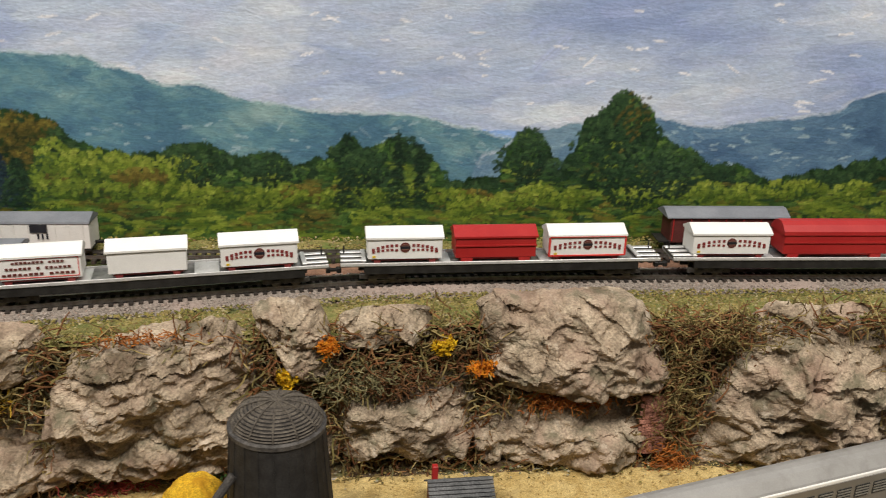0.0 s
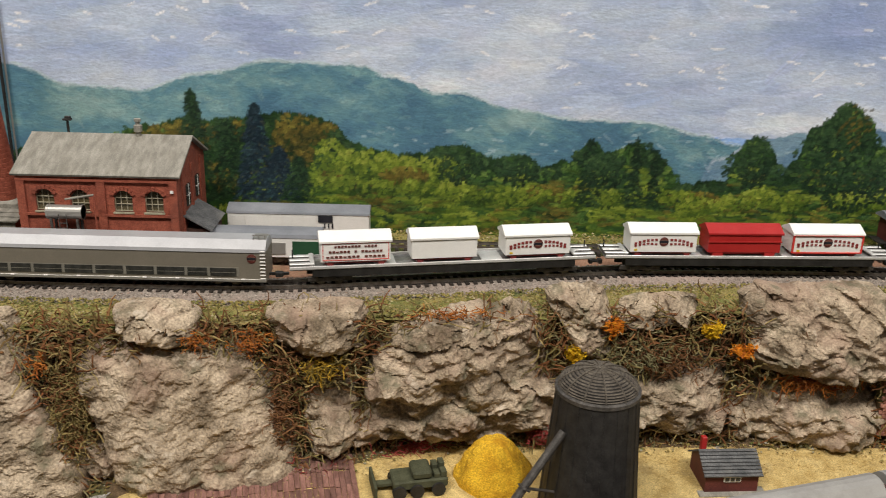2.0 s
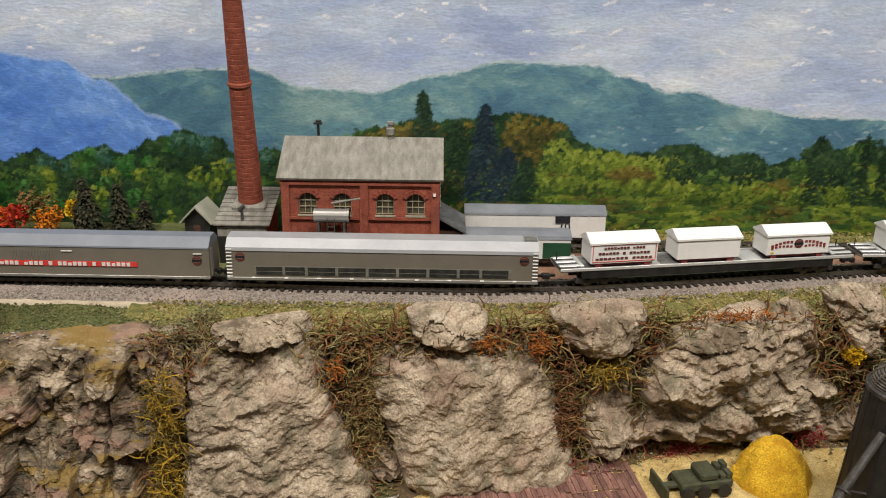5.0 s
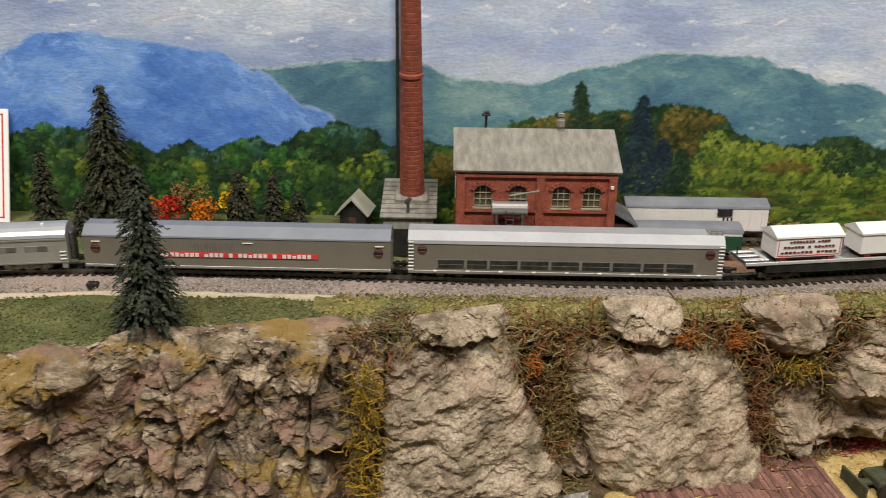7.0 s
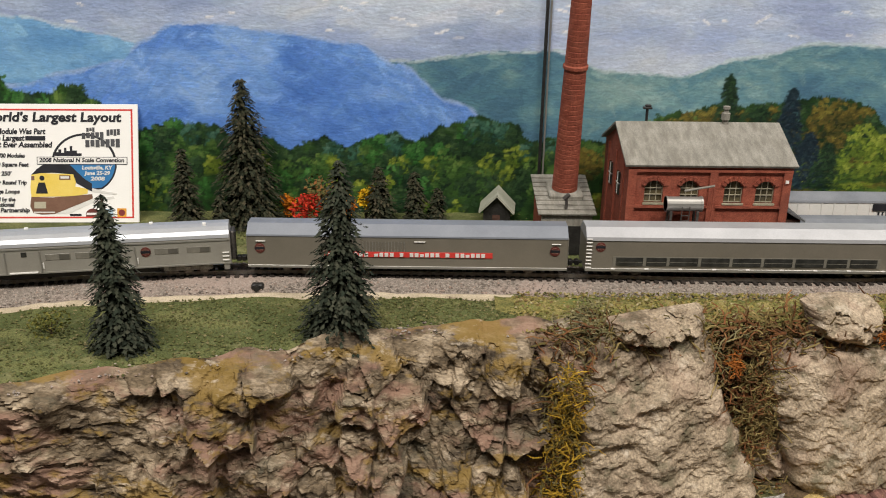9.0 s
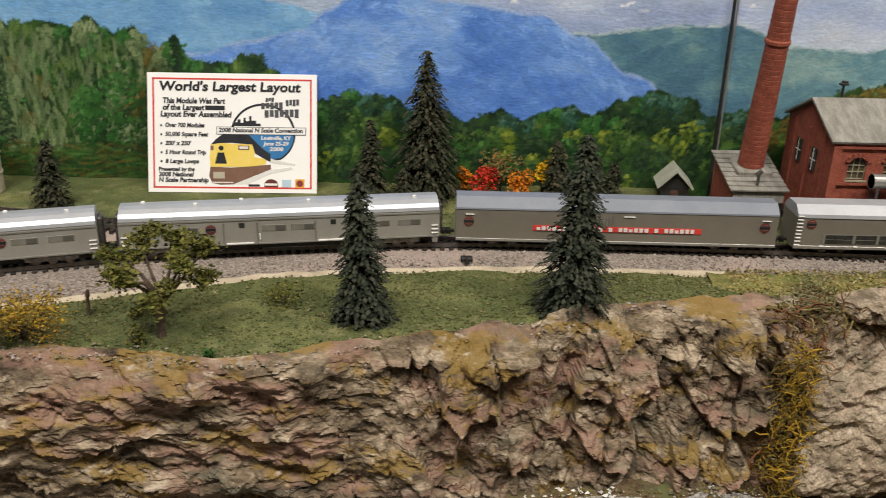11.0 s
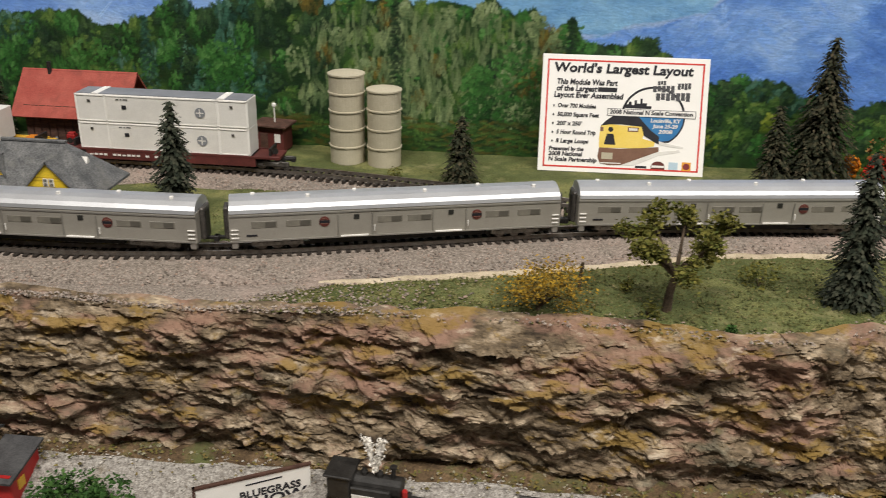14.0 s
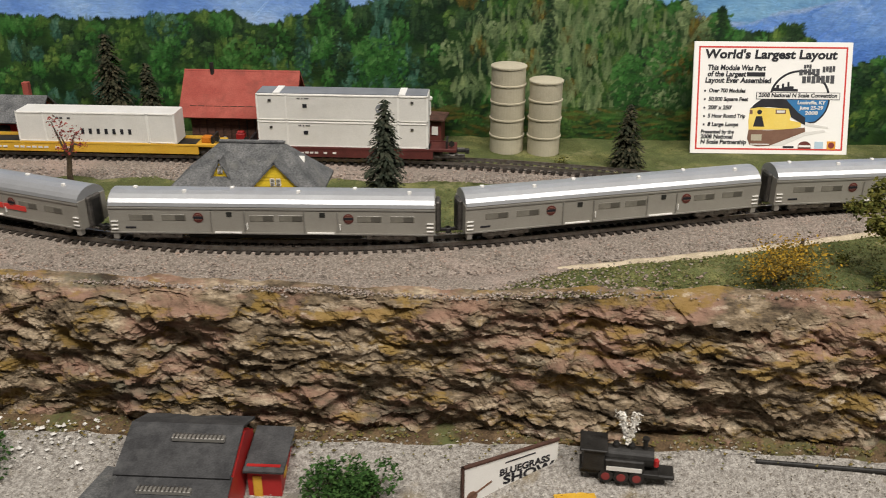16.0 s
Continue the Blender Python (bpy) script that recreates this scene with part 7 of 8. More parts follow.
# ---- trees and bushes ----
def flakes(spots, size, rng, flat=0.5):
    """Small leaf flakes, each a bent quad, about the given places."""
    verts, faces = [], []
    for p in spots:
        s = size * rng.uniform(0.6, 1.4)
        a = Vector((rng.gauss(0, 1), rng.gauss(0, 1), rng.gauss(0, flat))).normalized() * s
        b = Vector((rng.gauss(0, 1), rng.gauss(0, 1), rng.gauss(0, 1))).cross(a).normalized() * s * rng.uniform(0.4, 0.8)
        k = len(verts)
        verts += [p - a, p - b * 0.8 + a * 0.1, p + a, p + b]
        faces += [(k, k + 1, k + 2), (k, k + 2, k + 3)]
    return verts, faces


def fir(x, y, z, h, r, seed, blue=False, group="model fir trees"):
    rng = random.Random(seed)
    kind = "blue-green" if blue else "dark green"
    size = "tall" if h > 0.075 else ("small" if h < 0.05 else "slender")
    t = root("fir_tree", pose(x, y, z, rng.uniform(-2, 2), rng.uniform(-2, 2), rng.uniform(0, 360)), f"{size} {kind} model fir tree with drooping layered branches", "tree", group)
    part("trunk", tube((0, 0, -0.001), (0, 0, h * 0.97), r * 0.085, r * 0.02, 7), M_BARK, t)
    verts, faces = [], []
    levels = int(h / 0.0019)
    for k in range(levels):
        q = k / levels
        zc = h * (0.07 + 0.93 * q)
        rad = 0.98 * r * (1 - q) ** 0.56 * rng.uniform(0.8, 1.12) + 0.0009
        n = max(8, int(21 * (rad / r) + 7))
        for j in range(n):
            a = rng.uniform(0, math.tau)
            reach = rad * rng.uniform(0.65, 1.1)
            d = Vector((math.cos(a), math.sin(a), 0))
            side = Vector((-d.y, d.x, 0))
            m = max(2, int(reach / 0.0012))
            for i in range(m):
                f = (i + 0.8) / m
                c = d * reach * f + Vector((0, 0, zc - reach * 0.42 * f * f + rng.uniform(-0.0006, 0.0006))) + side * rng.uniform(-0.0007, 0.0007)
                tip = c + d * 0.0012 + Vector((0, 0, rng.uniform(-0.0014, 0.0002))) + side * rng.uniform(-0.0009, 0.0009)
                w = 0.00088 * rng.uniform(0.7, 1.3)
                b0 = len(verts)
                verts += [c + side * w, c - side * w, c + Vector((0, 0, w)) - d * w, tip]
                faces += [(b0, b0 + 3, b0 + 2), (b0 + 1, b0 + 2, b0 + 3), (b0, b0 + 1, b0 + 3)]
    raw("needles", verts, faces, M_NEEDLEB if blue else M_NEEDLE, t)
    return t


FIRS = [(-0.383, 0.373, 0.082, 0.0178, True), (-0.4755, 0.360, 0.070, 0.0132, True), (-0.4495, 0.519, 0.091, 0.0225, False), (-0.4800, 0.496, 0.056, 0.0120, False), (-0.371, 0.521, 0.040, 0.0110, False), (-0.350, 0.520, 0.037, 0.0100, False),
        (-0.3375, 0.524, 0.026, 0.0085, False), (-0.660, 0.484, 0.044, 0.0125, False), (-0.7995, 0.4030, 0.066, 0.0135, True), (-0.990, 0.520, 0.074, 0.0160, False), (-0.965, 0.522, 0.055, 0.0110, False), (-0.462, 0.500, 0.028, 0.0080, False)]
for i, (x, y, h, r, blue) in enumerate(FIRS):
    fir(x, y, 0.0, h, r, 100 + i, blue)


def bush(name, x, y, z, r, hh, n, material, seed, label, size=0.0011, category="bush", group=""):
    rng = random.Random(seed)
    b = root(name, pose(x, y, z), label, category, group)
    spots = []
    lobes = [(Vector((rng.uniform(-0.6, 0.6) * r, rng.uniform(-0.5, 0.5) * r, rng.uniform(0.25, 0.8) * hh)), rng.uniform(0.35, 0.6) * r) for _ in range(7)]
    for _ in range(n):
        c, q = rng.choice(lobes)
        v = Vector((rng.gauss(0, 1), rng.gauss(0, 1), rng.gauss(0, 1))).normalized() * q * rng.uniform(0.75, 1.05)
        v.z *= min(1.2, hh / r)
        spots.append(c + v + Vector((0, 0, 0.0)))
    spots = [p if p.z > 0 else Vector((p.x, p.y, -p.z * 0.5)) for p in spots]
    v, f = flakes(spots, size, rng)
    raw("foliage", v, f, material, b)
    bm = bmesh.new()
    for k in range(4):
        tube((0, 0, -0.0008), (rng.uniform(-0.4, 0.4) * r, rng.uniform(-0.4, 0.4) * r, hh * 0.6), 0.0004, 0.0002, 5, bm)
    part("stems", bm, M_BARK, b)
    return b


for a in ((-0.416, 0.517, 0.010, 0.022, M_LEAFR, "bright red autumn model bush by the backdrop"), (-0.3935, 0.518, 0.009, 0.020, M_LEAFO, "orange autumn model bush by the backdrop"), (-0.380, 0.522, 0.006, 0.026, M_LEAFY, "yellow autumn model bush by the backdrop"),
          (-0.405, 0.527, 0.012, 0.030, M_LEAFM, "brown-green mixed autumn model bush"), (-0.427, 0.524, 0.007, 0.018, M_LEAFO, "orange autumn model bush by the backdrop")):
    bush("autumn_bush", a[0], a[1], 0.003, a[2], a[3], 520, a[4], int(a[0] * -1000), a[5], 0.0012, group="autumn bushes")
for x, y, r, hh, m, lab in ((-0.512, 0.373, 0.009, 0.009, M_LEAF, "low olive green model bush on the grass"), (-0.566, 0.333, 0.005, 0.007, M_LEAF, "small olive model bush under the oak"), (-0.534, 0.323, 0.0025, 0.003, M_LEAFG, "tiny dark green tuft near the cliff edge"),
                            (-0.6985, 0.487, 0.006, 0.009, M_LEAF, "olive model bush beside the silos"), (-0.652, 0.425, 0.006, 0.010, M_LEAF, "olive model bush between tracks"), (-0.268, 0.389, 0.011, 0.009, M_TWIGG, "grey-green fuzzy bush at the cliff edge"),
                            (-0.141, 0.415, 0.0025, 0.003, M_LEAFG, "tiny dark green tuft near the ballast"), (0.196, 0.437, 0.003, 0.004, M_LEAFG, "tiny dark green tuft above the rocks"), (-0.684, 0.462, 0.006, 0.005, M_DRYGRASS, "dry yellow tuft beside the siding"),
                            (-0.573, 0.357, 0.004, 0.005, M_LEAF, "small olive shrub on the grass"), (0.030, 0.402, 0.014, 0.010, M_LEAFG, "dark green foam bush at the rock foot")):
    bush("bush", x, y, low(x, y) if x == 0.030 else 0.0005, r, hh, 420 if r > 0.008 else 160, m, int(abs(x) * 7000), lab, 0.0008)
for x, y, r, hh in ((-0.8145, 0.278, 0.016, 0.020), (-0.7935, 0.284, 0.014, 0.018), (-0.985, 0.288, 0.020, 0.020)):
    bush("green_bush", x, y, low(x, y), r, hh, 1500, M_LEAFG, int(abs(x) * 3000), "round bright green foam model bush on the gravel", 0.0011, group="lower bushes")


def broad_tree(name, x, y, z, h, spread, seed, leaf, label, leafy=170, limbs=6, lsize=0.0010, clump=0.0052, forked=0.42):
    rng = random.Random(seed)
    t = root(name, pose(x, y, z), label, "tree")
    fork = Vector((0.002, 0, h * forked))
    mid = Vector((0.0004, 0, h * forked * 0.5))
    tr = part("trunk", tube((0, 0, -0.0015), mid, h * 0.045, h * 0.036, 8, tube(mid, fork, h * 0.036, h * 0.032, 8)), M_BARK, t)
    spots = []
    for k in range(limbs):
        a = math.tau * k / limbs + rng.uniform(-0.3, 0.3)
        s = spread * rng.uniform(0.7, 1.0)
        p1 = fork + Vector((math.cos(a) * s * 0.45, math.sin(a) * s * 0.35, h * rng.uniform(0.12, 0.2)))
        p2 = fork + Vector((math.cos(a) * s, math.sin(a) * s * 0.8, h * rng.uniform(0.08, 0.5)))
        part("limb", tube(p1, p2, h * 0.014, h * 0.007, 6, tube(fork - Vector((0, 0, 0.001)), p1, h * 0.024, h * 0.015, 6)), M_BARK, t)
        for c in (p2, p1.lerp(p2, 0.55) + Vector((rng.uniform(-1, 1), rng.uniform(-1, 1), 1)) * 0.003, p2 + Vector((rng.uniform(-1, 1), rng.uniform(-1, 1), 0.4)) * clump):
            for _ in range(leafy // 3):
                spots.append(c + Vector((rng.gauss(0, 1), rng.gauss(0, 1), rng.gauss(0, 0.7))) * clump * 0.5)
    v, f = flakes(spots, lsize, rng)
    raw("crown", v, f, leaf, t)
    return t


broad_tree("oak_tree", -0.5575, 0.3400, 0.0005, 0.050, 0.0215, 5, M_LEAF, "small olive-leaved model oak with forked trunk on the grass", 420, 9, 0.0011, 0.0046, 0.34)
broad_tree("shrub_tree", -0.6125, 0.3330, 0.0005, 0.026, 0.012, 9, M_TWIGY, "sparse yellow-leaved model shrub on the grass", 300, 10, 0.0007, 0.0075, 0.12)
broad_tree("bare_tree", -0.983, 0.430, 0.002, 0.046, 0.009, 12, M_TWIGR, "thin reddish model tree beside the siding", 60, 5, 0.0008, 0.0040)
post = root("stump_post", pose(-0.594, 0.358, 0), "weathered brown stump post on the grass", "post")
part("stem", tube((0, 0, -0.001), (0.0004, 0, 0.0105), 0.0009, 0.0007, 7), M_BARK, post)
part("knob", tube((0.0004, 0, 0.0095), (0.0008, 0, 0.0125), 0.0012, 0.0006, 7), M_BARK, post)
mach = root("switch_machine", pose(-0.4285, 0.4235, 0.0005), "small black switch machine beside the ballast", "switch")
part("housing", box(-0.003, 0.003, -0.002, 0.002, 0, 0.0035, 0.0006), M_BLACK, mach)
part("lever", box(-0.0008, 0.0008, 0.002, 0.010, 0.001, 0.002), M_BLACK, mach)
part("motor", tube((0, -0.002, 0.0022), (0, -0.0045, 0.0022), 0.0014, seg=10), M_BLACK, mach)


# ---- tangled twigs over the rock wall ----
def strands(name, spots, length, thick, material, seed, label, curl=0.9):
    rng = random.Random(seed)
    verts, faces = [], []
    for p in spots:
        d = Vector((rng.gauss(0, 1), rng.gauss(0, 0.45), rng.gauss(0, 0.75))).normalized()
        L = length * rng.uniform(0.5, 1.4)
        q = p.copy()
        w = thick * rng.uniform(0.6, 1.3)
        n = 5
        base = len(verts)
        for i in range(n):
            a = d.orthogonal().normalized() * w * (1 - 0.5 * i / n)
            b = d.cross(a)
            verts += [q + a, q - a * 0.5 + b * 0.87, q - a * 0.5 - b * 0.87]
            q = q + d * (L / (n - 1))
            d = (d + Vector((rng.gauss(0, 1), rng.gauss(0, 0.6), rng.gauss(0, 1) - 0.25)) * curl * 0.45).normalized()
        for i in range(n - 1):
            for k in range(3):
                a, b = base + i * 3 + k, base + i * 3 + (k + 1) % 3
                faces.append((a, b, b + 3, a + 3))
    ob = raw(name, verts, faces, material)
    return tagged(ob, label, "undergrowth", kind="stuff")


def on_bank(x, z, off):
    return Vector((x, edge(x) + (foot(x) - edge(x)) * max(0, min(1, -z / 0.085)) + off, z))


def within(b, x, z, shrink=0.93):
    """Whether a point of the bank lies well inside a boulder's four corners."""
    cx, cz = sum(p[0] for p in b) / 4, sum(p[1] for p in b) / 4
    c = [(cx + (p[0] - cx) * shrink, cz + (p[1] - cz) * shrink) for p in b]
    return all((q[0] - p[0]) * (z - p[1]) - (q[1] - p[1]) * (x - p[0]) < 0 for p, q in zip(c, c[1:] + c[:1]))


rb = random.Random(21)
olive, brown, grey = [], [], []
for _ in range(24000):
    x, z = rb.uniform(-0.29, 0.60), rb.uniform(-0.084, 0.002)
    if any(within(b, x, z) for b in BOULDERS):
        continue
    spot = on_bank(x, z, rb.uniform(-0.011, 0.003))
    (olive if rb.random() < 0.6 else brown if rb.random() < 0.6 else grey).append(spot)
for _ in range(3000):
    x = rb.uniform(-0.29, 0.60)
    band = 0.010 + 0.006 * nz(x * 30, 2.2)
    if nz(x * 22, 9.1) > -0.25:
        spot = Vector((x, edge(x) + rb.uniform(-0.009, band), rb.uniform(-0.004, 0.0035)))
        (olive if rb.random() < 0.5 else brown if rb.random() < 0.8 else grey).append(spot)
strands("olive_undergrowth", olive, 0.011, 0.00052, M_TWIG, 31, "tangled olive and tan twigs between boulders")
strands("brown_undergrowth", brown, 0.010, 0.00050, M_TWIGB, 32, "tangled brown twigs between boulders")
strands("grey_green_undergrowth", grey, 0.009, 0.00042, M_TWIGG, 33, "grey-green lichen twigs between boulders")


def clump(x, z, rx, rz, n, material, seed, label, off=-0.011, thick=0.00035, length=0.006):
    rng = random.Random(seed)
    spots = [on_bank(x + rng.gauss(0, 0.5) * rx, z + rng.gauss(0, 0.5) * rz, off + rng.uniform(-0.003, 0.003)) for _ in range(n)]
    if material in (M_LEAFY, M_LEAFO):
        v, f = flakes([p + Vector((0, rng.uniform(-0.002, 0.001), 0)) for p in spots for _ in range(5)], 0.0008, rng)
        v = [p + Vector((rng.gauss(0, 0.0006), 0, rng.gauss(0, 0.0006))) for p in v]
        tagged(raw("flower_clump", v, f, material), label, "undergrowth", kind="stuff")
        return
    strands("vine_clump", spots, length, thick, material, seed, label, 1.5)


for i, (x, z, rx, rz, n, m, lab) in enumerate((
        (-0.066, -0.021, 0.010, 0.005, 170, M_TWIGY, "bright yellow vine clump on the rocks"), (0.064, -0.017, 0.004, 0.004, 110, M_LEAFY, "yellow flower clump on the rocks"), (0.084, -0.001, 0.004, 0.004, 90, M_LEAFO, "orange flower clump on the rocks"),
        (0.138, -0.005, 0.005, 0.004, 120, M_LEAFY, "yellow flower clump on the rocks"), (0.156, -0.018, 0.005, 0.0035, 110, M_LEAFO, "orange-red flower clump on the rocks"), (-0.100, -0.006, 0.007, 0.006, 120, M_TWIGO, "rust orange vine clump on the rocks"),
        (-0.200, -0.014, 0.004, 0.006, 60, M_TWIGO, "rust orange vine clump on the rocks"), (0.000, 0.007, 0.020, 0.002, 90, M_TWIGO, "rust orange vine clump above the rocks"), (0.200, -0.037, 0.022, 0.004, 200, M_TWIGO, "rust orange vine clump on the rocks"),
        (0.255, -0.074, 0.010, 0.009, 210, M_TWIGO, "rust orange vine clump at the rock foot"), (-0.016, -0.076, 0.016, 0.005, 170, M_TWIGR, "crimson vine clump at the rock foot"), (0.050, -0.068, 0.008, 0.008, 130, M_TWIGR, "crimson vine clump at the rock foot"),
        (-0.128, -0.004, 0.008, 0.004, 80, M_TWIGO, "rust orange vine clump on the rocks"), (0.115, -0.024, 0.026, 0.010, 260, M_TWIGB, "brown vine tangle on the rocks"), (0.095, -0.022, 0.022, 0.009, 320, M_TWIGG, "grey-green twig tangle on the rocks"),
        (-0.187, -0.035, 0.008, 0.032, 700, M_TWIG, "olive twig tangle in a crevice"), (0.255, -0.028, 0.008, 0.034, 420, M_TWIG, "olive twig tangle in a crevice"), (-0.085, -0.080, 0.022, 0.006, 180, M_TWIGR, "reddish twig tangle at the rock foot"),
        (-0.087, -0.045, 0.005, 0.026, 240, M_TWIGB, "brown twig tangle in a crevice"), (0.280, -0.002, 0.030, 0.006, 260, M_TWIG, "olive twigs trailing over the rocks"))):
    clump(x, z, rx, rz, n, m, 50 + i, lab, length=0.007 if n > 130 else 0.0045)
rv = random.Random(77)
strands("yellow_vine", [Vector((-0.2795 + rv.gauss(0, 0.0045), 0.356 + rv.uniform(-0.006, 0.012), rv.uniform(-0.086, -0.010))) for _ in range(650)], 0.007, 0.00036, M_TWIGY, 78, "yellow and ochre vines hanging down a rock cleft", 1.2)
strands("edge_tangle", [Vector((-0.272 + rv.gauss(0, 0.007), 0.378 + rv.uniform(-0.008, 0.010), rv.uniform(-0.004, 0.006))) for _ in range(260)], 0.007, 0.0003, M_TWIGG, 79, "grey-green twigs at the cliff edge", 1.2)


# ---- loose stones and flock, too small to count ----
def pebbles(name, spots, size, material, seed, label, category):
    rng = random.Random(seed)
    verts, faces = [], []
    for p in spots:
        s = size * rng.uniform(0.5, 1.35)
        o = len(verts)
        for v in ((1, 0, 0), (-1, 0, 0), (0, 1, 0), (0, -1, 0), (0, 0, 0.9), (0, 0, -0.6)):
            verts.append(p + Vector(v) * s * rng.uniform(0.6, 1.3) + Vector((rng.uniform(-1, 1), rng.uniform(-1, 1), 0)) * s * 0.4)
        faces += [(o + a, o + b, o + c) for a, b, c in ((0, 2, 4), (2, 1, 4), (1, 3, 4), (3, 0, 4), (2, 0, 5), (1, 2, 5), (3, 1, 5), (0, 3, 5))]
    return tagged(raw(name, verts, faces, material), label, category, kind="stuff")


rp = random.Random(5)
spots = []
for _ in range(26000):
    x = rp.uniform(-1.05, 0.45)
    w = ballast_front(x)
    v = rp.uniform(-w - 0.001, 0.020)
    hump = min(1, 4 * min((v + w) / (w + 0.022), 1 - (v + w) / (w + 0.022)))
    if abs(v) < 0.0085 and rp.random() < 0.5:
        continue
    spots.append(Vector((x, centre(x) + v, 0.0003 + 0.0031 * max(hump, 0))))
for _ in range(5200):
    x = rp.uniform(-1.08, -0.64)
    y0, y1 = edge(x) + 0.001, centre(x) - ballast_front(x) + 0.002
    if y1 > y0 and rp.random() < (-0.62 - x) / 0.10:
        spots.append(Vector((x, rp.uniform(y0, y1), 0.0010)))
for _ in range(2200):
    x = rp.uniform(-1.08, -0.29)
    spots.append(Vector((x, edge(x) + rp.gauss(0.006, 0.003), 0.0012)))
pebbles("ballast_stones", spots, 0.00062, M_STONES, 6, "loose grey, pink and dark ballast stones", "ballast")
spots = []
for _ in range(7000):
    x = rp.uniform(-1.1, -0.62)
    y = spline(SIDING, x) + rp.uniform(-0.036, 0.009)
    if y < spline(SIDING, x) - lerp([(-0.95, 0.036), (-0.75, 0.03), (-0.66, 0.014), (-0.6, 0.012)], x):
        continue
    spots.append(Vector((x, y, 0.0060)))
pebbles("siding_stones", spots, 0.00058, M_STONES, 8, "loose pinkish siding ballast stones", "ballast")
spots = []
for _ in range(9000):
    x = rp.uniform(-1.1, -0.28)
    y = foot(x) - abs(rp.gauss(0, 0.045)) + 0.006
    if y > 0.15:
        spots.append(Vector((x, y, low(x, y) + 0.0004)))
pebbles("gravel_stones", spots, 0.0006, islands("gravel_stones", [(0.24, 0.22, 0.19), (0.44, 0.405, 0.36), (0.56, 0.53, 0.48), (0.18, 0.15, 0.11)]), 9, "loose pale gravel on the lower ground", "gravel")
spots = []
for _ in range(5200):
    x = rp.uniform(-1.1, 0.5)
    y = foot(x) - abs(rp.gauss(0, 0.008))
    spots.append(Vector((x, y, low(x, y) + 0.002)))
pebbles("foot_flock", spots, 0.0008, islands("foot_flock", [(0.07, 0.06, 0.025), (0.15, 0.12, 0.04), (0.22, 0.16, 0.05), (0.10, 0.11, 0.03), (0.38, 0.34, 0.26)]), 10, "mossy flock and crumbs along the rock foot", "moss")
spots = []
for _ in range(17000):
    x = rp.uniform(-1.05, -0.26)
    y0 = edge(x) + 0.003
    y1 = centre(x) - ballast_front(x) - 0.002
    if y1 <= y0 or x + 0.04 * nz(x * 30, 4.7) < -0.70 - 0.05 * rp.random():
        continue
    spots.append(Vector((x, rp.uniform(y0, y1), 0.0004)))
for _ in range(7000):
    x = rp.uniform(-1.05, -0.28)
    y = rp.uniform(centre(x) + 0.022, BACK_Y)
    if abs(y - spline(SIDING, x)) > 0.035 or x > -0.6:
        spots.append(Vector((x, y, 0.0035)))
pebbles("grass_flock", spots, 0.0006, islands("grass_flock", [(0.060, 0.066, 0.022), (0.105, 0.110, 0.036), (0.165, 0.155, 0.060), (0.075, 0.085, 0.026), (0.26, 0.22, 0.11)]), 11, "green and straw flock of the meadow", "grass")
spots = []
for _ in range(15000):
    x = rp.uniform(-0.31, 0.5)
    y0, y1 = edge(x) - 0.002, centre(x) - ballast_front(x) + 0.003
    if nz(x * 40, 1.1) * 0.012 + x < -0.30:
        continue
    spots.append(Vector((x, rp.uniform(y0, y1), 0.0020)))
for _ in range(4000):
    x = rp.uniform(-0.13, 0.5)
    spots.append(Vector((x, rp.uniform(0.514, 0.538), 0.0045)))
pebbles("dry_flock", spots, 0.0008, islands("dry_flock", [(0.10, 0.10, 0.03), (0.20, 0.18, 0.05), (0.33, 0.25, 0.08), (0.12, 0.13, 0.035), (0.16, 0.10, 0.04), (0.42, 0.36, 0.20)]), 12, "dry yellow-green flock above the rocks", "grass")
spots = [Vector((rp.uniform(-0.16, 0.32), 0, 0)) for _ in range(4500)]
for p in spots:
    p.y = foot(p.x) - 0.008 - abs(rp.gauss(0, 0.03))
    p.z = low(p.x, p.y) + 0.0018
pebbles("sand_grains", spots, 0.0004, islands("sand_grains", [(0.40, 0.27, 0.09), (0.62, 0.46, 0.18), (0.30, 0.19, 0.06), (0.70, 0.56, 0.28)]), 13, "coarse yellow sand grains", "sand")
spots = []
for _ in range(420):
    x = rp.uniform(-0.45, -0.36)
    y = foot(x) - rp.uniform(0.0, 0.03)
    spots.append(Vector((x, y, low(x, y) + 0.002)))
for _ in range(160):
    x = rp.uniform(-1.02, -0.93)
    y = foot(x) - rp.uniform(0.0, 0.03)
    spots.append(Vector((x, y, low(x, y) + 0.002)))
pebbles("white_chips", spots, 0.0011, M_CREAM, 14, "white stone chips at the cliff foot", "stones")

# ---- lower yard ----
burner = root("sawdust_burner", pose(0.065, 0.3475, -0.0950), "black conical model sawdust burner with ribbed mesh dome", "burner")
bz = 0.0875
part("cone", lathe([(0.0255, 0.0), (0.0250, 0.003), (0.0190, bz), (0.0190, bz + 0.001)], 40), M_BLACK, burner, smooth=False)
for k in range(20):
    a = math.tau * k / 20
    part("seam", slab(*(Vector((r * math.cos(a + d), r * math.sin(a + d), z)) for r, z, d in ((0.0253, 0.003, -0.016), (0.0253, 0.003, 0.016), (0.0192, bz, 0.018), (0.0192, bz, -0.018))), 0.0004), M_BLACK, burner)
# relief put into the colours: dark dome base, paler rings and ribs
M_DOME = mat("dark_dome", (0.014, 0.012, 0.010), (0.035, 0.03, 0.026), 300, 0.8, grain=0.3)
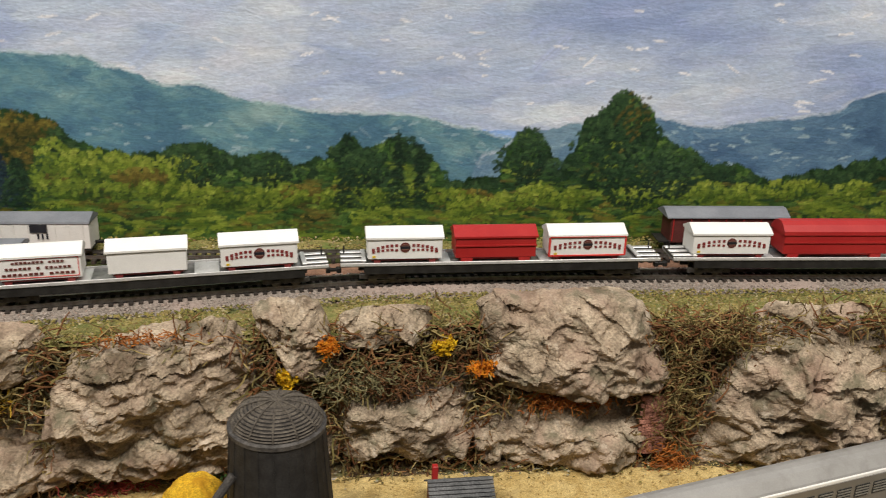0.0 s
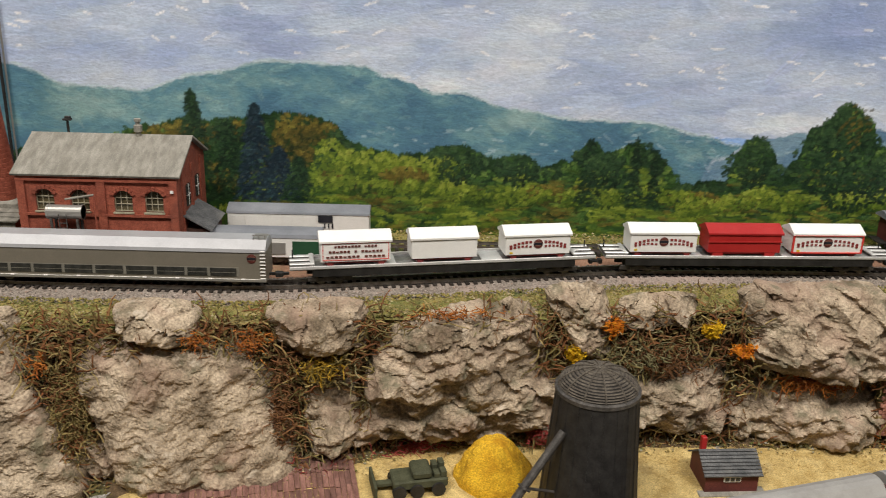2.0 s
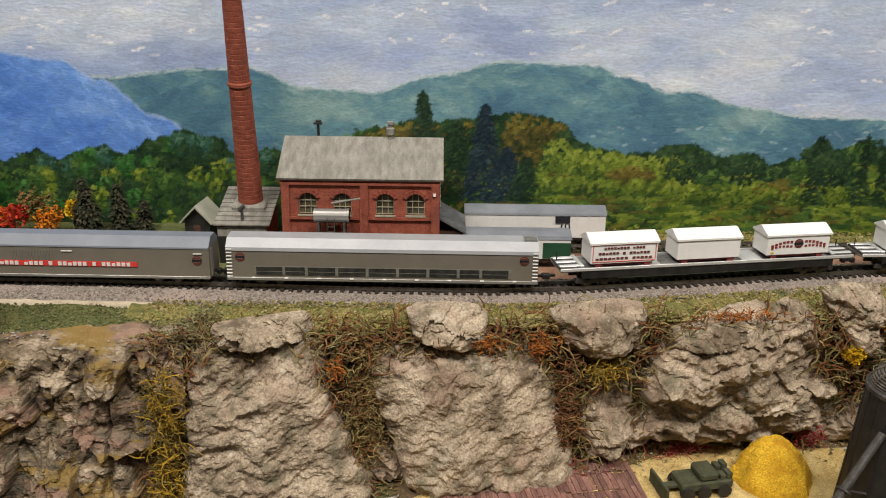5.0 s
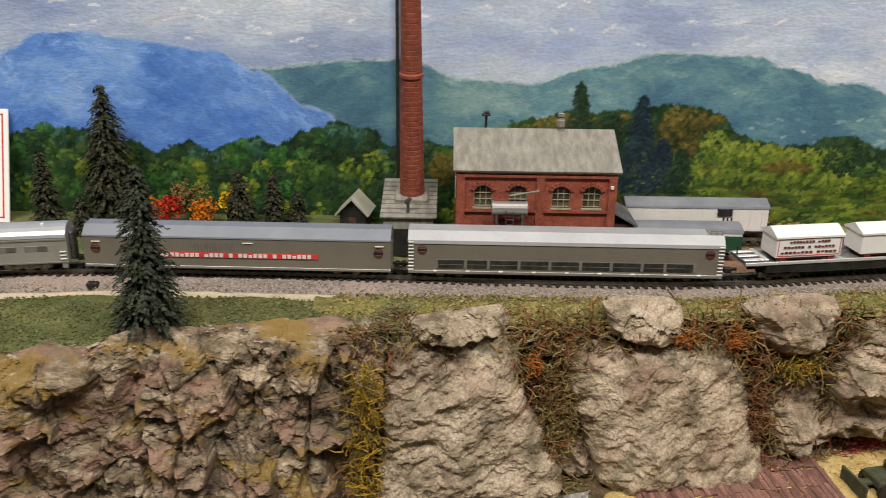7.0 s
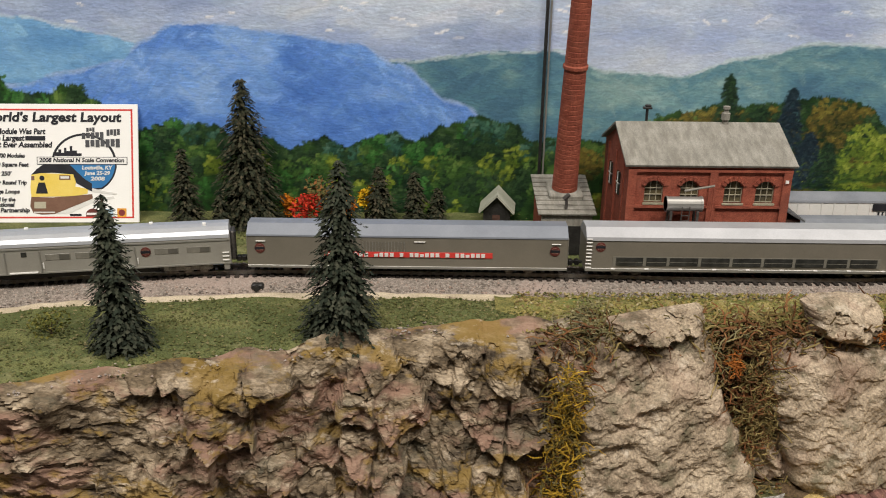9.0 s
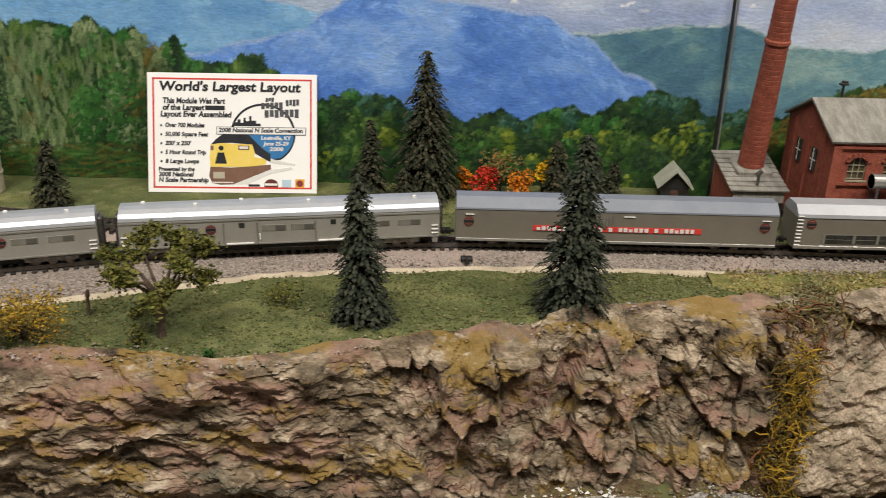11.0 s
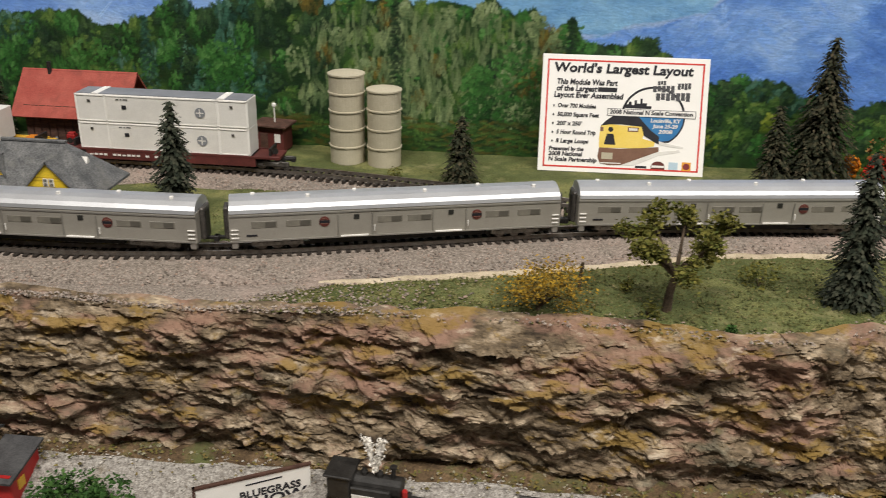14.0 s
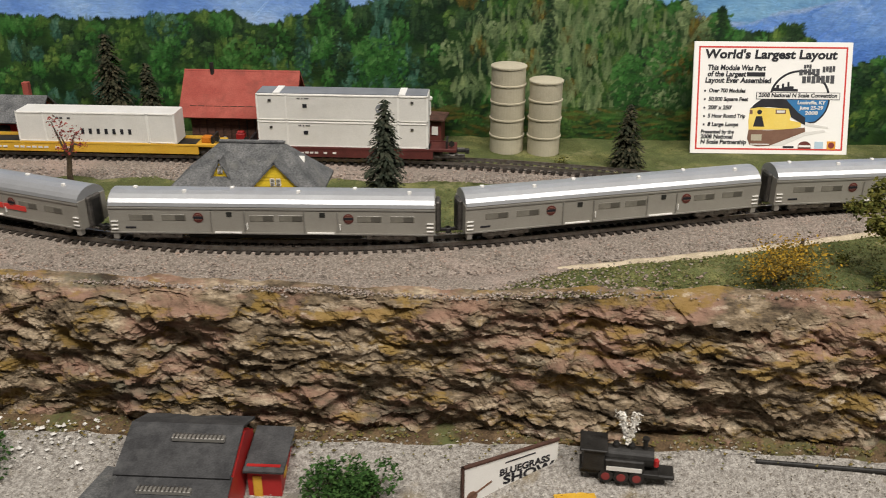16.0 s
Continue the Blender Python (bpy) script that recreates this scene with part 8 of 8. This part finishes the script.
M_MESH = mat("relief_mesh", (0.06, 0.05, 0.04), (0.13, 0.11, 0.085), 300, 0.75, grain=0.4, bump=0.5)
part("rim", lathe([(0.0190, bz - 0.001), (0.0197, bz - 0.0005), (0.0197, bz + 0.0012), (0.0186, bz + 0.0018)], 40), M_TRUCK, burner, "worn grey rim")
dome = part("dome", lathe([(0.0180 * math.cos(q), bz + 0.0012 + 0.0095 * math.sin(q)) for q in [i * math.pi / 2 / 9 for i in range(9)]] + [(0.0008, bz + 0.0108)], 36), M_DOME, burner, "brown mesh dome with paler rings", smooth=True)
for k in range(13):
    q = math.pi / 2 * k / 13.5
    r, z = 0.0180 * math.cos(q), bz + 0.0012 + 0.0095 * math.sin(q)
    part("dome_ring", lathe([(r, z - 0.0003), (r + 0.0005, z), (r, z + 0.0003)], 36), M_MESH, dome)
for k in range(12):
    a = math.tau * k / 12
    bm = bmesh.new()
    for i in range(6):
        q0, q1 = math.pi / 2 * i / 6, math.pi / 2 * (i + 1) / 6
        f = lambda q: Vector((0.0184 * math.cos(q) * math.cos(a), 0.0184 * math.cos(q) * math.sin(a), bz + 0.0015 + 0.0097 * math.sin(q)))
        tube(f(q0), f(q1), 0.0004, seg=5, bm=bm)
    part("dome_rib", bm, M_MESH, dome)
part("conveyor", tube((-0.052, -0.030, 0.024), (-0.0165, -0.012, 0.072), 0.0022, 0.0019, 10), M_TRUCK, burner, "grey conveyor pipe")
part("conveyor_band", tube((-0.034, -0.021, 0.0478), (-0.0335, -0.0207, 0.0485), 0.0032, seg=10), M_TRUCK, burner)
part("strut", tube((-0.0335, -0.0208, 0.048), (-0.018, -0.012, 0.040), 0.0007, seg=6), M_TRUCK, burner)

yard = root("yard_shed", pose(0.1445, 0.385, low(0.1445, 0.385) - 0.0005, 0, 0, 3), "small dark red model shed with grey shingled roof and chimney", "shed")
part("slab_base", box(-0.0175, 0.0185, -0.0145, 0.0135, 0, 0.0022, 0.0003), M_ROOFGREY, yard, "pale concrete base")
part("wall", box(-0.0140, 0.0140, -0.0110, 0.0110, 0.0022, 0.0125), M_BOXRED, yard)
part("gable", extrude([(-0.0110, 0.0125), (0.0110, 0.0125), (0.0, 0.0195)], -0.0140, 0.0140), M_BOXRED, yard)
for k in range(8):
    a, b = k / 8, (k + 1) / 8
    f = lambda t: (-0.0130 + 0.0130 * t, 0.0118 + 0.0088 * t)
    part("shingle_course", slab((-0.0155, f(a)[0], f(a)[1] + 0.0008), (0.0155, f(a)[0], f(a)[1] + 0.0008), (0.0155, f(b)[0], f(b)[1] + 0.0002), (-0.0155, f(b)[0], f(b)[1] + 0.0002), 0.0007), M_SHINGLE, yard)
part("back_roof", slab((-0.0155, 0, 0.0208), (0.0155, 0, 0.0208), (0.0155, 0.0130, 0.0120), (-0.0155, 0.0130, 0.0120), 0.0008), M_SHINGLE, yard)
wd = part("window", box(-0.0045, 0.0045, -0.0116, -0.0110, 0.0082, 0.0112), M_CREAM, yard)
for u in (-0.0028, 0.0, 0.0028):
    part("pane", box(u - 0.0011, u + 0.0011, -0.0118, -0.0115, 0.0088, 0.0106), M_DARKPANE, wd)
part("chimney", box(-0.0130, -0.0102, 0.002, 0.005, 0.016, 0.0262, 0.0003), M_RED, yard, "dark red brick chimney")

pile = root("sawdust_pile", pose(0.0235, 0.384, low(0.0235, 0.384) - 0.001), "bright yellow-orange sawdust pile on the sandy yard", "pile")
vs, fs_ = [], []
for j in range(26):
    for i in range(40):
        q, a = j / 25, math.tau * i / 40
        r = 0.0215 * (1 - q ** 1.5 * 0.62) * (1 + 0.10 * nz(math.cos(a) * 2, math.sin(a) * 2, q * 2)) if j < 25 else 0.0
        hgt = 0.0245 * q + 0.0018 * fbm(math.cos(a) * 3, math.sin(a) * 3, q * 4)
        if j >= 22:
            r *= (25 - j) / 4
            hgt = 0.0232 + 0.0005 * (j - 21) + 0.0015 * fbm(math.cos(a) * r * 150, math.sin(a) * r * 150)
        vs.append((r * math.cos(a), r * math.sin(a) * 0.85, max(hgt, -0.001)))
for j in range(25):
    for i in range(40):
        fs_.append((j * 40 + i, j * 40 + (i + 1) % 40, (j + 1) * 40 + (i + 1) % 40, (j + 1) * 40 + i))
raw("mound", vs, fs_, second(mat("sawdust", (0.55, 0.30, 0.015), (0.72, 0.44, 0.03), 150, 0.95, bump=1.0, fine=1300, grain=0.35), (0.45, 0.22, 0.01), 90, 0.52, 0.7), pile, smooth=False)

deck = root("plank_deck", pose(-0.1000, 0.371, -0.0795, 8, 0, 11), "red-brown plank deck of uneven boards", "deck")
M_PLANK = mat("red_brown_plank", (0.14, 0.065, 0.05), (0.27, 0.14, 0.11), 120, 0.85, bump=0.5, fine=900, grain=0.3, stretch=(4, 1, 1), vary=0.3)
for row in range(3):
    for k in range(36):
        u = -0.050 + k * 0.00285
        j = rp.uniform(-0.0015, 0.0015)
        part("plank", box(u, u + 0.0026, -0.020 + row * 0.0125 + j, -0.0080 + row * 0.0125 + j, 0.001 + rp.uniform(0, 0.0008), 0.0026 + rp.uniform(0, 0.0008)), M_PLANK, deck)
part("joist_frame", box(-0.049, 0.051, -0.019, 0.016, -0.004, 0.001), M_DARKWOOD, deck)
M_OLIVE = mat("olive_drab", (0.045, 0.048, 0.025), (0.085, 0.088, 0.05), 150, 0.8, grain=0.25)
truck_m = root("army_truck", pose(-0.018, 0.374, low(-0.018, 0.374) + 0.0012, 0, 0, 12), "olive drab model army vehicle on the sandy yard", "truck")
part("body", box(-0.012, 0.016, -0.007, 0.007, 0.004, 0.009, 0.0008), M_OLIVE, truck_m)
part("cab", box(-0.002, 0.008, -0.0065, 0.0065, 0.009, 0.0135, 0.0012), M_OLIVE, truck_m)
part("blade", box(-0.022, -0.0205, -0.010, 0.010, 0.001, 0.0095, 0.0004), M_OLIVE, truck_m)
part("arm", box(-0.0205, -0.012, -0.002, 0.002, 0.0045, 0.006), M_OLIVE, truck_m)
for sx in (-0.009, 0.0, 0.011):
    for sy in (-0.007, 0.007):
        part("wheel", tube((sx, sy - 0.0014, 0.0035), (sx, sy + 0.0014, 0.0035), 0.0036, seg=14), M_BLACK, truck_m)
for k in range(4):
    part("crate", box(0.009 + (k % 2) * 0.0035, 0.012 + (k % 2) * 0.0035, -0.006 + (k // 2) * 0.006, -0.001 + (k // 2) * 0.006, 0.009, 0.0115 + 0.0008 * k, 0.0003), M_OLIVE, truck_m)

g = low(-0.88, 0.27)
barn = root("red_barn", pose(0, 0, 0), "red model barn with black roof and skylights on the gravel", "barn")
part("wall", box(-0.9000, -0.8540, 0.252, 0.294, g - 0.004, -0.0765), M_RED, barn)
part("rear_wall", box(-0.9000, -0.8540, 0.2725, 0.3055, -0.0745, -0.0690), M_RED, barn)
M_BLACKROOF = second(mat("black_roof", (0.035, 0.035, 0.037), (0.07, 0.07, 0.072), 120, 0.85, grain=0.25, bump=0.4), (0.10, 0.10, 0.10), 80, 0.55, 0.75)
part("upper_roof", slab((-0.9045, 0.2670, -0.0680), (-0.8525, 0.2670, -0.0680), (-0.8525, 0.2935, -0.0590), (-0.9045, 0.2935, -0.0590), 0.001), M_BLACKROOF, barn)
part("back_roof", slab((-0.9045, 0.2935, -0.0590), (-0.8525, 0.2935, -0.0590), (-0.8525, 0.3120, -0.0670), (-0.9045, 0.3120, -0.0670), 0.001), M_BLACKROOF, barn)
part("lower_roof", slab((-0.9030, 0.2500, -0.0755), (-0.8520, 0.2500, -0.0755), (-0.8520, 0.2690, -0.0686), (-0.9030, 0.2690, -0.0686), 0.001), M_BLACKROOF, barn)
for xa, ya, za in ((-0.8830, 0.2850, -0.0618), (-0.8920, 0.2610, -0.0720)):
    sk = part("skylight", box(xa, xa + 0.024, ya - 0.0016, ya + 0.0016, za, za + 0.0022, 0.0003), M_SILVER, barn, "pale ribbed skylight strip")
    for k in range(12):
        part("skylight_rib", box(xa + 0.0012 + k * 0.0019, xa + 0.0018 + k * 0.0019, ya - 0.0018, ya + 0.0018, za + 0.0022, za + 0.0026), M_TRUCK, sk)
part("end_wall", extrude([(0.253, -0.090), (0.3055, -0.090), (0.3055, -0.0695), (0.2935, -0.0620), (0.269, -0.0705), (0.253, -0.0770)], -0.8540, -0.8522), M_RED, barn, "red gable end wall")
# barn opening: its inner shade is a black sheet on the wall
part("dark_doorway_sheet", box(-0.895, -0.872, 0.2516, 0.252, g, -0.081), M_BLACK, barn)
part("name_plate", box(-0.8665, -0.8545, 0.2514, 0.252, -0.084, -0.0805), M_CREAM, barn)
annex = part("annex", box(-0.8500, -0.8345, 0.283, 0.306, g - 0.003, -0.0735), M_RED, barn, "red annex")
part("annex_roof", slab((-0.8510, 0.2800, -0.0742), (-0.8325, 0.2800, -0.0742), (-0.8325, 0.3090, -0.0700), (-0.8510, 0.3090, -0.0700), 0.0012), M_BLACKROOF, annex)
part("annex_door", box(-0.8475, -0.8435, 0.2826, 0.283, g, -0.0790), M_CARYELLOW, annex, "tan door")
part("annex_window", box(-0.8348, -0.8341, 0.288, 0.293, -0.0835, -0.0785), M_CARYELLOW, annex)
part("platform", box(-0.8345, -0.822, 0.270, 0.304, g - 0.003, -0.0895), M_ROOFGREY, barn)
side = root("side_shed", pose(-0.9135, 0.276, g, 0, 0, -20), "small grey lean-to beside the barn", "shed")
part("wall", box(-0.006, 0.006, -0.009, 0.009, -0.003, 0.011), M_DARKWOOD, side)
part("roof", slab((-0.0085, -0.011, 0.0105), (0.0085, -0.011, 0.0125), (0.0085, 0.011, 0.0165), (-0.0085, 0.011, 0.0145), 0.001), M_SHINGLE, side)
bgx = root("show_sign", Matrix.Translation((-0.7515, 0.2825, -0.0927)) @ Matrix.Rotation(0.50, 4, "Z") @ Matrix.Rotation(math.pi / 2, 4, "X"), "white model billboard with music show lettering on the gravel", "billboard")
part("panel", box(0, 0.0500, 0.002, 0.0225, -0.001, 0, 0.0002), M_WHITE, bgx)
part("frame_top", box(-0.0006, 0.0506, 0.0220, 0.0230, -0.0014, 0.0004), M_DARKWOOD, bgx)
part("frame_end", box(-0.0008, 0.0004, 0, 0.0230, -0.0014, 0.0004), M_DARKWOOD, bgx)
for x in (0.004, 0.046):
    part("leg", box(x - 0.0008, x + 0.0008, -0.003, 0.0225, -0.0022, -0.0010), M_DARKWOOD, bgx)
lettering("BLUEGRASS", 0.0052, M_INK, bgx, Matrix.Translation((0.0185, 0.0110, 0.0001)))
lettering("SHOW", 0.0066, M_INK, bgx, Matrix.Translation((0.0205, 0.0055, 0.0001)) @ Matrix.Diagonal((1.35, 1, 1, 1)))
part("banjo_neck", box(0.004, 0.0175, 0.0068, 0.0078, 0, 0.0002, bm=bmesh.new(), m=Matrix.Translation((0.002, -0.0035, 0)) @ Matrix.Rotation(0.45, 4, "Z")), M_PRINTBROWN, bgx, "brown banjo picture")
part("banjo_drum", tube((0.0045, 0.0055, 0), (0.0045, 0.0055, 0.0002), 0.0028, seg=16), M_PRINTBROWN, bgx)
part("flourish", box(0.022, 0.038, 0.0178, 0.0184, 0, 0.0002, bm=bmesh.new(), m=Matrix.Rotation(0.03, 4, "Z")), M_INK, bgx)

lg = low(-0.672, 0.300)
loco = root("steam_locomotive", pose(-0.6790, 0.3000, lg + 0.001, 0, 0, -6), "small black model tank locomotive with red wheels and cotton steam", "locomotive")
part("frame", box(-0.019, 0.017, -0.0055, 0.0055, 0.0035, 0.0058, 0.0003), M_BLACK, loco)
part("boiler", tube((-0.009, 0, 0.0115), (0.014, 0, 0.0115), 0.0046, seg=20), M_BLACK, loco)
part("side_tank", box(-0.008, 0.010, -0.0062, 0.0062, 0.0060, 0.0125, 0.0006), M_BLACK, loco)
part("lining", box(-0.007, 0.009, -0.0065, -0.0062, 0.0068, 0.0090), M_CREAM, loco, "pale running board")
part("cab", box(-0.018, -0.008, -0.0065, 0.0065, 0.0058, 0.0165, 0.0004), M_BLACK, loco, "black cab")
part("cab_roof", box(-0.0195, -0.0068, -0.0074, 0.0074, 0.0165, 0.0178, 0.0004), M_BLACK, loco)
part("chimney", lathe([(0.0011, 0.0), (0.0011, 0.005), (0.0017, 0.0055), (0.0017, 0.0064)], 12), M_BLACK, loco).location = (0.010, 0, 0.0155)
for x in (-0.003, 0.004):
    part("steam_dome", lathe([(0.0016, 0.0), (0.0016, 0.0022), (0.0009, 0.0034)], 12), M_BLACK, loco).location = (x, 0, 0.0153)
part("headlamp", lathe([(0.0013, 0), (0.0013, 0.003), (0.0009, 0.0036)], 10), M_RED, loco, "red lamp").location = (0.0155, -0.002, 0.0085)
part("pilot", box(0.016, 0.024, -0.0045, 0.0045, 0.0026, 0.0050, 0.0006), M_BLACK, loco)
for x in (-0.007, 0.000, 0.007):
    for s in (-1, 1):
        w = part("wheel", tube((x, s * 0.0048, 0.0032), (x, s * 0.0062, 0.0032), 0.0034, seg=16), M_BLACK, loco)
        part("red_spokes", tube((x, s * 0.0060, 0.0032), (x, s * 0.0065, 0.0032), 0.0020, seg=12), M_MAROON, w)
rs = random.Random(3)
sm, sf = [], []
for tilt in (-0.35, 0.25):
    for _ in range(420):
        q = rs.random()
        c = Vector((0.002 + tilt * 0.012 * q + rs.gauss(0, 0.0005 + 0.0006 * q), rs.gauss(0, 0.0007), 0.0185 + 0.016 * q))
        v, f = flakes([c], 0.0008, rs, 1.5)
        sf += [tuple(i + len(sm) for i in t) for t in f]
        sm += v
raw("cotton_steam", sm, sf, mat("cotton", (0.80, 0.76, 0.68), (0.88, 0.85, 0.80), 200, 0.95, grain=0.1), loco, "white cotton steam wisps")
cross = root("signal_mast", pose(-0.6010, 0.1640, low(-0.601, 0.164)), "white model signal mast with arm at the table edge", "signal")
part("mast", tube((0, 0, 0), (0, 0, 0.080), 0.0012, seg=10), M_CREAM, cross)
part("head", box(-0.0045, 0.0015, -0.002, 0.002, 0.0755, 0.0830, 0.0005), M_WHITE, cross)
part("plate", box(0.0016, 0.0034, -0.002, 0.002, 0.0765, 0.0865, 0.0004), M_ROOFGREY, cross)
part("arm", box(0.0034, 0.016, -0.0008, 0.0008, 0.0770, 0.0795, 0.0003), M_ROOFGREY, cross)
pipe = root("drain_pipe", pose(0, 0, 0), "black pipe lying along the cliff foot", "pipe")
part("tube", tube((-0.615, 0.308, -0.0795), (-0.535, 0.303, -0.0800), 0.0011, seg=10), M_BLACK, pipe)
part("end_collar", tube((-0.537, 0.3031, -0.0800), (-0.533, 0.3029, -0.0800), 0.0016, seg=10), M_BLACK, pipe)
pic = root("picnic_table", pose(-0.7000, 0.2830, low(-0.70, 0.283), 0, 0, 10), "small tan model picnic table on the gravel", "table")
part("top", box(-0.009, 0.009, -0.004, 0.004, 0.006, 0.0068, 0.0002), M_CARYELLOW, pic)
for s in (-1, 1):
    part("bench", box(-0.009, 0.009, s * 0.007 - 0.0012, s * 0.007 + 0.0012, 0.0034, 0.0040), M_CARYELLOW, pic)
    part("leg", box(s * 0.006 - 0.0006, s * 0.006 + 0.0006, -0.005, 0.005, -0.001, 0.006), M_DARKWOOD, pic)
for k, (dx, dy, c) in enumerate(((-0.006, -0.010, M_TAN), (-0.001, -0.010, M_REDROOF), (0.007, -0.010, M_TAN))):
    fg = root("figurine", pose(-0.7000 + dx, 0.2830 + dy, low(-0.70, 0.273)), "tiny toy figurine at the picnic table", "figurine", "picnic figurines")
    part("figurine_shape", lathe([(0.0014, 0), (0.0017, 0.004), (0.0015, 0.0066), (0.0006, 0.0072), (0.0012, 0.0086), (0.0006, 0.0098)], 10), c, fg)
